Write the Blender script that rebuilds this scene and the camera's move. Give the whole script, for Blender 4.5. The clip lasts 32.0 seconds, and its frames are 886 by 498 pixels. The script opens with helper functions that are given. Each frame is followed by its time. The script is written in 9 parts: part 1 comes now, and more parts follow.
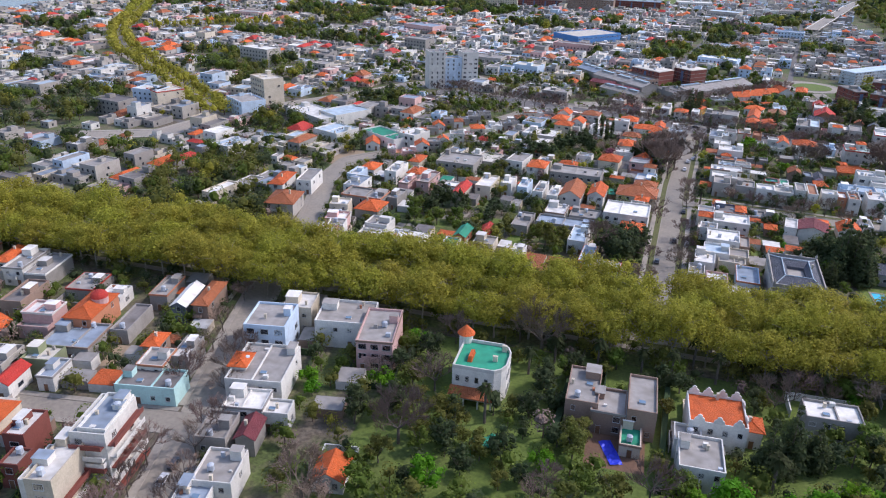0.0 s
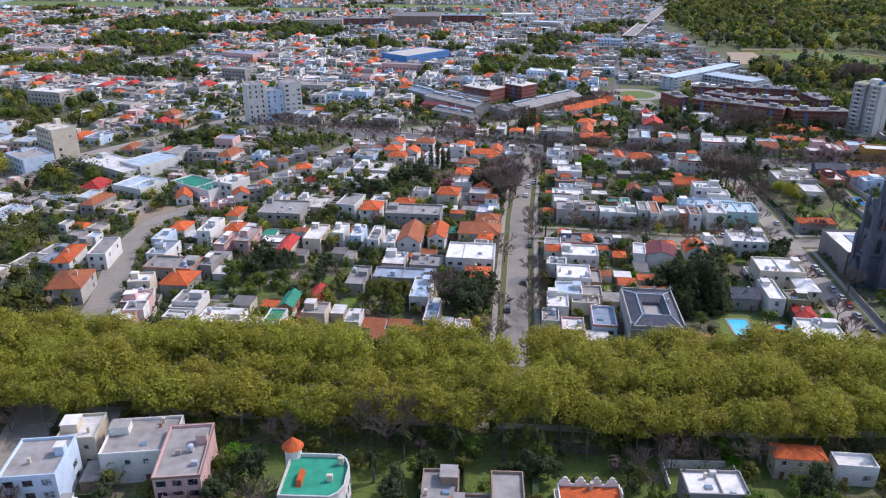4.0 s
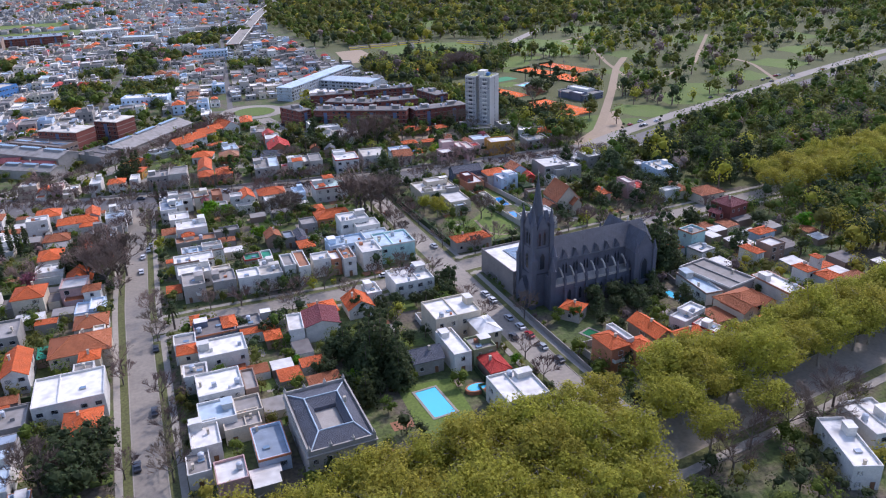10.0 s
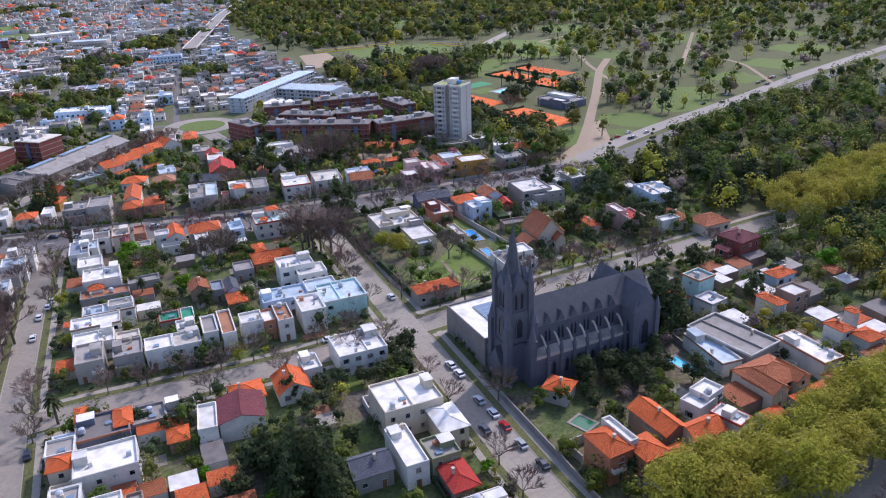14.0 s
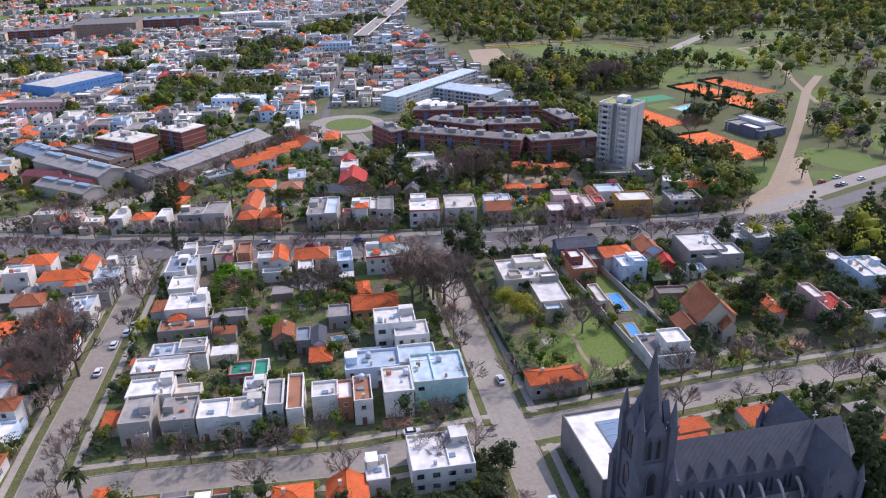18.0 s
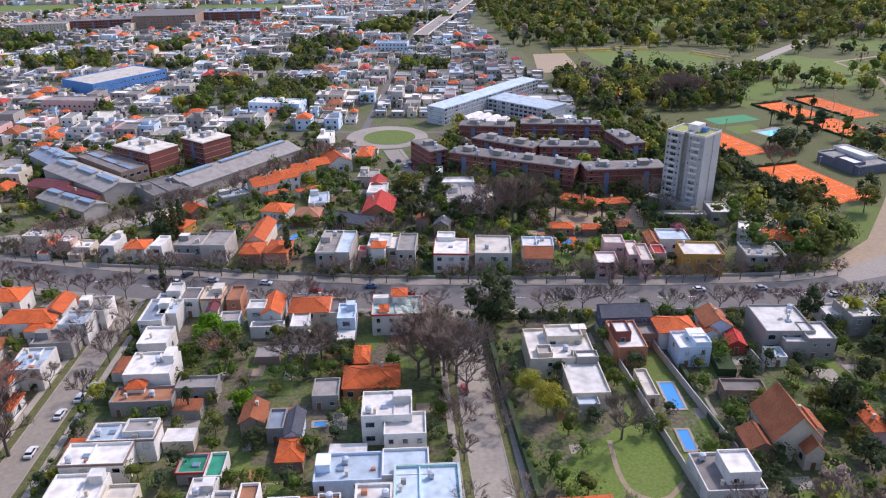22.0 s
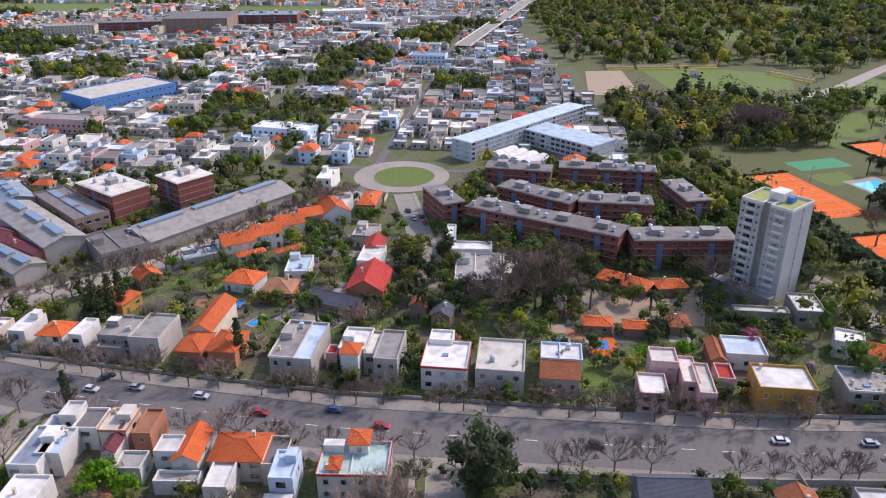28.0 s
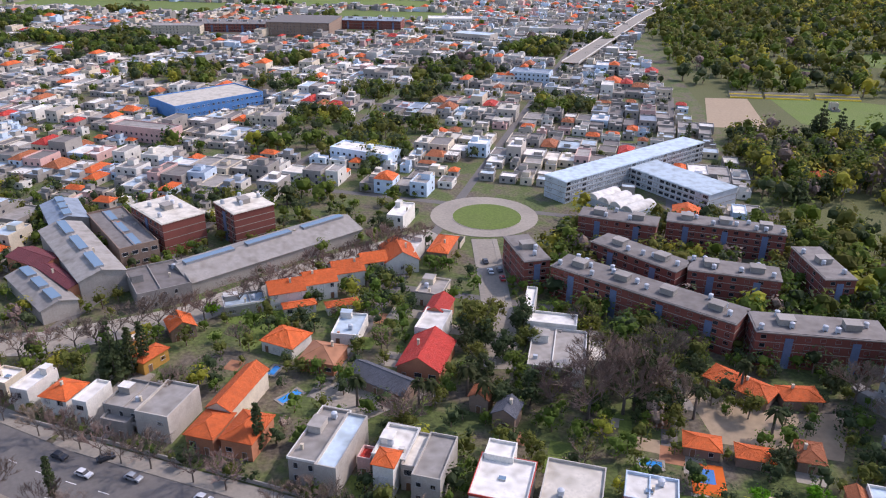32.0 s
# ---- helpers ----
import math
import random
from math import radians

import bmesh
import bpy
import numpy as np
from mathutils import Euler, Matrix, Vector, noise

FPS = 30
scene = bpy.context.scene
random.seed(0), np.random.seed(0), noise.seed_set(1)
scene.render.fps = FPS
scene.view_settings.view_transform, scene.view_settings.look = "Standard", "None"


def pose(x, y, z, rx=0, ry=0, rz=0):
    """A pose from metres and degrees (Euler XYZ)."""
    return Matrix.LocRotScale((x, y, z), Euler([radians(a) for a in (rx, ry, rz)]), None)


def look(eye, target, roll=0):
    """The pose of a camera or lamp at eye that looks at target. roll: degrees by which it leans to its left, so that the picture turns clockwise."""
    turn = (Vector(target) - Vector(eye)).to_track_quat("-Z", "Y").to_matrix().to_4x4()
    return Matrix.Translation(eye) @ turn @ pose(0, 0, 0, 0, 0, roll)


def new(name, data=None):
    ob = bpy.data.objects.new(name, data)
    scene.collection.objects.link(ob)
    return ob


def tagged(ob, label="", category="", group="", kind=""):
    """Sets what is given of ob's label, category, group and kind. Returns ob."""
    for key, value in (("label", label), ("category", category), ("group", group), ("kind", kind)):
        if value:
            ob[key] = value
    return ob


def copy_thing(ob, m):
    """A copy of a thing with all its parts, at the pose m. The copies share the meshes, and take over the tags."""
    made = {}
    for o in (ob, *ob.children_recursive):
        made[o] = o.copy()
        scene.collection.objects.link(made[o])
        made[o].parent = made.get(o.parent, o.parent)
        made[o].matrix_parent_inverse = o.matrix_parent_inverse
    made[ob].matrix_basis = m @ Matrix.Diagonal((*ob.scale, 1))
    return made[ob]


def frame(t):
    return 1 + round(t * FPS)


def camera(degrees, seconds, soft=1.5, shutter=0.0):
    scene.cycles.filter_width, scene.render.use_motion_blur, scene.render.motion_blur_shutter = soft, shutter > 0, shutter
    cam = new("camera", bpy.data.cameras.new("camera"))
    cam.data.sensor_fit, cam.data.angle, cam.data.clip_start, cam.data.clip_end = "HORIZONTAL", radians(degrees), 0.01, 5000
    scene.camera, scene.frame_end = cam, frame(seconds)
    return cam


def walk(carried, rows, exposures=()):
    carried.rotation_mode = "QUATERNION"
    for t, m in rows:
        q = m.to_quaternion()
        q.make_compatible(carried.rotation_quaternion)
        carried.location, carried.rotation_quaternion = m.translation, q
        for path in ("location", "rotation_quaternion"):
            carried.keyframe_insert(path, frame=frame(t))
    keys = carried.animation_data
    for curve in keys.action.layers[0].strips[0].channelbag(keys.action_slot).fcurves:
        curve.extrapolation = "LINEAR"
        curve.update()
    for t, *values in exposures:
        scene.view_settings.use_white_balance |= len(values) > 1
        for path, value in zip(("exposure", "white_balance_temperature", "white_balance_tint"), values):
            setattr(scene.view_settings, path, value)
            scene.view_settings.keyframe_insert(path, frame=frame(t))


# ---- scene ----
cam = camera(60.96, 32.0, 1.12)


def aim(x, y, z, turn, tilt, roll):
    """A flying camera's pose: turn to the left from +y, tilt up, roll."""
    return pose(x, y, z, 90 + tilt, 0, turn) @ pose(0, 0, 0, 0, 0, roll)


PATH = [
    (0, aim(-0.00, 0.00, 116.45, 16.232, -23.912, 1.626)),
    (0.5, aim(-0.16, 4.95, 116.58, 15.126, -23.691, 1.374)),
    (1, aim(-0.23, 9.87, 116.72, 13.618, -23.460, 1.094)),
    (1.5, aim(-0.19, 14.77, 116.86, 11.898, -23.236, 0.779)),
    (2, aim(-0.03, 19.63, 117.01, 10.201, -23.061, 0.676)),
    (2.5, aim(0.17, 24.48, 117.19, 8.682, -22.926, 0.493)),
    (3, aim(0.39, 29.30, 117.40, 7.372, -22.856, 0.312)),
    (3.5, aim(0.62, 34.01, 117.64, 5.868, -22.769, 0.191)),
    (5.5, aim(2.26, 53.20, 118.76, -0.003, -22.432, -0.108)),
    (6, aim(3.01, 58.05, 118.92, -2.161, -22.382, -0.278)),
    (6.5, aim(3.84, 63.07, 119.04, -5.008, -22.424, -0.515)),
    (7, aim(4.76, 68.31, 119.15, -8.166, -22.461, -0.730)),
    (7.5, aim(5.90, 73.76, 119.23, -11.193, -22.587, -0.897)),
    (8, aim(7.30, 79.30, 119.26, -14.164, -22.706, -1.016)),
    (8.5, aim(8.89, 84.84, 119.21, -16.931, -22.888, -1.260)),
    (9, aim(10.88, 90.39, 119.07, -19.321, -22.954, -1.433)),
    (9.5, aim(13.33, 96.02, 118.84, -21.427, -22.987, -1.555)),
    (10, aim(16.09, 101.63, 118.52, -23.331, -23.075, -1.823)),
    (10.5, aim(18.98, 107.21, 118.13, -25.167, -23.194, -2.210)),
    (11, aim(22.05, 112.73, 117.73, -26.786, -23.283, -2.516)),
    (11.5, aim(25.22, 118.18, 117.31, -27.616, -23.260, -2.715)),
    (12, aim(28.63, 123.57, 116.89, -27.369, -23.239, -2.725)),
    (12.5, aim(32.36, 128.98, 116.48, -26.721, -23.231, -2.626)),
    (13, aim(36.37, 134.52, 116.09, -26.358, -23.308, -2.509)),
    (13.5, aim(40.68, 140.38, 115.77, -25.876, -23.300, -2.296)),
    (14, aim(45.05, 146.36, 115.53, -24.731, -23.330, -2.248)),
    (14.5, aim(49.34, 152.32, 115.40, -23.228, -23.360, -2.350)),
    (16.5, aim(65.12, 174.83, 116.16, -15.384, -23.564, -1.573)),
    (17, aim(68.68, 180.83, 116.46, -13.904, -23.682, -1.322)),
    (17.5, aim(72.17, 186.87, 116.78, -12.625, -23.811, -1.167)),
    (18, aim(75.63, 192.87, 117.07, -11.103, -23.904, -1.165)),
    (18.5, aim(79.05, 198.85, 117.34, -9.462, -24.011, -1.087)),
    (19, aim(82.31, 204.77, 117.56, -7.916, -24.111, -0.986)),
    (19.5, aim(85.30, 210.49, 117.72, -6.726, -24.213, -0.860)),
    (20, aim(88.09, 216.19, 117.81, -6.003, -24.287, -0.754)),
    (20.5, aim(90.81, 221.77, 117.85, -5.793, -24.328, -0.657)),
    (21, aim(93.48, 227.16, 117.81, -5.635, -24.343, -0.577)),
    (21.5, aim(96.02, 232.32, 117.69, -5.536, -24.306, -0.540)),
    (22, aim(98.39, 237.74, 117.55, -5.460, -24.328, -0.540)),
    (22.5, aim(100.65, 243.85, 117.44, -5.436, -24.316, -0.588)),
    (23, aim(102.89, 250.22, 117.36, -5.420, -24.370, -0.610)),
    (23.5, aim(105.14, 256.38, 117.31, -5.389, -24.416, -0.665)),
    (24, aim(107.32, 262.34, 117.28, -5.323, -24.447, -0.706)),
    (24.5, aim(109.38, 268.16, 117.28, -5.201, -24.441, -0.700)),
    (25, aim(111.31, 273.87, 117.31, -5.102, -24.441, -0.676)),
    (25.5, aim(113.13, 279.53, 117.39, -4.998, -24.451, -0.598)),
    (27.5, aim(119.61, 302.32, 118.23, -2.912, -24.489, -0.418)),
    (28, aim(121.18, 307.72, 118.51, -0.929, -24.497, -0.228)),
    (28.5, aim(122.63, 313.29, 118.80, 0.840, -24.480, -0.047)),
    (29, aim(123.89, 319.10, 119.07, 1.520, -24.479, 0.057)),
    (29.5, aim(125.01, 325.06, 119.29, 1.662, -24.508, 0.044)),
    (30, aim(126.00, 330.99, 119.44, 2.029, -24.529, -0.091)),
    (30.5, aim(126.89, 336.68, 119.53, 3.564, -24.518, 0.069)),
    (31, aim(127.46, 342.27, 119.56, 5.721, -24.451, 0.291)),
    (31.5, aim(127.63, 347.89, 119.52, 6.921, -24.390, 0.453)),
    (32, aim(127.59, 353.54, 119.45, 7.261, -24.271, 0.577)),
]
walk(cam, PATH, [(0, 0.18, 6020, 21), (10, 0.19, 5790, 25), (21, 0.25, 6160, 26), (32, 0.22, 6340, 25)])

# ---- world and sun ----
SUN_DIR = Vector((0.66, 0.40, 0.78)).normalized()
world = bpy.data.worlds.new("sky")
scene.world = world
world.use_nodes = True
wn = world.node_tree.nodes
sky = wn.new("ShaderNodeTexSky")
sky.sky_type = "NISHITA"
sky.sun_disc = False
sky.sun_elevation = math.asin(SUN_DIR.z)
sky.sun_rotation = math.atan2(SUN_DIR.x, SUN_DIR.y)
sky.air_density, sky.dust_density = 1.2, 1.5
world.node_tree.links.new(sky.outputs[0], wn["Background"].inputs[0])
wn["Background"].inputs[1].default_value = 0.19
sun = new("sun", bpy.data.lights.new("sun", "SUN"))
sun.data.energy, sun.data.angle, sun.data.color = 2.5, radians(0.5), (1.0, 0.95, 0.87)
sun.matrix_world = look(SUN_DIR * 400, (0, 0, 0))
scene.view_settings.exposure = 0.0

# ---- materials ----
MATS = {}


def nodes_of(name):
    m = bpy.data.materials.new(name)
    m.use_nodes = True
    t = m.node_tree
    return m, t.nodes, t.links, t.nodes["Principled BSDF"]


def surface(name, colour, rough=0.85, spread=0.12, fine=3.0, coarse=0.12, stain=None, stain_amount=0.35, bump=0.25,
            random_value=0.12, random_hue=0.0, wave=None, metal=0.0, island=False):
    """A weathered surface: base colour with grain, coarse stains, per-object variation and fine relief."""
    m, n, l, b = nodes_of(name)
    b.inputs["Roughness"].default_value, b.inputs["Metallic"].default_value = rough, metal
    tex = n.new("ShaderNodeNewGeometry")
    g = n.new("ShaderNodeTexNoise")
    g.inputs["Scale"].default_value, g.inputs["Detail"].default_value = fine, 4
    c = n.new("ShaderNodeTexNoise")
    c.inputs["Scale"].default_value, c.inputs["Detail"].default_value, c.inputs["Roughness"].default_value = coarse, 6, 0.65
    for q in (g, c):
        l.new(tex.outputs["Position"], q.inputs["Vector"])
    ramp = n.new("ShaderNodeMapRange")
    ramp.inputs["From Min"].default_value, ramp.inputs["From Max"].default_value = 0.45, 0.75
    ramp.inputs["To Max"].default_value = stain_amount
    l.new(c.outputs["Fac"], ramp.inputs["Value"])
    mix = n.new("ShaderNodeMix")
    mix.data_type = "RGBA"
    mix.inputs["A"].default_value = (*colour, 1)
    dirt = stain or tuple(v * 0.5 for v in colour)
    mix.inputs["B"].default_value = (*dirt, 1)
    l.new(ramp.outputs[0], mix.inputs["Factor"])
    hsv = n.new("ShaderNodeHueSaturation")
    l.new(mix.outputs["Result"], hsv.inputs["Color"])
    val = n.new("ShaderNodeMapRange")
    val.inputs["To Min"].default_value, val.inputs["To Max"].default_value = 1 - spread, 1 + spread
    val.inputs["From Min"].default_value, val.inputs["From Max"].default_value = 0.3, 0.7
    l.new(g.outputs["Fac"], val.inputs["Value"])
    info = n.new("ShaderNodeNewGeometry" if island else "ShaderNodeObjectInfo")
    rnd = info.outputs["Random Per Island" if island else "Random"]
    rv = n.new("ShaderNodeMapRange")
    rv.inputs["To Min"].default_value, rv.inputs["To Max"].default_value = 1 - random_value, 1 + random_value
    l.new(rnd, rv.inputs["Value"])
    mul = n.new("ShaderNodeMath")
    mul.operation = "MULTIPLY"
    l.new(val.outputs[0], mul.inputs[0])
    l.new(rv.outputs[0], mul.inputs[1])
    l.new(mul.outputs[0], hsv.inputs["Value"])
    if random_hue:
        wn_ = n.new("ShaderNodeTexWhiteNoise")
        wn_.noise_dimensions = "1D"
        l.new(rnd, wn_.inputs["W"])
        rh = n.new("ShaderNodeMapRange")
        rh.inputs["To Min"].default_value, rh.inputs["To Max"].default_value = 0.5 - random_hue, 0.5 + random_hue
        l.new(wn_.outputs["Value"], rh.inputs["Value"])
        l.new(rh.outputs[0], hsv.inputs["Hue"])
    l.new(hsv.outputs["Color"], b.inputs["Base Color"])
    bp = n.new("ShaderNodeBump")
    bp.inputs["Strength"].default_value, bp.inputs["Distance"].default_value = bump, 0.08
    l.new(g.outputs["Fac"], bp.inputs["Height"])
    if wave:
        co = n.new("ShaderNodeTexCoord")
        w = n.new("ShaderNodeTexWave")
        w.bands_direction = wave[1]
        w.inputs["Scale"].default_value = wave[0]
        w.inputs["Distortion"].default_value = 0.6
        l.new(co.outputs["Object"], w.inputs["Vector"])
        b2 = n.new("ShaderNodeBump")
        b2.inputs["Strength"].default_value, b2.inputs["Distance"].default_value = 0.6, 0.1
        l.new(w.outputs["Fac"], b2.inputs["Height"])
        l.new(bp.outputs[0], b2.inputs["Normal"])
        bp = b2
    l.new(bp.outputs[0], b.inputs["Normal"])
    MATS[name] = m
    return m


WALL = {"white": (0.66, 0.63, 0.57), "cream": (0.58, 0.50, 0.38), "grey": (0.30, 0.275, 0.245), "stone": (0.42, 0.38, 0.33),
        "pink": (0.60, 0.38, 0.34), "paleblue": (0.52, 0.62, 0.72), "mint": (0.42, 0.62, 0.58), "brown": (0.28, 0.19, 0.14),
        "rust": (0.46, 0.19, 0.10), "brick": (0.215, 0.062, 0.045), "mustard": (0.42, 0.22, 0.04), "olive": (0.22, 0.24, 0.13),
        "slate": (0.14, 0.15, 0.19), "red": (0.45, 0.06, 0.04), "blue": (0.08, 0.22, 0.48), "school": (0.45, 0.49, 0.52),
        "gothic": (0.108, 0.112, 0.14), "umber": (0.21, 0.185, 0.17), "bay": (0.13, 0.17, 0.27)}
ROOF = {"terrace": (0.34, 0.15, 0.075), "white": (0.72, 0.69, 0.63), "cream": (0.62, 0.57, 0.48), "grey": (0.31, 0.285, 0.255), "tar": (0.185, 0.165, 0.15),
        "paleblue": (0.44, 0.53, 0.59), "blue": (0.26, 0.31, 0.37), "aqua": (0.42, 0.55, 0.50), "green": (0.02, 0.26, 0.15),
        "orange": (0.66, 0.125, 0.022), "rust": (0.38, 0.115, 0.04), "red": (0.50, 0.04, 0.025), "maroon": (0.17, 0.035, 0.04),
        "slate": (0.10, 0.105, 0.125)}
for k, v in WALL.items():
    surface("wall_" + k, v, 0.9, 0.09, 2.5, 0.25, tuple(c * 0.5 for c in v), 0.5)
for k, v in ROOF.items():
    tiled = k in ("orange", "rust", "red", "maroon", "slate")
    surface("roof_" + k, v, 0.8, 0.16 if tiled else 0.12, 1.2, 0.30, tuple(c * q_ for c, q_ in zip(v, (0.46, 0.43, 0.38))), 0.5 if tiled else 0.85, 0.3, 0.16,
            wave=(3.2, "Y") if tiled else None)
surface("asphalt", (0.30, 0.262, 0.21), 0.9, 0.12, 0.9, 0.07, (0.21, 0.185, 0.155), 0.8)
# the boulevard's base colour is darkened to include shade from its bare trees
surface("boulevard_asphalt", (0.145, 0.132, 0.12), 0.9, 0.10, 0.9, 0.05, (0.09, 0.09, 0.09), 0.5)
surface("concrete", (0.31, 0.275, 0.225), 0.9, 0.12, 1.0, 0.08, (0.22, 0.20, 0.18), 0.5)
surface("sand", (0.34, 0.255, 0.165), 0.95, 0.12, 0.6, 0.06, (0.30, 0.22, 0.14), 0.5)
surface("clay", (0.70, 0.130, 0.008), 0.95, 0.06, 0.6, 0.05, (0.52, 0.13, 0.025), 0.4)
surface("grass", (0.108, 0.115, 0.036), 1.0, 0.35, 1.6, 0.06, (0.13, 0.12, 0.05), 0.6, 0.6)
surface("lawn", (0.115, 0.162, 0.028), 1.0, 0.22, 1.2, 0.05, (0.14, 0.16, 0.05), 0.6, 0.5)
surface("green_court", (0.04, 0.25, 0.10), 0.85, 0.08, 0.6, 0.06)
surface("red_court", (0.42, 0.09, 0.085), 0.9, 0.08, 0.6, 0.06)
surface("blue_court", (0.05, 0.20, 0.50), 0.85, 0.08, 0.6, 0.06)
surface("earth", (0.19, 0.105, 0.065), 0.95, 0.2, 1.2, 0.15, (0.12, 0.085, 0.06), 0.6)
surface("tarp_blue", (0.03, 0.05, 0.62), 0.45, 0.1, 1.5)
surface("white_paint", (0.78, 0.78, 0.76), 0.7, 0.05)
surface("yellow_paint", (0.75, 0.55, 0.02), 0.5, 0.05)
surface("bark", (0.13, 0.105, 0.085), 0.95, 0.25, 6.0, 0.8, None, 0.4, 0.6)
surface("bark_pale", (0.27, 0.235, 0.18), 0.95, 0.25, 4.0, 0.8, None, 0.4, 0.6)
surface("river", (0.10, 0.15, 0.20), 0.22, 0.06, 0.05, 0.004, (0.13, 0.15, 0.15), 0.5, 0.1)
surface("twig", (0.19, 0.135, 0.105), 0.95, 0.25, 2.0, 0.5, None, 0.4, 0.2, 0.25, 0.02)
surface("tank", (0.45, 0.48, 0.52), 0.6, 0.08)
surface("frame_white", (0.42, 0.41, 0.39), 0.6, 0.05)
surface("door_wood", (0.20, 0.10, 0.05), 0.6, 0.2)
surface("metal_grey", (0.35, 0.36, 0.38), 0.45, 0.08, metal=0.6)
surface("tyre", (0.02, 0.02, 0.02), 0.8, 0.1)
surface("hedge", (0.035, 0.06, 0.02), 1.0, 0.4, 4.0, 0.4, None, 0.5, 0.8)


def leaf(name, colour, hue=0.015, value=0.28):
    m, n, l, b = nodes_of(name)
    b.inputs["Roughness"].default_value = 0.7
    b.inputs["Specular IOR Level"].default_value = 0.15
    info = n.new("ShaderNodeObjectInfo")
    geo = n.new("ShaderNodeNewGeometry")
    noise_ = n.new("ShaderNodeTexNoise")
    noise_.inputs["Scale"].default_value, noise_.inputs["Detail"].default_value = 0.35, 3
    l.new(geo.outputs["Position"], noise_.inputs["Vector"])
    hsv = n.new("ShaderNodeHueSaturation")
    hsv.inputs["Color"].default_value = (*colour, 1)
    a = n.new("ShaderNodeMapRange")
    a.inputs["To Min"].default_value, a.inputs["To Max"].default_value = 1 - value, 1 + value
    l.new(geo.outputs["Random Per Island"], a.inputs["Value"])
    c = n.new("ShaderNodeMapRange")
    c.inputs["From Min"].default_value, c.inputs["From Max"].default_value = 0.3, 0.7
    c.inputs["To Min"].default_value, c.inputs["To Max"].default_value = 0.8, 1.2
    l.new(noise_.outputs["Fac"], c.inputs["Value"])
    mu = n.new("ShaderNodeMath")
    mu.operation = "MULTIPLY"
    l.new(a.outputs[0], mu.inputs[0])
    l.new(c.outputs[0], mu.inputs[1])
    l.new(mu.outputs[0], hsv.inputs["Value"])
    h = n.new("ShaderNodeMapRange")
    h.inputs["To Min"].default_value, h.inputs["To Max"].default_value = 0.5 - hue, 0.5 + hue
    l.new(info.outputs["Random"], h.inputs["Value"])
    l.new(h.outputs[0], hsv.inputs["Hue"])
    l.new(hsv.outputs["Color"], b.inputs["Base Color"])
    # light passing through thin leaves
    tr = n.new("ShaderNodeBsdfTranslucent")
    l.new(hsv.outputs["Color"], tr.inputs["Color"])
    mixs = n.new("ShaderNodeMixShader")
    mixs.inputs[0].default_value = 0.55
    l.new(b.outputs[0], mixs.inputs[1])
    l.new(tr.outputs[0], mixs.inputs[2])
    l.new(mixs.outputs[0], n["Material Output"].inputs["Surface"])
    MATS[name] = m


leaf("leaf_plane", (0.365, 0.345, 0.05), 0.012, 0.3)
leaf("leaf_green", (0.135, 0.185, 0.032))
leaf("leaf_bright", (0.14, 0.30, 0.015))
leaf("leaf_dark", (0.082, 0.108, 0.046))
leaf("leaf_olive", (0.165, 0.17, 0.038))
leaf("leaf_palm", (0.060, 0.075, 0.028))
leaf("blossom", (0.42, 0.16, 0.20))

m, n, l, b = nodes_of("glass")
b.inputs["Base Color"].default_value = (0.03, 0.035, 0.045, 1)
b.inputs["Roughness"].default_value = 0.08
MATS["glass"] = m
m, n, l, b = nodes_of("skylight_glass")
b.inputs["Base Color"].default_value = (0.16, 0.24, 0.32, 1)
b.inputs["Roughness"].default_value = 0.15
MATS["skylight_glass"] = m
m, n, l, b = nodes_of("pool_water")
b.inputs["Base Color"].default_value = (0.10, 0.58, 0.78, 1)
b.inputs["Roughness"].default_value = 0.05
wv = n.new("ShaderNodeTexNoise")
wv.inputs["Scale"].default_value = 1.5
bw = n.new("ShaderNodeBump")
bw.inputs["Strength"].default_value = 0.08
l.new(wv.outputs["Fac"], bw.inputs["Height"])
l.new(bw.outputs[0], b.inputs["Normal"])
MATS["pool_water"] = m
for nm, col in (("pool_blue", (0.03, 0.26, 0.62)), ("pool_green", (0.03, 0.16, 0.07))):
    m, n, l, b = nodes_of(nm)
    b.inputs["Base Color"].default_value, b.inputs["Roughness"].default_value = (*col, 1), 0.06
    MATS[nm] = m
for nm, col in (("car_white", (0.7, 0.7, 0.7)), ("car_silver", (0.38, 0.40, 0.42)), ("car_red", (0.40, 0.015, 0.02)), ("car_dark", (0.03, 0.035, 0.045)), ("car_blue", (0.04, 0.10, 0.24)), ("car_yellow", (0.75, 0.55, 0.02))):
    m, n, l, b = nodes_of(nm)
    b.inputs["Base Color"].default_value, b.inputs["Roughness"].default_value = (*col, 1), 0.3
    b.inputs["Coat Weight"].default_value = 0.5
    MATS[nm] = m

# ground: gardens, soil and yards in patches
m, n, l, b = nodes_of("ground_mixed")
b.inputs["Roughness"].default_value = 1.0
geo = n.new("ShaderNodeNewGeometry")
big = n.new("ShaderNodeTexNoise")
big.inputs["Scale"].default_value, big.inputs["Detail"].default_value, big.inputs["Roughness"].default_value = 0.06, 5, 0.6
fin = n.new("ShaderNodeTexNoise")
fin.inputs["Scale"].default_value, fin.inputs["Detail"].default_value = 0.9, 5
for q in (big, fin):
    l.new(geo.outputs["Position"], q.inputs["Vector"])
cr = n.new("ShaderNodeValToRGB")
e = cr.color_ramp.elements
e[0].position, e[0].color = 0.32, (0.066, 0.086, 0.025, 1)
e[1].position, e[1].color = 0.68, (0.125, 0.105, 0.08, 1)
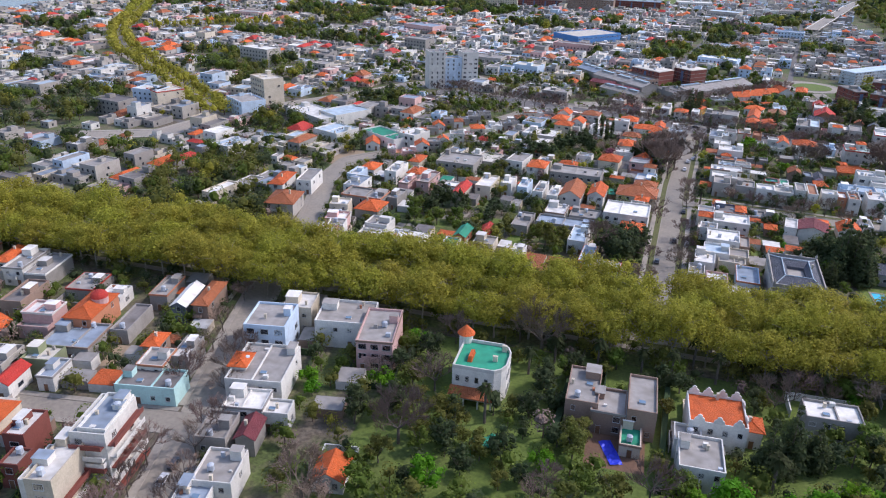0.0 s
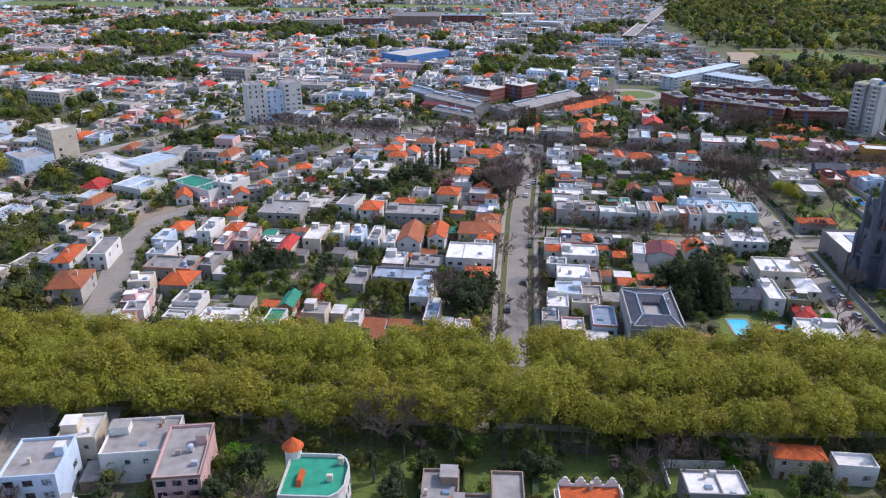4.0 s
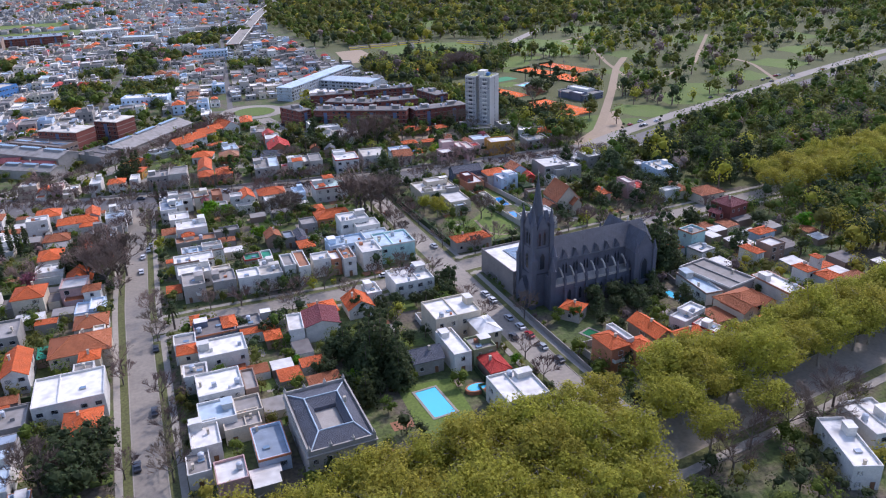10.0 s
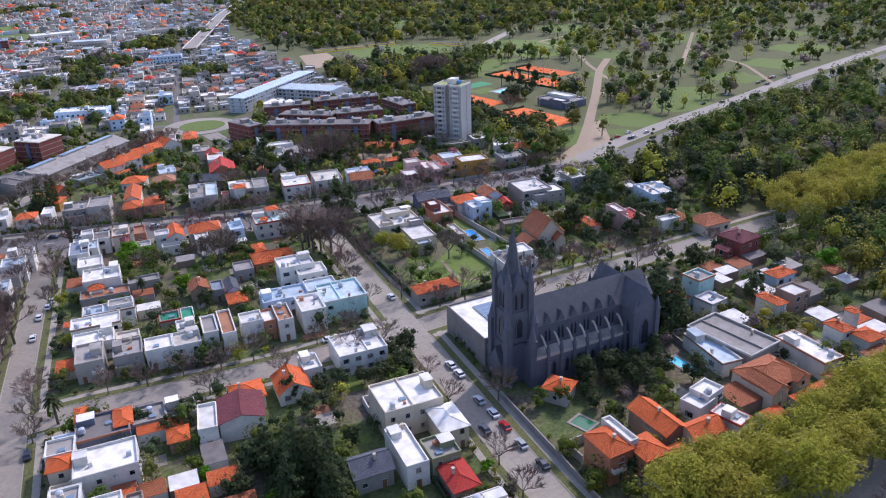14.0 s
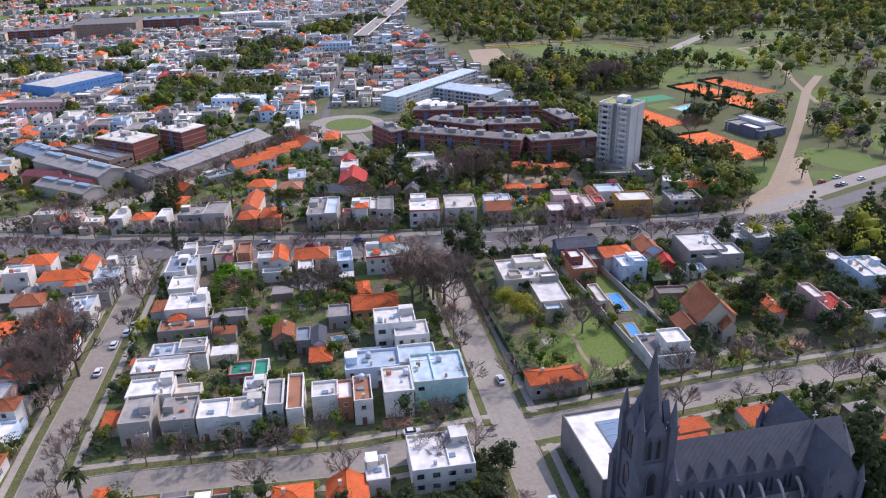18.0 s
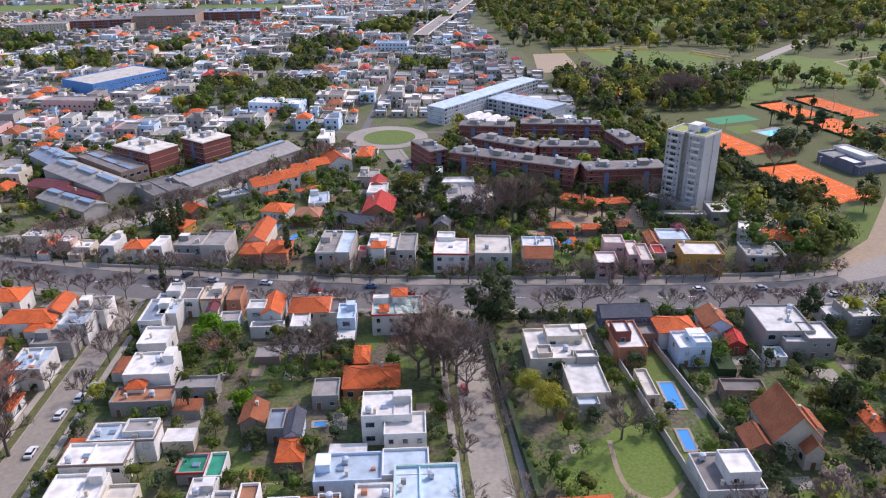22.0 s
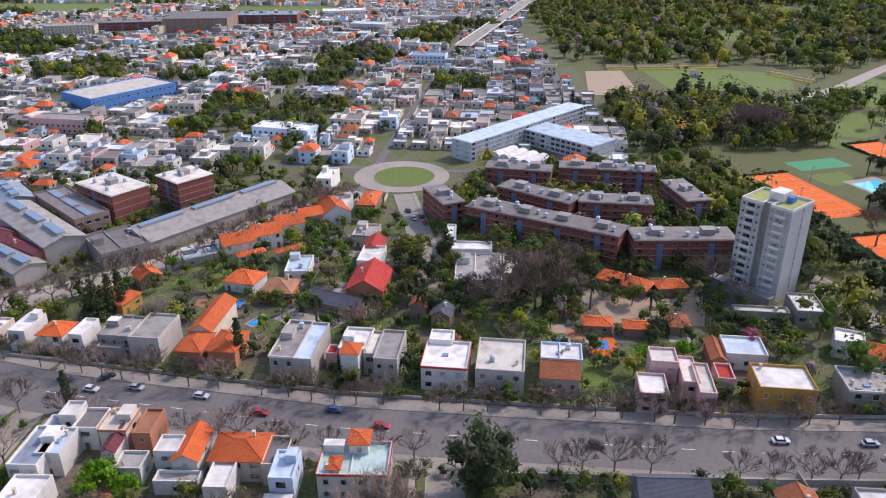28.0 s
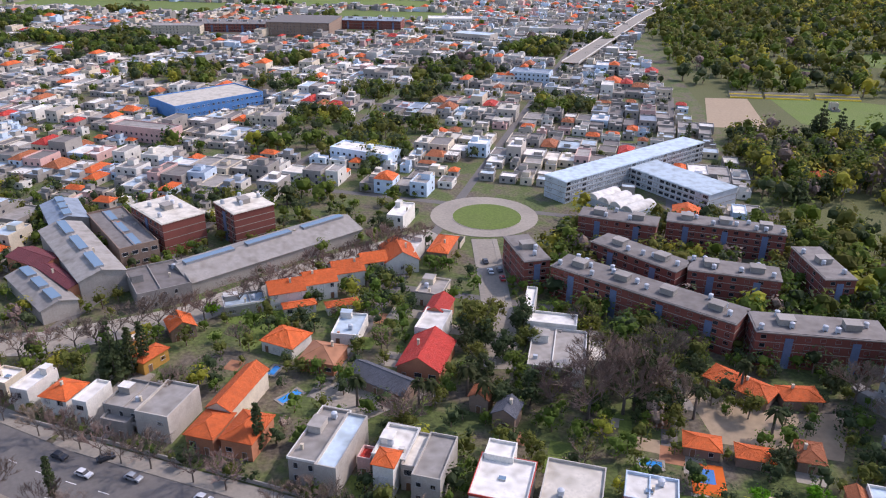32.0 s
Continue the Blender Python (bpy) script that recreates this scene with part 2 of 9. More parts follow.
for p_, c_ in ((0.45, (0.092, 0.118, 0.032, 1)), (0.53, (0.125, 0.115, 0.06, 1)), (0.60, (0.12, 0.096, 0.068, 1))):
    q = e.new(p_)
    q.color = c_
l.new(big.outputs["Fac"], cr.inputs["Fac"])
hs = n.new("ShaderNodeHueSaturation")
mr = n.new("ShaderNodeMapRange")
mr.inputs["From Min"].default_value, mr.inputs["From Max"].default_value = 0.3, 0.7
mr.inputs["To Min"].default_value, mr.inputs["To Max"].default_value = 0.6, 1.4
l.new(fin.outputs["Fac"], mr.inputs["Value"])
l.new(mr.outputs[0], hs.inputs["Value"])
l.new(cr.outputs["Color"], hs.inputs["Color"])
l.new(hs.outputs["Color"], b.inputs["Base Color"])
bp = n.new("ShaderNodeBump")
bp.inputs["Strength"].default_value, bp.inputs["Distance"].default_value = 0.6, 0.3
l.new(fin.outputs["Fac"], bp.inputs["Height"])
l.new(bp.outputs[0], b.inputs["Normal"])
MATS["ground_mixed"] = m

# ---- building blocks ----
RND = random.Random(7)


class Geo:
    """Collects vertices and faces with material slots for one mesh."""

    def __init__(self):
        self.v, self.f, self.m = [], [], []

    def face(self, pts, mat=0):
        i = len(self.v)
        self.v.extend(tuple(p) for p in pts)
        self.f.append(tuple(range(i, i + len(pts))))
        self.m.append(mat)

    def solid(self, x0, y0, z0, x1, y1, z1, mat=0, top=None):
        """A closed box."""
        i = len(self.v)
        self.v.extend([(x0, y0, z0), (x1, y0, z0), (x1, y1, z0), (x0, y1, z0), (x0, y0, z1), (x1, y0, z1), (x1, y1, z1), (x0, y1, z1)])
        for q in ((0, 1, 5, 4), (1, 2, 6, 5), (2, 3, 7, 6), (3, 0, 4, 7), (3, 2, 1, 0), (4, 5, 6, 7)):
            self.f.append(tuple(i + k for k in q))
            self.m.append(mat)
        if top is not None:
            self.m[-1] = top

    def prism(self, ring, z0, z1, mat=0, top=None, shrink=None):
        """Walls over a ring of (x, y), closed above and below; shrink: the upper ring's scale about its middle, or (scale, cx, cy)."""
        n, i = len(ring), len(self.v)
        up = ring
        if shrink is not None:
            cx, cy = sum(p[0] for p in ring) / n, sum(p[1] for p in ring) / n
            up = [(cx + (p[0] - cx) * shrink, cy + (p[1] - cy) * shrink) for p in ring]
        self.v.extend([(*p, z0) for p in ring] + [(*p, z1) for p in up])
        for k in range(n):
            j = (k + 1) % n
            self.f.append((i + k, i + j, i + n + j, i + n + k))
            self.m.append(mat)
        self.f.append(tuple(i + n - 1 - k for k in range(n)))
        self.m.append(mat)
        self.f.append(tuple(i + n + k for k in range(n)))
        self.m.append(mat if top is None else top)

    def tube(self, a, b, ra, rb, sides=5, mat=0):
        a, b = Vector(a), Vector(b)
        t = (b - a).normalized()
        u = t.orthogonal().normalized()
        w = t.cross(u)
        i = len(self.v)
        for c, r in ((a, ra), (b, rb)):
            for k in range(sides):
                q = 2 * math.pi * k / sides
                self.v.append(tuple(c + (u * math.cos(q) + w * math.sin(q)) * r))
        for k in range(sides):
            j = (k + 1) % sides
            self.f.append((i + k, i + j, i + sides + j, i + sides + k))
            self.m.append(mat)
        self.f.append(tuple(i + sides + k for k in range(sides)))
        self.m.append(mat)

    def mesh(self, name, mats):
        me = bpy.data.meshes.new(name)
        me.from_pydata(self.v, [], self.f)
        for q in mats:
            me.materials.append(MATS[q])
        me.polygons.foreach_set("material_index", self.m)
        me.update()
        return me


def ring_of(x, y, r, n, start=0.0):
    return [(x + r * math.cos(start + 2 * math.pi * k / n), y + r * math.sin(start + 2 * math.pi * k / n)) for k in range(n)]


def part(name, geo, mats, parent, label=""):
    """One mesh object under a thing or a part; geo may be a Geo or a shared mesh."""
    me = geo.mesh(name, mats) if isinstance(geo, Geo) else geo
    ob = new(name, me)
    ob.parent = parent
    return tagged(ob, label) if label else ob


def root(name, x, y, z=0.0, turn=0.0, label="", category="", group="", kind=""):
    ob = new(name)
    ob.matrix_world = pose(x, y, z, 0, 0, turn)
    ob.empty_display_size = 0.5
    return tagged(ob, label, category, group, kind)


def thing(name, geo, mats, x=0.0, y=0.0, z=0.0, turn=0.0, label="", category="", group="", kind=""):
    me = geo.mesh(name, mats) if isinstance(geo, Geo) else geo
    ob = new(name, me)
    ob.matrix_world = pose(x, y, z, 0, 0, turn)
    return tagged(ob, label, category, group, kind)


SHARED = {}


def window_mesh(w, h, rim="frame_white"):
    key = ("win", w, h, rim)
    if key not in SHARED:
        g = Geo()
        t = 0.075
        # one connected shell: back ring, raised frame, sill and recessed pane; faces -y
        o = [(-w / 2, 0), (w / 2, 0), (w / 2, h), (-w / 2, h)]
        i_ = [(-w / 2 + t, t), (w / 2 - t, t), (w / 2 - t, h - t), (-w / 2 + t, h - t)]
        for ring, yy in ((o, 0.02), (o, -0.09), (i_, -0.09), (i_, 0.0)):
            g.v.extend((p[0], yy - (0.08 if p[1] == 0 and yy < 0 else 0), p[1]) for p in ring)
        for r_ in range(3):
            for k in range(4):
                j = (k + 1) % 4
                g.f.append((r_ * 4 + k, r_ * 4 + j, r_ * 4 + 4 + j, r_ * 4 + 4 + k))
                g.m.append(0)
        g.f.append((12, 13, 14, 15))
        g.m.append(1)
        SHARED[key] = g.mesh("window", [rim, "glass"])
    return SHARED[key]


def door_mesh(w=1.1, h=2.2):
    if "door" not in SHARED:
        g = Geo()
        g.solid(-w / 2, -0.06, 0, w / 2, 0.02, h, 1)
        for x0, x1, z0, z1 in ((-w / 2 - 0.1, -w / 2, 0, h + 0.1), (w / 2, w / 2 + 0.1, 0, h + 0.1), (-w / 2, w / 2, h, h + 0.1)):
            g.solid(x0, -0.10, z0, x1, 0.02, z1, 0)
        SHARED["door"] = g.mesh("door", ["frame_white", "door_wood"])
    return SHARED["door"]


def tank_mesh():
    if "tank" not in SHARED:
        g = Geo()
        g.prism(ring_of(0, 0, 0.75, 10), 0.4, 1.6)
        g.prism(ring_of(0, 0, 0.78, 10), 1.6, 1.85, shrink=0.4)
        for a in (-0.5, 0.5):
            g.solid(a - 0.1, -0.6, 0, a + 0.1, 0.6, 0.4)
        SHARED["tank"] = g.mesh("water_tank", ["tank"])
    return SHARED["tank"]


def chimney_mesh():
    if "chimney" not in SHARED:
        g = Geo()
        g.solid(-0.3, -0.3, -0.5, 0.3, 0.3, 1.3)
        g.solid(-0.38, -0.38, 1.3, 0.38, 0.38, 1.45)
        SHARED["chimney"] = g.mesh("chimney", ["wall_cream"])
    return SHARED["chimney"]


def put(name, me, parent, x, y, z, turn=0.0):
    ob = new(name, me)
    ob.parent = parent
    ob.matrix_local = pose(x, y, z, 0, 0, turn)
    return ob


ROOF_WORDS = {"terrace": "terracotta tiled", "orange": "orange clay tile", "rust": "brown-red clay tile", "red": "red clay tile", "maroon": "dark maroon", "slate": "dark slate",
              "white": "white painted", "grey": "grey screed", "blue": "blue-grey metal", "paleblue": "pale blue painted", "green": "green painted",
              "cream": "cream", "aqua": "sea-green terrace", "tar": "dark bitumen"}
KIND_WORDS = {"flat": "flat", "gable": "gable", "hip": "hip", "steep": "steep gable", "low": "low gable"}
WALL_WORDS = {"paleblue": "pale blue", "brick": "red brick", "stone": "stone-coloured", "mint": "mint green", "school": "glass and concrete"}


def facade(base, w, d, h, rnd, sides=True, step=3.3, door=True, ww=1.2, wh=1.4, cut=None):
    """Windows on the front and the sides, floor by floor; a door in the front. cut: a lower part of the house, (axis, side, place, height)."""
    floors = max(1, int((h + 0.4) // 3))
    me = window_mesh(ww, wh)
    fh = h / floors
    n = max(1, int(w // step))
    dn = rnd.randrange(n) if door else -1
    for f in range(floors):
        z = f * fh + fh * 0.33
        for k in range(n):
            x, y = -w / 2 + (k + 0.5) * w / n, -d / 2
            low = cut and z + wh > cut[3]
            if low and cut[0] == "x" and cut[1] * (x - cut[2]) > -1.0:
                continue
            if low and cut[0] == "y":
                y = cut[2]
                if z < cut[3] + 0.75:
                    continue
            if f == 0 and k == dn:
                put("door", door_mesh(), base, x, y, 0.05)
            elif rnd.random() < 0.82:
                put("window", me, base, x, y, z)
        if sides:
            ns = max(1, int(d // (step * 2)))
            for k in range(ns):
                y = -d / 2 + (k + 0.5) * d / ns
                for s_ in (1, -1):
                    if rnd.random() > 0.32:
                        continue
                    if cut and z + wh > cut[3] and (cut[0] == "x" and cut[1] == s_ or cut[0] == "y" and y < cut[2] + 1.0):
                        continue
                    put("window", me, base, s_ * w / 2, y, z, 90 * s_)


class Footprints:
    """Ground that is taken: rectangles and circles, sorted into cells."""

    def __init__(self):
        self.cells = {}

    def put_in(self, x, y, reach, item):
        for i in range(int((x - reach) // 24), int((x + reach) // 24) + 1):
            for j in range(int((y - reach) // 24), int((y + reach) // 24) + 1):
                self.cells.setdefault((i, j), []).append(item)

    def append(self, c):
        self.put_in(c[0], c[1], c[2] + 14, (c[0], c[1], c[2], None, 0, 0))

    def rect(self, x, y, w, d, turn):
        a = radians(turn)
        self.put_in(x, y, math.hypot(w, d) / 2 + 14, (x, y, w / 2, d / 2, math.cos(a), math.sin(a)))

    def gap(self, x, y):
        best = 12.0
        for px, py, hw, hd, c, s in self.cells.get((int(x // 24), int(y // 24)), ()):
            dx, dy = x - px, y - py
            if hd is None:
                g_ = math.hypot(dx, dy) - hw
            else:
                u, v = abs(dx * c + dy * s) - hw, abs(dy * c - dx * s) - hd
                g_ = math.hypot(max(u, 0), max(v, 0)) if max(u, v) > 0 else max(u, v)
            best = min(best, g_)
        return best


FOOT = Footprints()


def free(x, y, pad):
    return FOOT.gap(x, y) > pad




def house(x, y, w, d, h, turn, wall, roof, kind, extras=True, label="", loose=False):
    """A house: rendered walls, a flat roof with parapet, or a tiled gable or hip roof; windows, door and roof fittings."""
    rnd = random.Random(int(x * 131 + y * 37 + 5000))
    FOOT.rect(x, y, w, d, turn)
    ww = WALL_WORDS.get(wall, wall)
    storeys = {1: "one-storey", 2: "two-storey", 3: "three-storey"}.get(max(1, int((h + 0.4) // 3)), "tall")
    base = root("house", x, y, 0, turn, label or f"{storeys} {ww} house with {ROOF_WORDS[roof]} {KIND_WORDS[kind]} roof", "house")
    pitch = {"steep": 0.56, "low": 0.15, "gable": 0.30, "hip": 0.25}.get(kind, 0)
    kind = "gable" if kind in ("steep", "low") else kind
    hw, hd = w / 2, d / 2
    g, r = Geo(), Geo()
    cut = None
    if kind == "flat":
        p, t = 0.7, 0.28
        whole = (-hw, -hd, hw, hd, h, roof)
        boxes = [whole]
        if loose and max(w, d) > 8 and rnd.random() < 0.72:
            # part of the house stands lower, with a terrace of its own
            low = h - 2.8 if h > 5.4 else h - 0.9
            other = rnd.choice((roof, "terrace", "grey", "white", "tar", "cream"))
            if w > d * 0.9 and rnd.random() < 0.75:
                s_ = rnd.choice((-1, 1))
                xs = s_ * hw * rnd.uniform(-0.1, 0.35)
                cut = ("x", s_, xs, low)
                boxes = [(-hw, -hd, xs, hd, h, roof), (xs, -hd, hw, hd, low, other)] if s_ > 0 else [(xs, -hd, hw, hd, h, roof), (-hw, -hd, xs, hd, low, other)]
            else:
                ys = -hd + d * rnd.uniform(0.22, 0.42)
                cut = ("y", -1, ys, low)
                boxes = [(-hw, ys, hw, hd, h, roof), (-hw, -hd, hw, ys, low, other)]
        decks = []
        for x0, y0, x1, y1, hh, rf in boxes:
            ring = [(x0, y0), (x1, y0), (x1, y1), (x0, y1)]
            inn = [(x0 + t, y0 + t), (x1 - t, y0 + t), (x1 - t, y1 - t), (x0 + t, y1 - t)]
            for k in range(4):
                a, b_, c, e_ = ring[k], ring[(k + 1) % 4], inn[(k + 1) % 4], inn[k]
                g.face([(*a, -0.5), (*b_, -0.5), (*b_, hh + p), (*a, hh + p)])
                g.face([(*a, hh + p), (*b_, hh + p), (*c, hh + p), (*e_, hh + p)])
                g.face([(*e_, hh + p), (*c, hh + p), (*c, hh - 0.1), (*e_, hh - 0.1)])
        part("wall", g, ["wall_" + wall], base)
        for x0, y0, x1, y1, hh, rf in boxes:
            r = Geo()
            r.solid(x0 + t, y0 + t, hh - 0.25, x1 - t, y1 - t, hh)
            decks.append(part("roof", r, ["roof_" + rf], base, ROOF_WORDS[rf] + " flat roof"))
        deck = decks[0]
        # roof fittings stand on the high part
        x0, y0, x1, y1 = boxes[0][:4]
        fx, fy = (x0 + x1) / 2, (y0 + y1) / 2
        hw_, hd_ = (x1 - x0) / 2, (y1 - y0) / 2
        if extras and hw_ > 2.2 and hd_ > 2.2:
            if hd_ > 3.6 and rnd.random() < 0.75:
                q = Geo()
                bw, bd, bh = rnd.uniform(2.0, min(4.5, hw_)), rnd.uniform(2.0, min(4.5, hd_)), rnd.uniform(1.6, 2.5)
                bx, by = fx + rnd.choice((-1, 1)) * (hw_ - bw / 2 - 0.4), fy + rnd.uniform(0, max(0.0, hd_ - bd / 2 - 0.4))
                q.solid(bx - bw / 2, by - bd / 2, h, bx + bw / 2, by + bd / 2, h + bh, 0, 1)
                q.solid(bx - bw / 2 - 0.15, by - bd / 2 - 0.15, h + bh, bx + bw / 2 + 0.15, by + bd / 2 + 0.15, h + bh + 0.15, 0, 1)
                part("stair_hut", q, ["wall_" + wall, "roof_" + (roof if rnd.random() < 0.7 else "white")], deck)
            if rnd.random() < 0.45:
                put("water_tank", tank_mesh(), deck, fx + rnd.uniform(-hw_ + 1.2, hw_ - 1.2), fy + rnd.uniform(-hd_ + 1.2, hd_ - 1.2), h)
            if rnd.random() < 0.5:
                q = Geo()
                sx, sy = fx + rnd.uniform(-hw_ * 0.4, hw_ * 0.4), fy + rnd.uniform(-hd_ * 0.5, hd_ * 0.2)
                q.solid(sx - 0.8, sy - 0.6, h, sx + 0.8, sy + 0.6, h + 0.45, 0, 1)
                part("skylight", q, ["frame_white", "skylight_glass"], deck)
            for _ in range(rnd.randrange(2)):
                put("chimney", chimney_mesh(), deck, fx + rnd.uniform(-hw_ + 0.8, hw_ - 0.8), fy + rnd.uniform(-hd_ + 0.8, hd_ - 0.8), h)
            if hw_ > 4.5 and rnd.random() < 0.7:
                q = Geo()
                cx = fx + rnd.uniform(-hw_ * 0.3, hw_ * 0.3)
                q.solid(cx - 0.15, y0 + t, h, cx + 0.15, y1 - t, h + 0.5)
                part("dividing_wall", q, ["wall_" + wall], deck)
    else:
        o, th = 0.45, 0.16
        rise = min(w, d) * pitch
        along_x = w > d * 1.15
        if kind == "gable":
            if along_x:
                for s in (-1, 1):
                    a = [(-hw, s * hd), (hw, s * hd)]
                    g.face([(a[0][0], a[0][1], -0.5), (a[1][0], a[1][1], -0.5), (a[1][0], a[1][1], h), (a[0][0], a[0][1], h)][::-s])
                    g.face([(s * hw, -hd, -0.5), (s * hw, hd, -0.5), (s * hw, hd, h), (s * hw, 0, h + rise), (s * hw, -hd, h)][::s])
                    k = rise / hd
                    e1, e0 = (s * (hd + o), h - o * k), (0, h + rise)
                    q = [(-hw - o, e1[0], e1[1] + 0.02), (hw + o, e1[0], e1[1] + 0.02), (hw + o, 0, e0[1] + 0.02), (-hw - o, 0, e0[1] + 0.02)]
                    top = [(a_, b_, c_ + th) for a_, b_, c_ in q]
                    r.face(top[::-s])
                    r.face(q[::s])
                    for k2 in range(4):
                        r.face([q[k2], q[(k2 + 1) % 4], top[(k2 + 1) % 4], top[k2]])
                r.tube((-hw - o, 0, h + rise + th), (hw + o, 0, h + rise + th), 0.14, 0.14, 5)
            else:
                for s in (-1, 1):
                    g.face([(s * hw, -hd, -0.5), (s * hw, hd, -0.5), (s * hw, hd, h), (s * hw, -hd, h)][::s])
                    g.face([(-hw, s * hd, -0.5), (hw, s * hd, -0.5), (hw, s * hd, h), (0, s * hd, h + rise), (-hw, s * hd, h)][::-s])
                    k = rise / hw
                    q = [(s * (hw + o), -hd - o, h - o * k + 0.02), (s * (hw + o), hd + o, h - o * k + 0.02), (0, hd + o, h + rise + 0.02), (0, -hd - o, h + rise + 0.02)]
                    top = [(a_, b_, c_ + th) for a_, b_, c_ in q]
                    r.face(top[::s])
                    r.face(q[::-s])
                    for k2 in range(4):
                        r.face([q[k2], q[(k2 + 1) % 4], top[(k2 + 1) % 4], top[k2]])
                r.tube((0, -hd - o, h + rise + th), (0, hd + o, h + rise + th), 0.14, 0.14, 5)
        else:
            g.solid(-hw, -hd, -0.5, hw, hd, h)
            ex, ey = hw + o, hd + o
            m_ = min(ex, ey)
            rx, ry = max(ex - m_, 0.05), max(ey - m_, 0.05)
            z0, z1 = h + 0.02, h + rise
            low = [(-ex, -ey), (ex, -ey), (ex, ey), (-ex, ey)]
            hi = [(-rx, -ry), (rx, -ry), (rx, ry), (-rx, ry)]
            r.face([(*p_, z0) for p_ in low[::-1]])
            for k in range(4):
                j = (k + 1) % 4
                r.face([(*low[k], z0), (*low[j], z0), (*low[j], z0 + th), (*low[k], z0 + th)])
                r.face([(*low[k], z0 + th), (*low[j], z0 + th), (*hi[j], z1), (*hi[k], z1)])
                r.tube((*low[k], z0 + th), (*hi[k], z1), 0.12, 0.12, 4)
            r.face([(*p_, z1) for p_ in hi])
            r.tube((-rx, -ry, z1), (rx, ry, z1), 0.14, 0.14, 4)
        part("wall", g, ["wall_" + wall], base)
        deck = part("roof", r, ["roof_" + roof], base, ROOF_WORDS[roof] + " roof")
        if extras and rnd.random() < 0.6:
            put("chimney", chimney_mesh(), deck, rnd.uniform(-hw * 0.5, hw * 0.5), rnd.uniform(-hd * 0.4, hd * 0.4), h + rise * 0.75)
    if loose and w > 6 and d > 6 and rnd.random() < 0.65:
        # a lower wing behind or in front, with its own parapet
        aw, ad, ah = w * rnd.uniform(0.45, 0.85), rnd.uniform(2.5, 4.5), h * rnd.uniform(0.5, 0.75)
        ax_ = rnd.choice((-1, 1)) * (hw - aw / 2)
        s_ = rnd.choice((-1, 1))
        y0, y1 = sorted((s_ * hd, s_ * (hd + ad)))
        q = Geo()
        q.solid(ax_ - aw / 2, y0, -0.5, ax_ + aw / 2, y1, ah, 0, 1)
        for x0_, y0_, x1_, y1_ in ((ax_ - aw / 2, y0, ax_ - aw / 2 + 0.2, y1), (ax_ + aw / 2 - 0.2, y0, ax_ + aw / 2, y1)):
            q.solid(x0_, y0_, ah, x1_, y1_, ah + 0.5)
        part("wing", q, ["wall_" + wall, "roof_" + rnd.choice(("grey", "white", "rust", "tar", "cream"))], base)
    if extras and kind == "flat" and w > 7:
        for _ in range(rnd.randrange(0, 3)):
            q = Geo()
            cx, cy, cs = fx + rnd.uniform(-hw_ + 1, hw_ - 1), fy + rnd.uniform(-hd_ + 1, hd_ - 1), rnd.uniform(0.3, 0.7)
            q.solid(cx - cs, cy - cs * 0.7, h, cx + cs, cy + cs * 0.7, h + rnd.uniform(0.4, 1.3))
            part("roof_box", q, [rnd.choice(("wall_grey", "wall_white", "tank", "wall_rust"))], deck)
    if extras and h > 5.4 and y < 520 and w < 12 and not cut and rnd.random() < 0.35:
        q = Geo()
        bw = w * rnd.uniform(0.3, 0.6)
        bx = rnd.uniform(-hw + bw / 2, hw - bw / 2)
        q.solid(bx - bw / 2, -hd - 1.2, h * 0.5 - 0.2, bx + bw / 2, -hd, h * 0.5)
        q.solid(bx - bw / 2, -hd - 1.2, h * 0.5, bx + bw / 2, -hd - 1.08, h * 0.5 + 0.9)
        for s_ in (-1, 1):
            x0, x1 = sorted((bx + s_ * bw / 2, bx + s_ * (bw / 2 - 0.12)))
            q.solid(x0, -hd - 1.08, h * 0.5, x1, -hd, h * 0.5 + 0.9)
        part("balcony", q, ["wall_" + rnd.choice((wall, "white", "cream"))], base)
    if extras and kind == "flat" and rnd.random() < 0.35:
        q = Geo()
        x0, y0, x1, y1 = boxes[0][:4]
        for a in ((x0 - 0.2, y0 - 0.2, x1 + 0.2, y0), (x0 - 0.2, y1, x1 + 0.2, y1 + 0.2), (x0 - 0.2, y0, x0, y1), (x1, y0, x1 + 0.2, y1)):
            q.solid(a[0], a[1], h + 0.15, a[2], a[3], h + 0.76)
        part("cornice", q, ["wall_" + rnd.choice(("rust", "white", "grey", "brown", "red"))], base)
    if pitch != 0.15:
        facade(base, w, d, h, rnd, y < 480, cut=cut, ww=rnd.choice((1.2, 1.2, 1.7, 2.2)), wh=rnd.choice((1.3, 1.5, 1.7)))
    return base


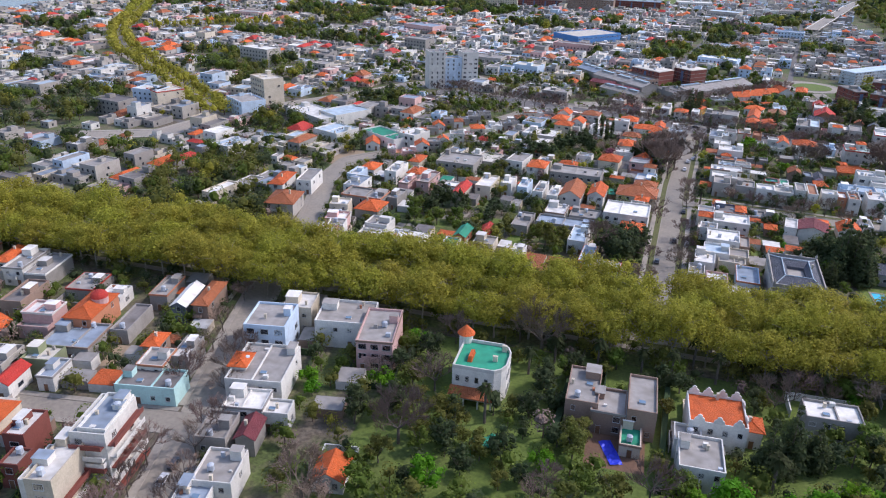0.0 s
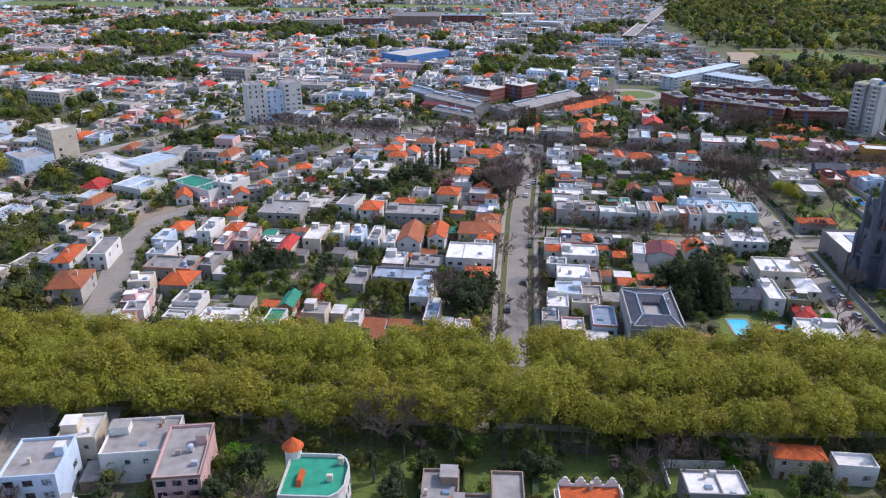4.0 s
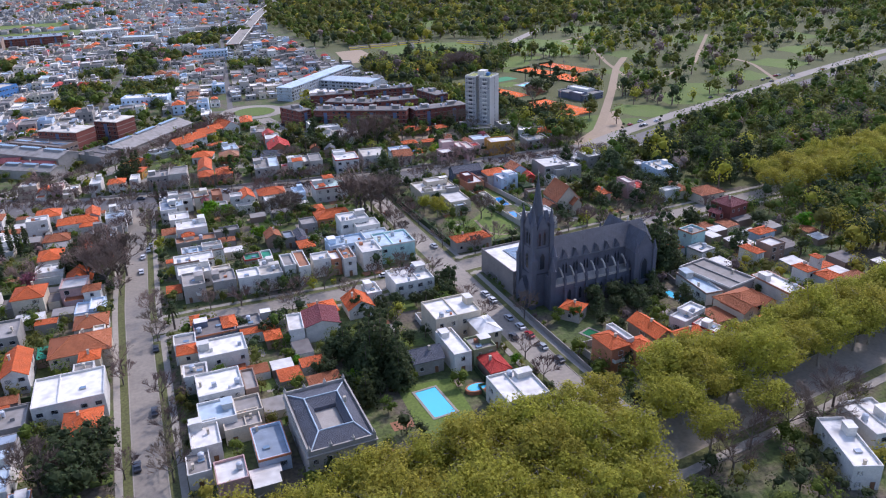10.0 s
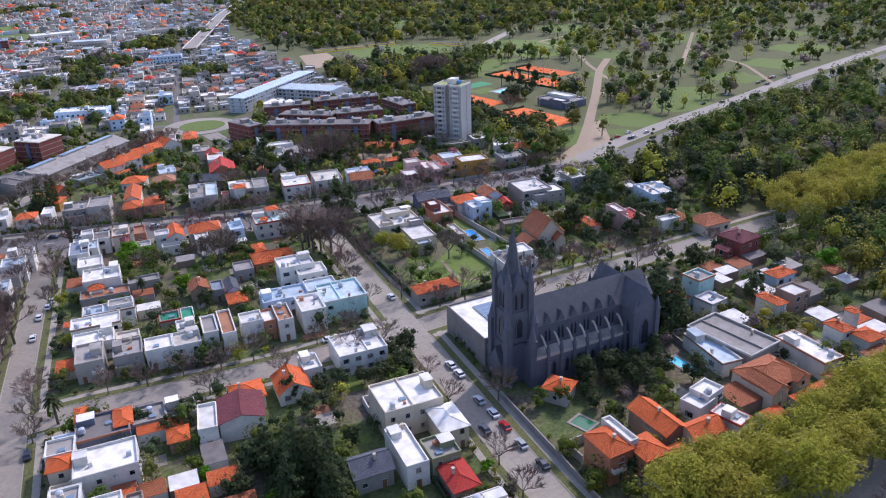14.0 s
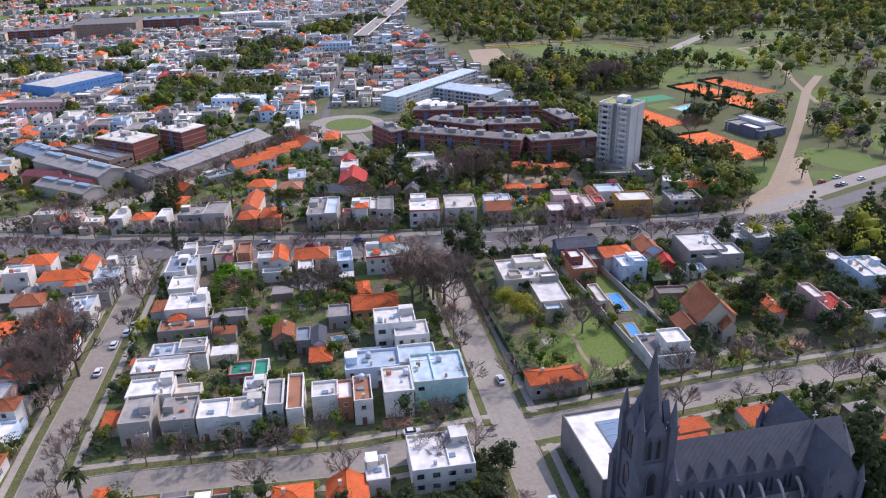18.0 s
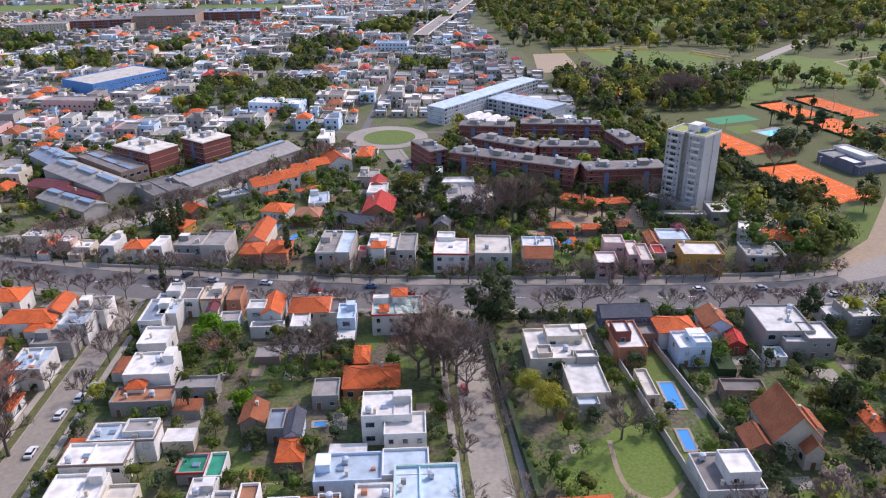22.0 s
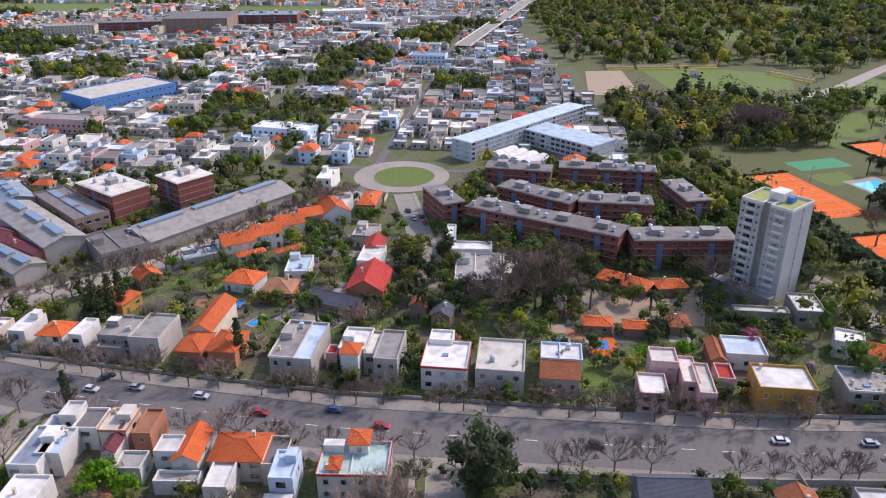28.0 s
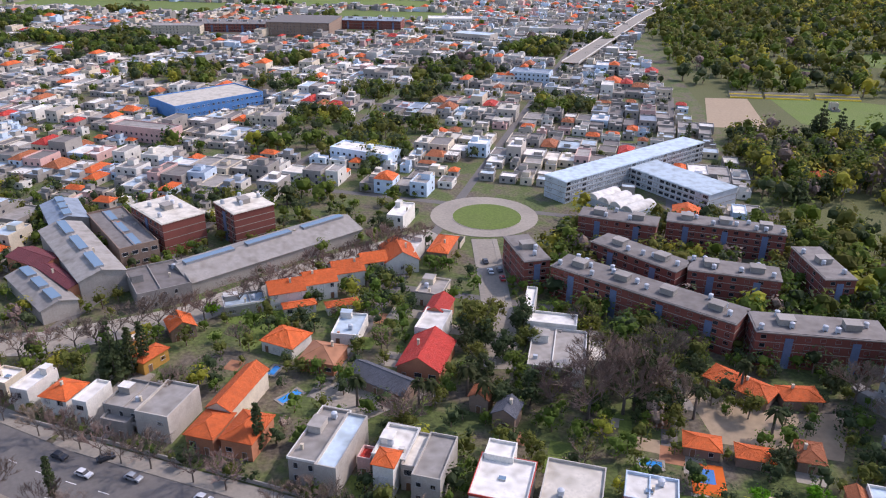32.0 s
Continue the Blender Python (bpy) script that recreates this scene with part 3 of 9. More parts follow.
def slab(x, y, w, d, h, turn, wall, roof):
    """A long block of flats: storeys of windows in bands, blue stair bays, a bitumen roof with lift huts."""
    rnd = random.Random(int(x * 17 + y))
    FOOT.rect(x, y, w, d, turn)
    ww = WALL_WORDS.get(wall, wall)
    base = root("apartment_block", x, y, 0, turn, f"long {ww} block with {ROOF_WORDS[roof]} flat roof", "building")
    hw, hd = w / 2, d / 2
    g, r = Geo(), Geo()
    g.solid(-hw, -hd, -0.5, hw, hd, h)
    floors = max(2, round(h / 2.8))
    fh = h / floors
    part("wall", g, ["wall_" + wall], base)
    r.solid(-hw - 0.3, -hd - 0.3, h, hw + 0.3, hd + 0.3, h + 0.35)
    r.solid(-hw + 0.2, -hd + 0.2, h + 0.35, hw - 0.2, hd - 0.2, h + 0.5)
    part("roof", r, ["roof_" + roof], base)
    for f in range(1, floors):
        q = Geo()
        q.solid(-hw - 0.06, -hd - 0.06, f * fh - 0.12, hw + 0.06, hd + 0.06, f * fh + 0.12)
        part("floor_band", q, ["concrete"], base)
    if wall == "brick":
        for k in range(max(1, int(w // 14))):
            bx = -hw + (k + 0.5) * w / max(1, int(w // 14))
            q = Geo()
            q.solid(bx - 1.1, -hd - 0.25, 0, bx + 1.1, -hd, h - 1.2)
            part("stair_bay", q, ["wall_bay"], base, "blue-grey stair bay")
            q = Geo()
            q.solid(bx - 2.2, -1.8, h + 0.5, bx + 2.2, 1.8, h + 2.3)
            q.solid(bx - 2.4, -2.0, h + 2.3, bx + 2.4, 2.0, h + 2.5)
            part("roof_hut", q, ["wall_grey"], base)
    me = window_mesh(1.6, 1.3, "wall_umber") if wall == "brick" else window_mesh(2.6, 1.5) if wall == "school" else window_mesh(1.2, 1.3)
    n = max(2, int(w // (3.8 if wall == "brick" else 3.4)))
    for f in range(floors):
        for k in range(n):
            put("window", me, base, -hw + (k + 0.5) * w / n, -hd, f * fh + fh * 0.35)
        for k in range(max(1, int(d // 5))):
            put("window", me, base, -hw, -hd + (k + 0.5) * d / max(1, int(d // 5)), f * fh + fh * 0.35, -90)
    if wall == "brick":
        for k in range(int(w // 3)):
            if rnd.random() < 0.55:
                put("water_tank", tank_mesh(), base, -hw + 1 + k * 3 + rnd.uniform(0, 1.5), rnd.uniform(-hd + 1.2, hd - 1.2), h + 0.5)
    return base

# ---- ground, roads, lawns ----
g = Geo()
NX = 24
for i in range(NX):
    for j in range(NX):
        x0, y0 = -6000 + 12000 * i / NX, -5000 + 12000 * j / NX
        s = 12000 / NX
        g.face([(x0, y0, 0), (x0 + s, y0, 0), (x0 + s, y0 + s, 0), (x0, y0 + s, 0)])
thing("ground", g, ["ground_mixed"], label="flat town ground of gardens, soil and grass", category="ground", kind="structure")


def smooth_line(pts, step=6.0):
    """Points at even steps along a line bent softly through pts."""
    out = []
    for k in range(len(pts) - 1):
        a, b_ = Vector(pts[k]), Vector(pts[k + 1])
        n_ = max(1, int((b_ - a).length / step))
        out += [a.lerp(b_, i / n_) for i in range(n_)]
    out.append(Vector(pts[-1]))
    for _ in range(3):
        out = [out[0]] + [(out[i - 1] + out[i] * 2 + out[i + 1]) / 4 for i in range(1, len(out) - 1)] + [out[-1]]
    return out


ROADS = Footprints()  # the streets' ground, to keep houses and trees off


def clear_of_roads(x, y, pad):
    return ROADS.gap(x, y) > pad


def ribbon(geo, line, off0, off1, z0, z1, mat=0):
    """A slab that follows a line between two sideways offsets."""
    left, right = [], []
    for i, p_ in enumerate(line):
        t = (line[min(i + 1, len(line) - 1)] - line[max(i - 1, 0)]).normalized()
        nn = Vector((-t.y, t.x))
        left.append(p_ + nn * off1)
        right.append(p_ + nn * off0)
    for i in range(len(line) - 1):
        a, b_, c, d = right[i], right[i + 1], left[i + 1], left[i]
        geo.face([(a.x, a.y, z1), (b_.x, b_.y, z1), (c.x, c.y, z1), (d.x, d.y, z1)], mat)
        geo.face([(b_.x, b_.y, z0), (a.x, a.y, z0), (a.x, a.y, z1), (b_.x, b_.y, z1)][::-1], mat)
        geo.face([(d.x, d.y, z0), (c.x, c.y, z0), (c.x, c.y, z1), (d.x, d.y, z1)][::-1], mat)


STREETS = []


def street(name, pts, width, mat="asphalt", verge=0.0, walkway=2.0, z=0.05, label="worn grey asphalt street", walk=True):
    """Marks out a street; lay_streets() builds it."""
    line = smooth_line(pts, 2.5 if walk else 6.0)
    taken = Footprints()
    for q in line[::1 if not walk else 2]:
        ROADS.append((q.x, q.y, width / 2 + verge + walkway + 0.5))
        taken.append((q.x, q.y, width / 2))
    STREETS.append((name, line, width / 2, mat, verge, walkway, z, label, walk, taken))


def strips(geo, line, lo, hi, z1, others):
    """A strip beside a street, broken where it would cross another carriageway."""
    run = []
    for i, p_ in enumerate(line):
        t = (line[min(i + 1, len(line) - 1)] - line[max(i - 1, 0)]).normalized()
        c = p_ + Vector((-t.y, t.x)) * (lo + hi) / 2
        if any(o.gap(c.x, c.y) < 0.2 for o in others):
            if len(run) > 1:
                ribbon(geo, run, lo, hi, -0.1, z1)
            run = []
        else:
            run.append(p_)
    if len(run) > 1:
        ribbon(geo, run, lo, hi, -0.1, z1)


def lay_streets():
    """Carriageways with raised kerbs, grass verges and pavements along both sides."""
    for name, line, hw, mat, verge, walkway, z, label, walk, taken in STREETS:
        g_ = Geo()
        ribbon(g_, line, -hw, hw, -0.1, z)
        thing(name, g_, [mat], label=label, category="road", kind="structure")
        if not walk:
            continue
        others = [q[9] for q in STREETS if q[9] is not taken]
        g_, v_ = Geo(), Geo()
        for s in (-1, 1):
            for geo, a, b_, dz in ((g_, hw, hw + 0.25, 0.14), (g_, hw + 0.25 + verge, hw + 0.25 + verge + walkway, 0.12), (v_, hw + 0.25, hw + 0.25 + verge, 0.10)):
                if b_ - a > 0.1:
                    strips(geo, line, *sorted((s * a, s * b_)), z + dz, others)
        thing("pavement", g_, ["concrete"], label="pale concrete pavement and kerb beside a street", category="pavement", kind="structure")
        if verge:
            thing("grass_verge", v_, ["grass"], label="worn grass verge between kerb and pavement", category="grass", kind="stuff")


def patch(name, pts, mat, z=0.04, label="", category="", kind="structure"):
    g_ = Geo()
    g_.prism(pts, -0.2, z)
    return thing(name, g_, [mat], label=label, category=category, kind=kind)


def quad_at(x, y, w, d, turn):
    c, s = math.cos(radians(turn)), math.sin(radians(turn))
    return [(x + a * w / 2 * c - b_ * d / 2 * s, y + a * w / 2 * s + b_ * d / 2 * c) for a, b_ in ((-1, -1), (1, -1), (1, 1), (-1, 1))]


street("street_long", [(7.2, 232), (7.8, 262), (10.5, 360), (17, 468), (22, 520)], 7.5, verge=2.2, walkway=1.8)
street("street_cross", [(14, 340), (30, 340), (79, 336), (120, 338), (180, 343), (262, 346), (330, 350)], 8.5, verge=2.5, walkway=1.8, z=0.058)
street("street_church", [(118.5, 232), (118.5, 267), (121, 340), (122, 395), (124, 452)], 8.5, verge=2.0, walkway=1.8, z=0.066)
street("boulevard", [(-160, 520), (-42, 497), (20, 477), (95, 461), (134, 456), (196, 449), (240, 447), (300, 455)], 17, "boulevard_asphalt", verge=0, walkway=4.5, z=0.074,
       label="wide grey asphalt boulevard lined with bare trees")
street("avenue", [(-420, 224), (-240, 212), (-100, 212), (60, 214), (170, 224), (300, 238), (460, 255)], 13, verge=3, walkway=2.5, z=0.082, label="asphalt avenue under plane trees")
street("street_round", [(121.5, 536), (119, 565), (114, 598), (109, 628)], 6.5, walkway=1.6, z=0.09)
street("street_factory", [(-60, 520), (-15, 530), (20, 552), (50, 592), (90, 630)], 9, walkway=2.0, z=0.098)
street("loop_road", [(340, 790), (364, 801), (409, 833), (466, 889), (520, 940)], 10, "concrete", z=0.16, walk=False, label="pale park loop road")
street("street_curve", [(-128, 232), (-136, 268), (-150, 310), (-152, 345), (-131, 371), (-113, 414), (-80, 500)], 7, walkway=1.6, z=0.106)
street("street_front", [(-80, 20), (-93, 102), (-107, 150), (-122, 205)], 8, walkway=1.8, z=0.114)
street("street_side", [(-96, 130), (-145, 122), (-220, 112)], 7, walkway=1.6, z=0.122)
street("highway", [(258, 455), (285, 467), (346, 490), (437, 518), (530, 550), (634, 581), (720, 605), (1000, 680)], 10, "concrete", z=0.13, walk=False, label="pale northern carriageway of a dual road through the park")
street("highway", [(258, 448), (293, 456), (338, 472), (371, 483), (444, 505), (529, 532), (627, 562), (720, 588), (1000, 662)], 8.5, "boulevard_asphalt", z=0.134, walk=False, label="grey southern carriageway of a dual road through the park")
patch("road_mouth", [(258, 450), (268, 446), (300, 470), (330, 522), (318, 520), (292, 490), (272, 476), (258, 466)], "sand", 0.126, "wide sandy junction at the park road", "road")
street("park_path", [(280, 474), (315, 515), (367, 579), (430, 660), (470, 702)], 6, "sand", z=0.138, walk=False, label="sandy park road")
street("west_avenue", [(-310, 330), (-288, 342), (-269, 352), (-264, 377), (-255, 406), (-243, 428), (-206, 487), (-185, 530), (-140, 584)], 12, walkway=2.5, z=0.150, label="broad asphalt avenue past a square")
street("far_avenue", [(-254, 389), (-355, 478), (-463, 566), (-531, 646), (-627, 806), (-695, 915)], 14, z=0.146, walk=False)
street("far_avenue_two", [(-520, 668), (-473, 742), (-392, 790), (-300, 830)], 12, z=0.154, walk=False)

# lane dashes on the boulevard
g = Geo()
for s_ in (0,):
    lane = smooth_line([(-160, 520), (-42, 497), (20, 477), (95, 461), (134, 456), (196, 449), (240, 447), (262, 449)], 3.0)
    for i in range(0, len(lane) - 1, 3):
        ribbon(g, lane[i:i + 2], s_ - 0.08, s_ + 0.08, 0.05, 0.079)
thing("lane_markings", g, ["white_paint"], label="worn white lane dashes on the boulevard", category="road marking", kind="stuff")

# roundabout: paved ring with a grass island
g = Geo()
g.prism(ring_of(107, 653, 23, 40), -0.1, 0.16)
thing("roundabout", g, ["asphalt"], label="pale paved roundabout", category="road", kind="structure")
g = Geo()
g.prism(ring_of(108.3, 652, 15, 40), 0, 0.32)
thing("roundabout_island", g, ["concrete"], label="kerbed ring of a roundabout island", category="kerb", kind="structure")
g = Geo()
g.prism(ring_of(108.3, 652, 14.6, 40), 0.1, 0.40)
thing("grass_island", g, ["lawn"], label="round mown grass island", category="grass", kind="stuff")

# the river beyond the town
patch("river", [(-745, 640), (-795, 850), (-850, 1170), (-905, 1357), (-1010, 1800), (-1100, 2400), (-5000, 2400), (-5000, 500), (-900, 560)], "river", 0.3, "wide blue-grey river beyond the town", "water")

# the park's grass, then its courts
g = Geo()
for i in range(12):
    for j in range(18):
        x0, y0 = 236 + i * 92, 360 + j * 90
        g.face([(x0, y0, 0.02), (x0 + 92, y0, 0.02), (x0 + 92, y0 + 90, 0.02), (x0, y0 + 90, 0.02)])
thing("park_grass", g, ["grass"], label="rough olive-green park grass", category="grass", kind="stuff")


HEDGE_TOP = random.Random(5)


def clay_court(x, y, w, d, turn, rows, cols):
    """A field of clay courts with white lines, nets and a dark surrounding hedge."""
    base = root("tennis_courts", x, y, 0, turn, "orange clay tennis courts with dark hedge and wire fence", "court")
    q = Geo()
    q.solid(-w / 2, -d / 2, -0.1, w / 2, d / 2, 0.08)
    part("clay_floor", q, ["clay"], base)
    cw, cd = w / cols, d / rows
    for i in range(cols):
        for j in range(rows):
            cx, cy = -w / 2 + (i + 0.5) * cw, -d / 2 + (j + 0.5) * cd
            a_, b_ = cw * 0.34, cd * 0.40
            q = Geo()
            for x0, y0, x1, y1 in ((-a_, -b_, a_, -b_ + 0.07), (-a_, b_ - 0.07, a_, b_), (-a_, -b_, -a_ + 0.07, b_), (a_ - 0.07, -b_, a_, b_), (-a_, -b_ * 0.5, a_, -b_ * 0.5 + 0.06), (-a_, b_ * 0.5, a_, b_ * 0.5 + 0.06)):
                q.solid(cx + x0, cy + y0, 0.08, cx + x1, cy + y1, 0.10)
            part("court_lines", q, ["white_paint"], base)
            q = Geo()
            q.solid(cx - a_ - 0.6, cy - 0.02, 0.84, cx + a_ + 0.6, cy + 0.02, 0.95)
            q.solid(cx - a_ - 0.65, cy - 0.04, 0.0, cx - a_ - 0.57, cy + 0.04, 1.05)
            q.solid(cx + a_ + 0.57, cy - 0.04, 0.0, cx + a_ + 0.65, cy + 0.04, 1.05)
            part("net", q, ["metal_grey"], base)
    for x0, y0, x1, y1 in ((-w / 2 - 0.6, d / 2, w / 2 + 0.6, d / 2 + 0.7), (-w / 2 - 0.6, -d / 2, -w / 2, d / 2)):
        q = Geo()
        n_ = max(2, round(math.hypot(x1 - x0, y1 - y0) / 2.5))
        along = x1 - x0 > y1 - y0
        for k in range(n_):
            a_, b_ = k / n_, (k + 1) / n_
            top = HEDGE_TOP.uniform(0.9, 1.7)
            if along:
                q.solid(x0 + (x1 - x0) * a_, y0, -0.2, x0 + (x1 - x0) * b_, y1 + HEDGE_TOP.uniform(0, 0.4), top)
            else:
                q.solid(x0 - HEDGE_TOP.uniform(0, 0.4), y0 + (y1 - y0) * a_, -0.2, x1, y0 + (y1 - y0) * b_, top)
        part("hedge", q, ["hedge"], base)
    # the wire fence on the open sides: posts and a top rail
    q = Geo()
    for k in range(int(w / 4) + 1):
        q.solid(-w / 2 + k * 4 - 0.04, -d / 2 - 0.08, -0.1, -w / 2 + k * 4 + 0.04, -d / 2, 2.6)
    for k in range(int(d / 4) + 1):
        q.solid(w / 2, -d / 2 + k * 4 - 0.04, -0.1, w / 2 + 0.08, -d / 2 + k * 4 + 0.04, 2.6)
    q.solid(-w / 2, -d / 2 - 0.06, 2.6, w / 2, -d / 2 - 0.02, 2.66)
    q.solid(w / 2 + 0.02, -d / 2, 2.6, w / 2 + 0.06, d / 2, 2.66)
    part("wire_fence", q, ["metal_grey"], base)
    for sx, sy in ((-0.5, -0.2), (0.5, 0.2)):
        q = Geo()
        q.solid(sx * w - 0.09, sy * d - 0.09, -0.1, sx * w + 0.09, sy * d + 0.09, 8.0)
        q.solid(sx * w - 0.7, sy * d - 0.15, 7.8, sx * w + 0.7, sy * d + 0.15, 8.2)
        part("floodlight", q, ["metal_grey"], base)
    FOOT.rect(x, y, w + 2, d + 2, turn)


clay_court(300, 551, 27, 52, 11, 2, 2)
clay_court(289, 623, 23, 56, 13, 2, 1)
clay_court(360, 683, 23, 36, 15, 1, 1)
clay_court(392, 686, 22, 54, 14, 2, 1)
clay_court(369, 637, 26, 41, 15, 2, 1)
patch("green_court", quad_at(315, 665, 30, 14, 14), "green_court", 0.09, "green hard court", "court")
patch("club_terrace", quad_at(327, 632, 20, 22, 18), "concrete", 0.10, "pale paved terrace round a club pool", "pavement")
patch("club_lawn", quad_at(313, 643, 20, 16, 14), "lawn", 0.07, "mown lawn beside the club pool", "grass")
patch("club_pool", quad_at(326.5, 631, 15, 15, 20), "pool_water", 0.14, "bright blue club swimming pool", "pool")
patch("sports_field", [(288, 906), (290, 838), (305, 826), (350, 826), (376, 830), (388, 858), (384, 890), (343, 907)], "lawn", 0.08, "green football field", "grass")
patch("sand_field", [(243, 901), (230, 820), (266, 821), (272, 903)], "sand", 0.09, "bare sandy ball field", "ground")
patch("vegetable_garden", quad_at(360, 740, 40, 34, -12), "lawn", 0.06, "green garden beds in the park", "grass")
patch("villa_garden", [(-62, 92), (72, 92), (72, 194), (-62, 190)], "lawn", 0.025, "overgrown villa gardens", "grass", "stuff")
patch("car_park", [(71, 516), (86, 505), (98, 517), (79, 526)], "asphalt", 0.05, "cracked asphalt car park", "ground")
patch("club_car_park", [(257, 543), (249.5, 535), (249.5, 506), (262, 500), (264, 518), (260, 535)], "asphalt", 0.055, "grey asphalt car park below the flats", "ground")
patch("bare_yard", [(171, 536), (176, 511), (205, 508), (213, 528), (198, 526), (188, 528)], "sand", 0.05, "bare sandy yard", "ground")
patch("garden_lawn", [(137, 360), (150, 356.5), (160, 357), (164.6, 364), (164.4, 384), (159, 387), (152, 382), (144, 377.5), (137, 371)], "lawn", 0.05, "mown garden lawn", "grass")
patch("square", [(-156, 334), (-178, 343), (-208, 365), (-232, 376), (-206, 379), (-171, 357), (-151, 362), (-144, 350)], "sand", 0.1, "brown earth square where streets meet", "ground")
patch("red_court", [(373, 419), (378, 387), (402, 388), (413, 413), (386, 412)], "red_court", 0.07, "worn red hard courts of a park club", "court")
LAWNS = ((345, 514, 20), (395, 532, 24), (428, 552, 24), (286, 496, 14), (304, 508, 12), (322, 492, 9), (428, 802, 34), (470, 812, 36), (440, 762, 24), (425, 640, 20), (492, 574, 24), (362, 732, 20), (390, 752, 16), (486, 716, 24),
         (450, 850, 22), (560, 600, 26), (640, 640, 30), (600, 760, 34), (700, 720, 30), (560, 900, 34), (345, 700, 10), (640, 1000, 44), (420, 1080, 40), (800, 900, 50), (330, 1010, 26), (900, 1250, 70), (560, 1250, 50))
LR = random.Random(12)
for x_, y_, r_ in LAWNS:
    ring_ = [(x_ + r_ * LR.uniform(0.75, 1.15) * math.cos(k * 0.524), y_ + r_ * LR.uniform(0.75, 1.15) * math.sin(k * 0.524)) for k in range(12)]
    patch("park_lawn", ring_, "lawn", 0.05 + 0.001 * LR.random(), "mown green park lawn", "grass", "stuff")
for pts_ in ([(373, 585), (430, 600), (500, 640), (560, 700)], [(413, 625), (440, 690), (476, 760), (480, 830)], [(500, 545), (540, 610), (560, 700), (640, 780)], [(480, 830), (560, 860), (700, 870)]):
    street("park_footpath", pts_, 3.4, "sand", z=0.118, walk=False, label="narrow sandy path across the park")

lay_streets()

# ---- houses, street by street ----
# left of S1 front block
house(-8.9, 301.7, 17.8, 15.5, 7, -2, "white", "white", "flat")
house(-37.5, 298.0, 8.4, 11.3, 4.5, -2, "white", "white", "flat")
house(-25.4, 297.0, 11.9, 10.3, 4.5, -2, "grey", "grey", "flat")
house(-48.7, 282.9, 6.7, 15.8, 4, -2, "grey", "grey", "flat")
house(-31.9, 284.7, 22.6, 9.2, 4.5, -2, "grey", "blue", "flat")
house(-24.7, 272.7, 6.6, 16.0, 5, -2, "white", "paleblue", "flat")
house(-19.5, 257.1, 4.5, 14.4, 4, -2, "paleblue", "blue", "flat")
house(-6.4, 328.9, 16.8, 12.8, 6, -2, "cream", "rust", "hip")
house(-23.4, 324.7, 6.8, 14.8, 6, -2, "white", "orange", "gable")
house(-33.9, 321.2, 9.1, 18.2, 6, -2, "white", "rust", "gable")
house(-72.5, 318.6, 7.2, 16.0, 6, -2, "cream", "white", "flat")
house(-63.6, 323.4, 5.0, 11.3, 6, -2, "white", "white", "flat")
house(-55.7, 321.4, 4.5, 12.3, 6, -2, "paleblue", "white", "flat")
house(-48.1, 319.5, 4.5, 15.3, 6, -2, "white", "grey", "flat")
house(-41.3, 315.4, 4.5, 12.9, 6, -2, "white", "white", "flat")
house(-81.2, 305.5, 4.8, 15.7, 6, -2, "cream", "red", "gable")
house(-99.4, 314.1, 5.8, 16.0, 6, -2, "pink", "grey", "flat")
house(-108.5, 324.9, 6.2, 9.6, 5, -2, "white", "orange", "hip")
house(-118.3, 323.3, 5.8, 16.0, 6, -2, "white", "white", "flat")
house(-108.0, 310.1, 4.5, 11.6, 5, -2, "pink", "white", "flat")
house(-132.6, 326.8, 7.0, 10.6, 4, -2, "white", "orange", "hip")
house(-134.4, 313.4, 5.3, 11.8, 5, -2, "paleblue", "white", "flat")
house(-127.5, 297.8, 7.5, 14.2, 6, -2, "white", "blue", "flat")
house(-117.9, 283.9, 17.9, 10.7, 6, -2, "grey", "grey", "flat")
house(-105.8, 290.0, 4.5, 11.8, 5, -2, "grey", "grey", "flat")
house(-111.3, 274.0, 10.0, 11.8, 5, -2, "grey", "orange", "hip")
house(-100.9, 246.0, 8.0, 5.0, 5, -2, "white", "white", "flat")
house(-85.5, 244.5, 13.8, 10.3, 6, -2, "white", "white", "flat")
house(-69.9, 249.5, 5.7, 9.8, 4, -2, "white", "green", "flat")
house(-68.4, 262.4, 4.5, 10.6, 4, -2, "rust", "green", "gable")
house(-57.5, 254.1, 7.8, 8.0, 5, -2, "cream", "grey", "flat")
house(-44.1, 249.6, 4.9, 9.1, 5, -2, "white", "white", "flat")
house(-61.0, 269.7, 4.5, 10.9, 3, -2, "cream", "red", "gable")
house(-9.4, 246.7, 4.7, 6.5, 5, -2, "white", "white", "flat")
house(-114.3, 343.7, 5.4, 11.4, 5, -2, "cream", "orange", "hip")
house(-93.8, 347.4, 19.1, 17.2, 6, -2, "grey", "grey", "flat")
house(-55.5, 353.3, 8.6, 11.0, 6, -2, "white", "orange", "hip")
house(-36.0, 349.1, 24.0, 13.0, 6, -2, "grey", "grey", "flat")
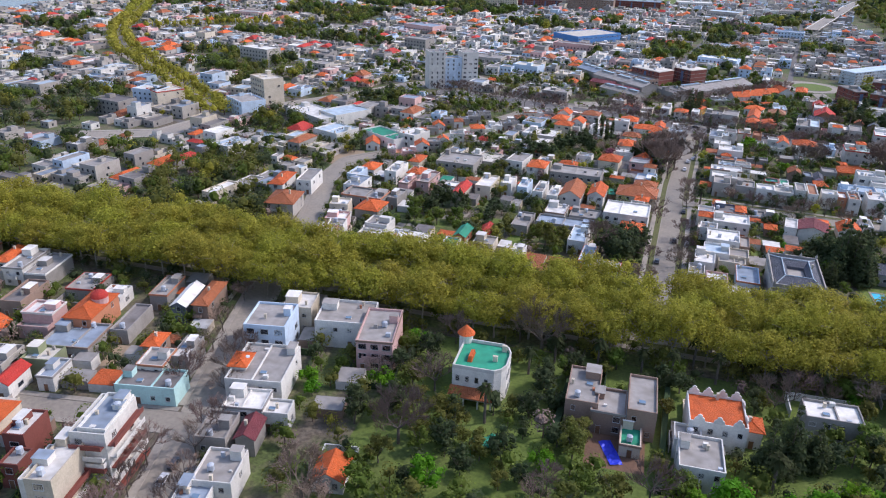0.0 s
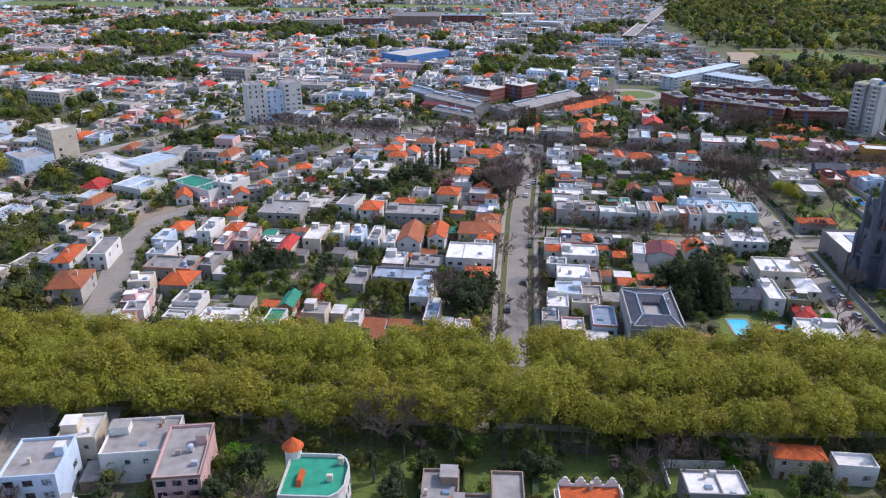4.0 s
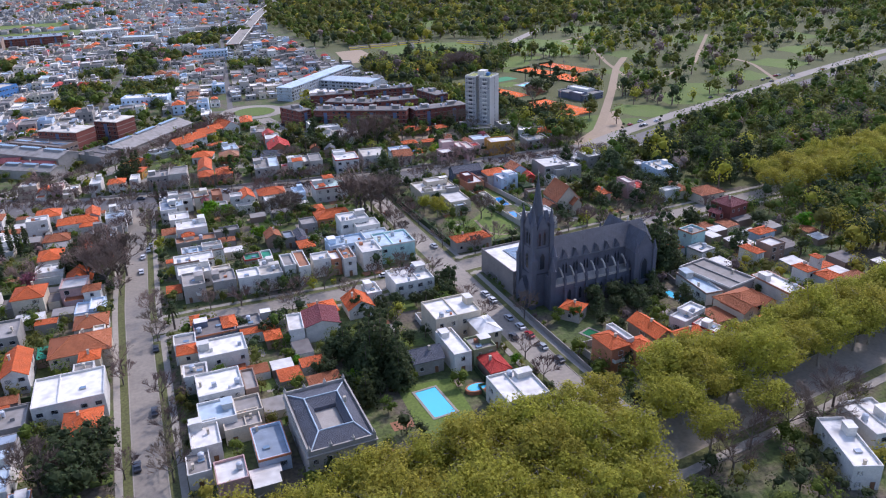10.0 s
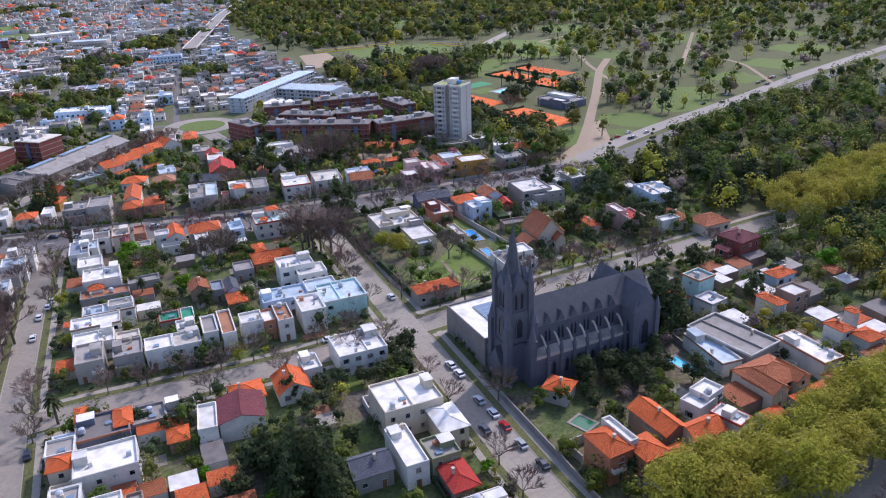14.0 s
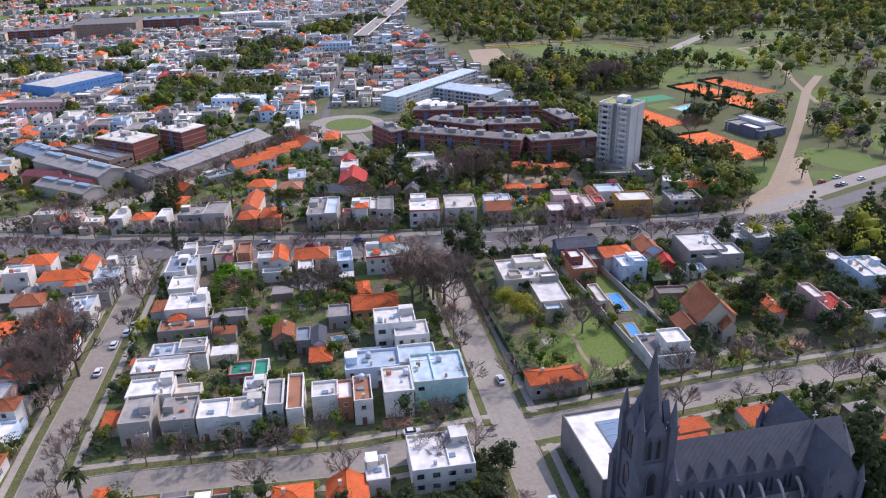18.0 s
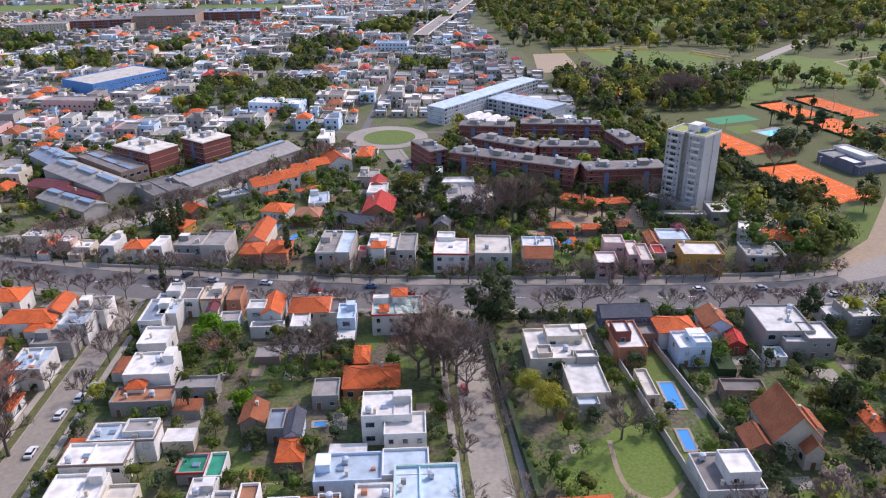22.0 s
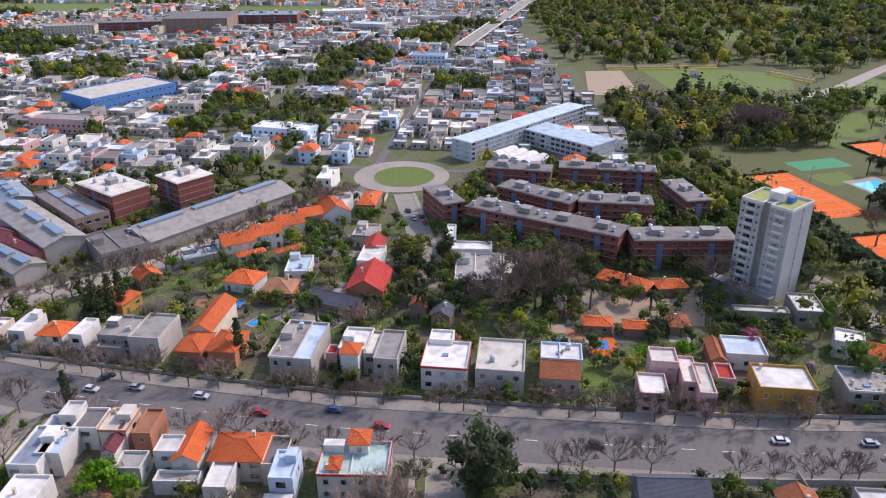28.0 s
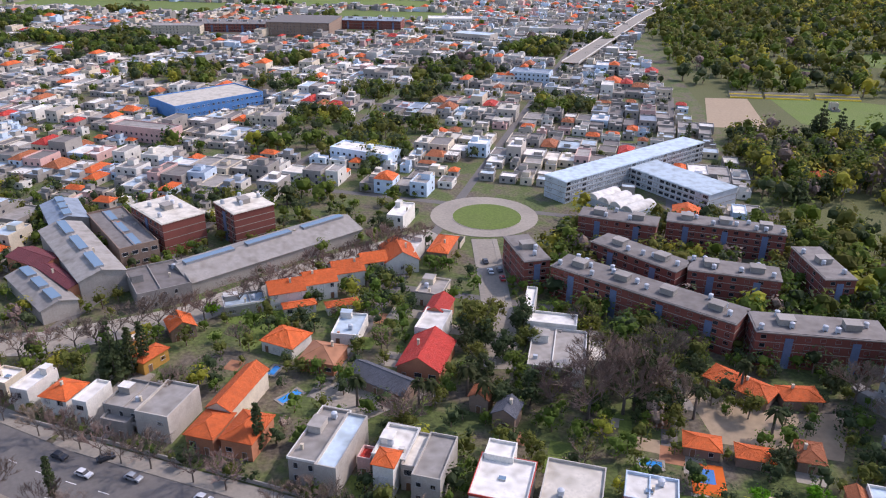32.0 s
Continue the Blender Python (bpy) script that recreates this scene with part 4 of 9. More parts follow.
# right of S1 front block
house(21.6, 266.9, 7.1, 11.2, 5, -2, "white", "white", "flat")
house(31.2, 270.3, 9.3, 7.3, 4, -2, "cream", "grey", "flat")
house(18.8, 257.5, 5.5, 8.6, 4, -2, "white", "grey", "flat")
house(25.3, 250.0, 7.1, 8.5, 5, -2, "pink", "white", "flat")
house(35.9, 258.2, 7.5, 13.6, 4, -2, "paleblue", "blue", "flat")
house(101.7, 295.4, 15.3, 13.1, 8, -2, "cream", "white", "flat")
house(107.7, 283.8, 6.6, 10.1, 6, -2, "cream", "white", "hip")
house(94.6, 278.4, 5.4, 15.0, 6, -2, "white", "white", "flat")
house(101.4, 274.4, 7.1, 7.8, 6, -2, "olive", "grey", "flat")
house(101.7, 266.3, 6.0, 9.9, 4, -2, "brown", "red", "hip")
house(99.7, 248.8, 12.1, 13.4, 7, -2, "white", "white", "flat")
house(100.5, 328.1, 14.1, 12.5, 6, -2, "white", "white", "flat")
house(86.0, 327.5, 5.2, 8.1, 4, -2, "white", "white", "flat")
# middle block 21
house(106.4, 360.6, 13.8, 13.4, 7, -3, "mint", "paleblue", "flat")
house(30.2, 447.7, 7.0, 13.8, 6, -3, "white", "blue", "flat")
house(33.3, 433.9, 8.4, 9.8, 5, -3, "white", "white", "flat")
# middle block east
# north of S4
house(95.0, 609.8, 7.4, 16.0, 5, -8, "brown", "orange", "hip")
house(73.5, 639.4, 7.0, 16.0, 6, -8, "white", "white", "flat")
house(81.0, 604.4, 10.5, 19.5, 5, -8, "white", "white", "flat")
# slabs
slab(164.3, 572.7, 61.6, 12.0, 11, -31, "brick", "tar")
slab(126.1, 597.2, 9.2, 22.0, 11, 22, "brick", "tar")
slab(165.7, 599.7, 34.1, 11.0, 11, -39, "brick", "tar")
slab(195.1, 590.2, 28.9, 11.0, 11, -9, "brick", "tar")
slab(161.0, 632.6, 29.6, 10.0, 11, -14, "brick", "tar")
slab(200.8, 631.2, 42.6, 10.0, 11, -11, "brick", "tar")
slab(226.4, 599.8, 10.1, 26.0, 11, 8, "brick", "tar")
slab(210.9, 554.2, 36.2, 12.0, 11, -1, "brick", "tar")
slab(173.0, 715.2, 104.3, 13.0, 10, 46, "school", "paleblue")
slab(190.5, 699.5, 58, 20, 8, -48, "school", "paleblue")
house(-88, 818, 62, 36, 8, 52, "blue", "cream", "flat", False, "large blue market hall with pale roof")
# front villas
house(-99.7, 168.2, 11.9, 13.7, 10, 11, "paleblue", "grey", "flat")
house(-97.6, 182.4, 9.0, 10.0, 8, 11, "cream", "white", "flat")
house(-81.5, 180.4, 16.3, 13.6, 8, 11, "white", "grey", "flat")
house(-68.7, 174.4, 10.1, 18.8, 9, 11, "pink", "grey", "flat")
house(-91.8, 149.2, 14.8, 17.8, 7, 11, "white", "grey", "flat")
house(-97.4, 147.6, 4.5, 6.7, 8, 11, "white", "orange", "hip")
house(-88.2, 134.7, 9.9, 8.2, 6, 11, "white", "white", "flat")
house(-80.4, 135.3, 6.7, 5.9, 5, 11, "white", "white", "flat")
house(-90.3, 124.5, 7.3, 10.2, 5, 11, "grey", "grey", "flat")
house(-82.8, 126.3, 4.5, 8.1, 5, 11, "grey", "maroon", "gable")
house(-81.2, 111.1, 8.8, 11.0, 6, 11, "white", "grey", "flat")
house(-82.8, 103.8, 7.2, 7.6, 5, 11, "white", "blue", "flat")
house(-116.9, 136.0, 15.8, 8.7, 5, 11, "mint", "tar", "flat")
house(-120.7, 143.5, 7.1, 8.7, 6, 11, "white", "grey", "flat")
house(-116.1, 150.8, 4.9, 11.1, 6, 11, "grey", "white", "flat")
house(-126.9, 151.6, 4.5, 7.3, 6, 11, "brown", "orange", "hip")
house(-155.8, 160.7, 8.2, 16.0, 7, 11, "rust", "orange", "hip")
house(-151.6, 148.7, 14.5, 13.4, 4, 11, "grey", "blue", "flat")
house(-143.4, 162.4, 5.3, 16.0, 4, 11, "grey", "tar", "flat")
house(-144.8, 182.0, 5.7, 13.6, 5, 11, "grey", "grey", "flat")
house(-134.2, 177.5, 4.5, 14.2, 6, 11, "slate", "white", "gable")
house(-127.2, 179.2, 4.6, 16.0, 7, 11, "brown", "rust", "hip")
house(-207.7, 184.0, 5.3, 13.7, 6, 11, "white", "orange", "hip")
house(-200.0, 181.9, 7.0, 16.0, 6, 11, "white", "grey", "flat")
house(-191.4, 182.4, 7.0, 16.0, 5, 11, "grey", "grey", "flat")
house(-184.1, 164.2, 7.0, 14.9, 5, 11, "brown", "tar", "flat")
house(-151.7, 136.7, 8.6, 7.4, 5, 11, "olive", "cream", "flat")
house(-144.9, 132.9, 4.5, 8.9, 4, 11, "white", "blue", "flat")
house(-152.4, 126.2, 4.5, 9.3, 5, 11, "white", "red", "gable")
house(-107.5, 109.6, 6.2, 13.0, 15, 11, "white", "blue", "flat")
house(-109.6, 97.1, 5.8, 15.4, 12, 11, "cream", "white", "flat")
house(-129.3, 107.8, 5.1, 9.4, 8, 11, "brick", "white", "flat")
house(-124.4, 99.5, 4.5, 5.6, 6, 11, "brick", "grey", "flat")
house(-9.7, 166.8, 8.1, 16.0, 7, 2, "brown", "grey", "flat")
house(-2.9, 163.0, 8.3, 10.6, 6, 2, "brown", "grey", "flat")
house(4.9, 166.0, 7.0, 16.0, 8, 2, "brown", "grey", "flat")
house(3.2, 155.7, 4.9, 10.3, 3, 2, "cream", "green", "flat")
house(16.1, 157.3, 6.3, 6.8, 5, 2, "white", "grey", "flat")
house(18.9, 149.5, 10.0, 12.3, 6, 2, "white", "grey", "flat")
house(31.2, 166.4, 4.5, 5.9, 5, 2, "white", "orange", "hip")
house(50.4, 176.5, 13.3, 8.1, 6, 2, "grey", "white", "flat")
house(72.8, 189.3, 11.2, 5.0, 6, -2, "cream", "orange", "hip")
house(85.3, 188.3, 9.2, 5.0, 5, -2, "white", "white", "flat")
house(99.7, 189.5, 7.9, 10.1, 6, -2, "white", "red", "gable")
# behind the church
house(197.1, 281.5, 12.7, 21.2, 5, 9, "grey", "grey", "flat")
house(188.3, 280.1, 6.3, 17.5, 4, -7, "white", "paleblue", "flat")
house(209.7, 266.2, 7.2, 16.3, 5, -0, "white", "white", "flat")
house(170.2, 263.3, 6.7, 5.6, 6, 14, "white", "white", "flat")
house(167.1, 252.2, 4.9, 7.7, 6, 16, "white", "white", "flat")
house(165.9, 261.7, 6.5, 5.8, 5, 14, "white", "white", "flat")
house(140.8, 285.0, 6.4, 6.7, 4, 35, "stone", "orange", "hip")
house(171.0, 199.5, 9.5, 13.4, 6, -12, "white", "white", "flat")
house(157.3, 195.3, 6.6, 18.2, 6, -24, "white", "white", "flat")
# factory and row houses
house(31.0, 599.0, 71, 20, 4.8, 50, "stone", "grey", "low")
slab(-13.0, 609.5, 27, 17, 12.5, -38, "brick", "cream")
slab(14.8, 618.0, 17, 17, 13.5, -42, "brick", "cream")
house(-58.5, 612.4, 13.8, 24.5, 8, 41, "grey", "blue", "low")
house(-31.5, 579.1, 14.9, 53.7, 8, 46, "grey", "grey", "low")
house(-45.8, 574.6, 10.1, 18.6, 6, 68, "rust", "maroon", "low")
house(-28.9, 562.3, 5.1, 23.6, 6, 56, "rust", "maroon", "low")
house(-31.1, 554.7, 11.2, 33.2, 5, 52, "stone", "grey", "low")
house(4.0, 565.7, 17.2, 21.3, 6, 39, "grey", "tar", "flat")
house(-27.5, 600.1, 13.8, 43.3, 8, 45, "brown", "tar", "flat")
house(16.6, 526.6, 4.5, 4.4, 7, 52, "mustard", "cream", "flat")
house(22.3, 523.6, 9.1, 4.9, 4, 70, "mustard", "orange", "hip")
house(23.1, 541.5, 7.4, 8.0, 4, 38, "brown", "orange", "gable")
house(79.8, 599.6, 12.1, 14.7, 5, 22, "white", "orange", "gable")
# carports

# ---- villas in the walled gardens ----
def compound(label, *vols):
    """One house of several volumes at different heights: the first carries the rest."""
    main = house(*vols[0], True, label)
    for v in vols[1:]:
        o = house(*v, False)
        m_ = main.matrix_basis.inverted() @ o.matrix_basis
        for c in list(o.children):
            c.parent = main
            c.matrix_basis = m_ @ c.matrix_basis
        bpy.data.objects.remove(o)
    main.name = "villa"
    return main


def long_wall(pts, h, mat, label, name="garden_wall", thick=0.3):
    q = Geo()
    for a, b_ in zip(pts, pts[1:]):
        d = (Vector(b_) - Vector(a)).normalized()
        s = Vector((-d.y, d.x)) * thick / 2
        ring = [Vector(a) - s, Vector(b_) - s, Vector(b_) + s, Vector(a) + s]
        q.prism([(p.x, p.y) for p in ring], -0.3, h)
    return thing(name, q, [mat], label=label, category="wall" if name == "garden_wall" else "hedge")



# ---- street fronts along the boulevard and the middle block ----
compound("white flat-roofed house beside an orange-roofed one",
         (1.1, 503.6, 5.4, 10.8, 6.5, -8, "white", "white", "flat"))
compound("white house with a sloping orange roof and white tower wing",
         (10.5, 501.7, 7.7, 8.1, 5.6, -8, "white", "orange", "hip"),
         (19.1, 500.4, 4.2, 9.5, 6.57, -8, "white", "white", "flat"))
compound("wide grey house with stepped grey screed roof terraces",
         (30.5, 500.8, 10.2, 11.5, 6.4, -8, "grey", "grey", "flat"),
         (40.1, 499.2, 9.2, 13.9, 7.27, -8, "stone", "grey", "flat"),
         (29.4, 494.6, 7.4, 4.9, 4.34, -8, "grey", "grey", "flat"))
compound("orange-roofed house with a long rear wing beside two pools",
         (62.5, 494.2, 8.1, 11.2, 5.2, -8, "rust", "orange", "hip"),
         (53.1, 494.2, 7.3, 10.3, 5.07, -8, "rust", "orange", "hip"),
         (54.7, 508.5, 6.5, 19.4, 6.14, -8, "cream", "orange", "gable"))
compound("stone-fronted grey house with a courtyard and pale metal roof",
         (81.5, 491.6, 7.3, 19.5, 7.0, -8, "stone", "grey", "flat"),
         (87.3, 489.3, 5.2, 19.6, 7.67, -8, "stone", "paleblue", "flat"))
compound("white house with a small orange-capped tower among beige terraces",
         (99.6, 491.8, 7.7, 11.5, 6.6, -8, "white", "white", "flat"),
         (98.9, 483.8, 4.7, 5.4, 8.67, -8, "white", "orange", "hip"),
         (109.3, 487.2, 6.6, 15.2, 7.34, -8, "stone", "grey", "flat"),
         (104.6, 489.8, 3.5, 12.2, 6.41, -8, "stone", "cream", "flat"),
         (93.1, 489.2, 3.2, 4.5, 4.68, -8, "pink", "red", "flat"))
compound("white cube-shaped house with a white flat roof and parapet",
         (124.9, 482.6, 12.3, 13.5, 6.8, -8, "white", "white", "flat"),
         (123.8, 491.2, 6.6, 5.7, 7.67, -8, "white", "white", "flat"))
compound("broad stone house with a cream flat roof and skylight",
         (139.7, 481.2, 12.9, 15.9, 7.4, -8, "stone", "cream", "flat"))
compound("house with a brown tile gable before a pale flat roof",
         (156.7, 484.8, 11.3, 8.5, 6.0, -8, "paleblue", "white", "flat"),
         (155.2, 477.6, 10.0, 8.5, 5.27, -8, "stone", "rust", "gable"))
compound("pink house of stepped volumes with pale roof terraces",
         (188.5, 474.2, 4.4, 12.4, 6.6, -8, "pink", "cream", "flat"),
         (177.8, 469.2, 7.3, 9.3, 5.67, -8, "pink", "white", "flat"),
         (182.9, 478.6, 7.2, 7.2, 8.34, -8, "pink", "cream", "flat"),
         (191.0, 469.4, 4.2, 13.8, 7.01, -8, "pink", "cream", "flat"))
compound("small pink annex with a red roof",
         (198.7, 475.3, 4.4, 7.4, 5.0, -8, "pink", "red", "flat"))
compound("mustard-coloured house with a white battlemented roof",
         (210.8, 468.0, 14.1, 11.1, 8.0, -8, "mustard", "white", "flat"))
compound("brown-red tiled house before a pale blue metal roof",
         (201.1, 488.5, 3.8, 10.6, 4.0, -8, "rust", "rust", "gable"),
         (209.0, 488.6, 11.2, 9.9, 4.67, -8, "white", "paleblue", "flat"))
compound("low white roofed garage beside the tall block",
         (222.9, 510.5, 16.6, 4.0, 4.0, -8, "grey", "cream", "flat"),
         (237.7, 512.4, 8.7, 12.0, 5.07, -8, "grey", "white", "flat"))
compound("open carport with an orange tile roof",
         (171.6, 507.2, 8.4, 5.7, 2.8, -8, "brown", "orange", "hip"))
compound("open carport with an orange tile roof",
         (183.2, 504.6, 8.2, 5.1, 2.8, -8, "brown", "orange", "hip"))
compound("small brown-roofed garage beside a sandy yard",
         (196.2, 506.5, 5.9, 8.2, 3.0, -8, "brown", "rust", "hip"))
compound("long carport with an orange tile roof beside a sandy yard",
         (186.5, 534.2, 17.6, 8.0, 3.0, -36, "brown", "orange", "hip"))
compound("carport with an orange tile roof below the tall block",
         (200.8, 531.1, 9.9, 6.5, 3.0, 5, "brown", "orange", "hip"))
compound("long low shed with a weathered dark roof",
         (90.2, 522.2, 18.2, 7.7, 3.4, -26, "brown", "slate", "gable"))
compound("tall steep red-roofed house with a white flat wing behind",
         (100.1, 535.0, 12.2, 17.0, 4.2, -8, "rust", "red", "gable"),
         (99.8, 551.2, 8.2, 13.0, 5.67, -8, "white", "white", "flat"),
         (100.0, 562.2, 6.7, 10.5, 5.14, -8, "rust", "red", "gable"))
compound("small cream house with a stepped flat roof",
         (96.1, 575.6, 8.9, 11.7, 4.4, -8, "cream", "grey", "flat"))
compound("white L-shaped hall beside a wide grey metal roof",
         (137.2, 541.2, 15.9, 21.4, 5.0, -4, "white", "grey", "flat"),
         (135.5, 555.9, 14.9, 7.0, 6.27, -4, "white", "white", "flat"),
         (128.4, 566.6, 3.4, 18.9, 6.14, -4, "white", "white", "flat"),
         (148.5, 545.1, 4.8, 16.4, 4.21, -4, "cream", "cream", "flat"))
compound("small brown house with a rust tile roof",
         (117.4, 517.4, 5.2, 5.8, 4.8, -14, "brown", "rust", "gable"))
compound("small brown house with a dark slate gable roof",
         (124.3, 511.4, 5.8, 6.5, 4.8, -14, "brown", "slate", "gable"))
compound("low orange hip-roofed house with a veranda in a garden",
         (57.5, 538.6, 10.8, 9.8, 3.6, -18, "white", "orange", "hip"))
compound("low house with a brown-orange hip roof",
         (70.8, 531.4, 10.3, 10.2, 3.8, -8, "rust", "terrace", "hip"))
compound("small house with a pale blue metal roof",
         (74.2, 548.8, 8.4, 13.2, 3.2, 0, "white", "paleblue", "flat"))
compound("row house with a red tile roof and a front terrace",
         (48.4, 565.7, 11.4, 8.8, 6.0, 28, "white", "orange", "gable"),
         (54.6, 560.2, 10.1, 3.8, 2.87, 28, "white", "orange", "hip"))
compound("row house with a red tile roof and a front terrace",
         (57.5, 573.2, 10.6, 8.8, 6.3, 28, "white", "orange", "gable"),
         (68.1, 563.0, 10.3, 3.7, 2.87, 28, "white", "orange", "hip"))
compound("row house with a red tile roof and a front terrace",
         (64.6, 583.2, 10.6, 8.8, 6.0, 28, "white", "orange", "gable"))
compound("row house with a faded orange tile roof",
         (71.6, 592.8, 9.0, 7.4, 5.6, 28, "cream", "orange", "gable"))
compound("low grey lean-to house beside the row houses",
         (36.4, 559.4, 12.8, 7.8, 3.4, 28, "grey", "paleblue", "flat"))
compound("white house at the boulevard corner with blue roof terraces",
         (34.0, 449.2, 5.9, 9.3, 6.0, -3, "white", "paleblue", "flat"),
         (33.7, 459.2, 4.4, 5.8, 7.67, -3, "white", "white", "flat"),
         (38.6, 457.6, 6.1, 7.9, 5.94, -3, "white", "tar", "flat"),
         (30.6, 457.1, 4.5, 4.3, 5.61, -3, "white", "blue", "flat"))
compound("house of cream and brown terraces with a maroon tile roof",
         (45.9, 456.3, 6.5, 8.6, 6.4, -3, "cream", "cream", "flat"),
         (46.9, 450.7, 2.9, 9.4, 5.67, -3, "white", "maroon", "gable"),
         (52.9, 455.9, 4.4, 9.6, 6.14, -3, "rust", "terrace", "flat"),
         (52.6, 444.3, 6.2, 6.0, 4.21, -3, "white", "grey", "flat"))
compound("white house with an orange roof and low grey rear building",
         (65.6, 447.9, 5.7, 11.6, 6.0, -3, "white", "orange", "gable"),
         (60.6, 447.3, 5.5, 5.9, 6.27, -3, "white", "white", "flat"),
         (64.3, 439.6, 10.0, 3.6, 3.34, -3, "white", "grey", "flat"))
compound("house under a wide orange tile roof with a white rear wing",
         (77.0, 446.7, 12.2, 9.7, 5.8, -3, "cream", "orange", "hip"),
         (74.4, 438.3, 5.3, 9.4, 5.27, -3, "white", "white", "flat"))
compound("pale blue house with a dark roof terrace and solar panels",
         (88.3, 439.5, 5.4, 9.3, 6.4, -3, "paleblue", "paleblue", "flat"),
         (85.5, 445.3, 5.0, 9.9, 5.47, -3, "cream", "tar", "flat"))
compound("white house with a sea-green terrace and an orange-capped lookout",
         (103.7, 441.0, 15.4, 11.5, 6.6, -3, "white", "aqua", "flat"),
         (104.5, 445.2, 4.3, 5.0, 9.27, -3, "white", "orange", "hip"),
         (99.5, 438.4, 2.3, 4.0, 7.74, -3, "white", "orange", "hip"))
compound("grey one-storey corner house with a flat screed roof",
         (30.5, 360.0, 7.5, 11.6, 6.0, -3, "stone", "grey", "flat"))
compound("grey attached house with a screed roof",
         (40.7, 357.8, 8.0, 9.6, 6.0, -3, "grey", "grey", "flat"))
compound("white attached house with an orange-banded parapet",
         (49.1, 355.7, 7.7, 7.9, 6.2, -3, "white", "white", "flat"))
compound("white attached house with a cream roof and orange-banded parapet",
         (56.9, 355.1, 7.8, 8.4, 6.0, -3, "white", "cream", "flat"))
compound("tall white house with a brown-tiled roof terrace",
         (64.0, 357.6, 4.1, 10.9, 7.4, -3, "white", "grey", "flat"),
         (69.0, 357.8, 4.1, 15.7, 6.87, -3, "white", "terrace", "flat"))
compound("white house with orange-red upper bands and terraces",
         (76.4, 357.6, 6.7, 7.0, 6.5, -3, "white", "white", "flat"),
         (81.4, 357.0, 3.7, 8.2, 5.97, -3, "rust", "white", "flat"))
compound("white house with a red-tiled roof terrace",
         (85.8, 355.3, 4.7, 11.1, 6.8, -3, "white", "terrace", "flat"))
compound("square white house with a white roof and chimneys",
         (95.0, 356.6, 7.4, 11.2, 7.2, -3, "white", "white", "flat"))
compound("long pale blue painted house with wide roof terraces",
         (89.8, 369.7, 14.7, 9.2, 6.0, -3, "paleblue", "paleblue", "flat"),
         (102.3, 369.5, 10.3, 8.9, 6.47, -3, "white", "paleblue", "flat"))
compound("white stepped house on the street corner",
         (32.0, 370.2, 11.5, 8.2, 5.4, -3, "white", "white", "flat"),
         (41.4, 368.9, 6.6, 4.5, 4.47, -3, "cream", "cream", "flat"))
compound("white house with a wide flat roof",
         (33.1, 380.5, 14.3, 7.6, 5.8, -3, "white", "white", "flat"))
compound("pale grey house with dark roof glazing",
         (37.3, 387.7, 15.3, 6.7, 6.0, -3, "white", "paleblue", "flat"),
         (41.1, 388.5, 7.5, 5.0, 6.87, -3, "white", "grey", "flat"))
compound("long low brown house with a tiled terrace",
         (36.8, 405.9, 15.7, 6.9, 3.8, -3, "grey", "terrace", "flat"),
         (34.3, 409.7, 4.5, 4.6, 5.07, -3, "white", "orange", "hip"))
compound("white house of several stepped volumes",
         (36.7, 416.2, 12.2, 11.1, 6.6, -3, "white", "white", "flat"),
         (49.7, 409.0, 10.4, 5.6, 4.47, -3, "grey", "grey", "flat"))
compound("house with an orange hip roof in a tree-filled garden",
         (95.2, 407.7, 14.5, 10.1, 4.0, -3, "rust", "orange", "hip"),
         (83.4, 404.0, 6.8, 8.1, 3.67, -3, "grey", "grey", "flat"))
compound("small garden house with an orange tile roof",
         (92.6, 420.3, 4.0, 8.6, 3.2, -3, "brown", "orange", "hip"))
compound("large white house with stepped terraces and parapets",
         (98.9, 389.2, 12.1, 10.0, 8.0, -3, "white", "white", "flat"),
         (102.9, 383.1, 9.9, 8.4, 6.47, -3, "white", "white", "flat"))
compound("one-storey house with an orange hip roof",
         (76.3, 380.5, 5.8, 8.0, 3.4, -3, "brown", "orange", "hip"))
compound("small brown house with a dark weathered gable",
         (66.1, 394.7, 5.7, 7.7, 4.4, -3, "brown", "rust", "gable"))
compound("small house with a blue-grey slate roof",
         (76.4, 389.5, 3.8, 9.2, 4.4, -3, "paleblue", "slate", "gable"),
         (71.9, 391.6, 4.1, 8.0, 3.87, -3, "grey", "blue", "flat"))
compound("low shed with green metal roofs",
         (54.4, 378.4, 6.1, 6.4, 2.8, -3, "grey", "green", "flat"),
         (59.8, 377.2, 4.0, 8.2, 3.07, -3, "white", "green", "flat"))
compound("low white-roofed patio building",
         (58.2, 368.9, 5.7, 7.6, 3.2, -3, "white", "white", "flat"))
compound("house with a steep orange hip roof and white chimney",
         (-3.8, 417.3, 9.6, 11.5, 5.4, -2, "white", "orange", "hip"),
         (3.8, 407.0, 2.4, 7.3, 3.67, -2, "white", "orange", "hip"))
compound("orange-roofed house half hidden by dark trees",
         (-17.2, 414.0, 8.7, 11.1, 4.6, -2, "white", "orange", "hip"))
compound("white and grey house with a pale blue flat roof",
         (3.0, 422.8, 9.1, 11.2, 6.2, -2, "white", "paleblue", "flat"))
compound("house with joined orange roofs and white gable walls",
         (-7.6, 449.9, 15.9, 8.3, 5.4, -2, "white", "orange", "hip"),
         (-1.2, 455.8, 5.4, 11.0, 6.07, -2, "white", "orange", "gable"),
         (-3.1, 444.4, 7.1, 4.9, 4.54, -2, "white", "orange", "hip"))
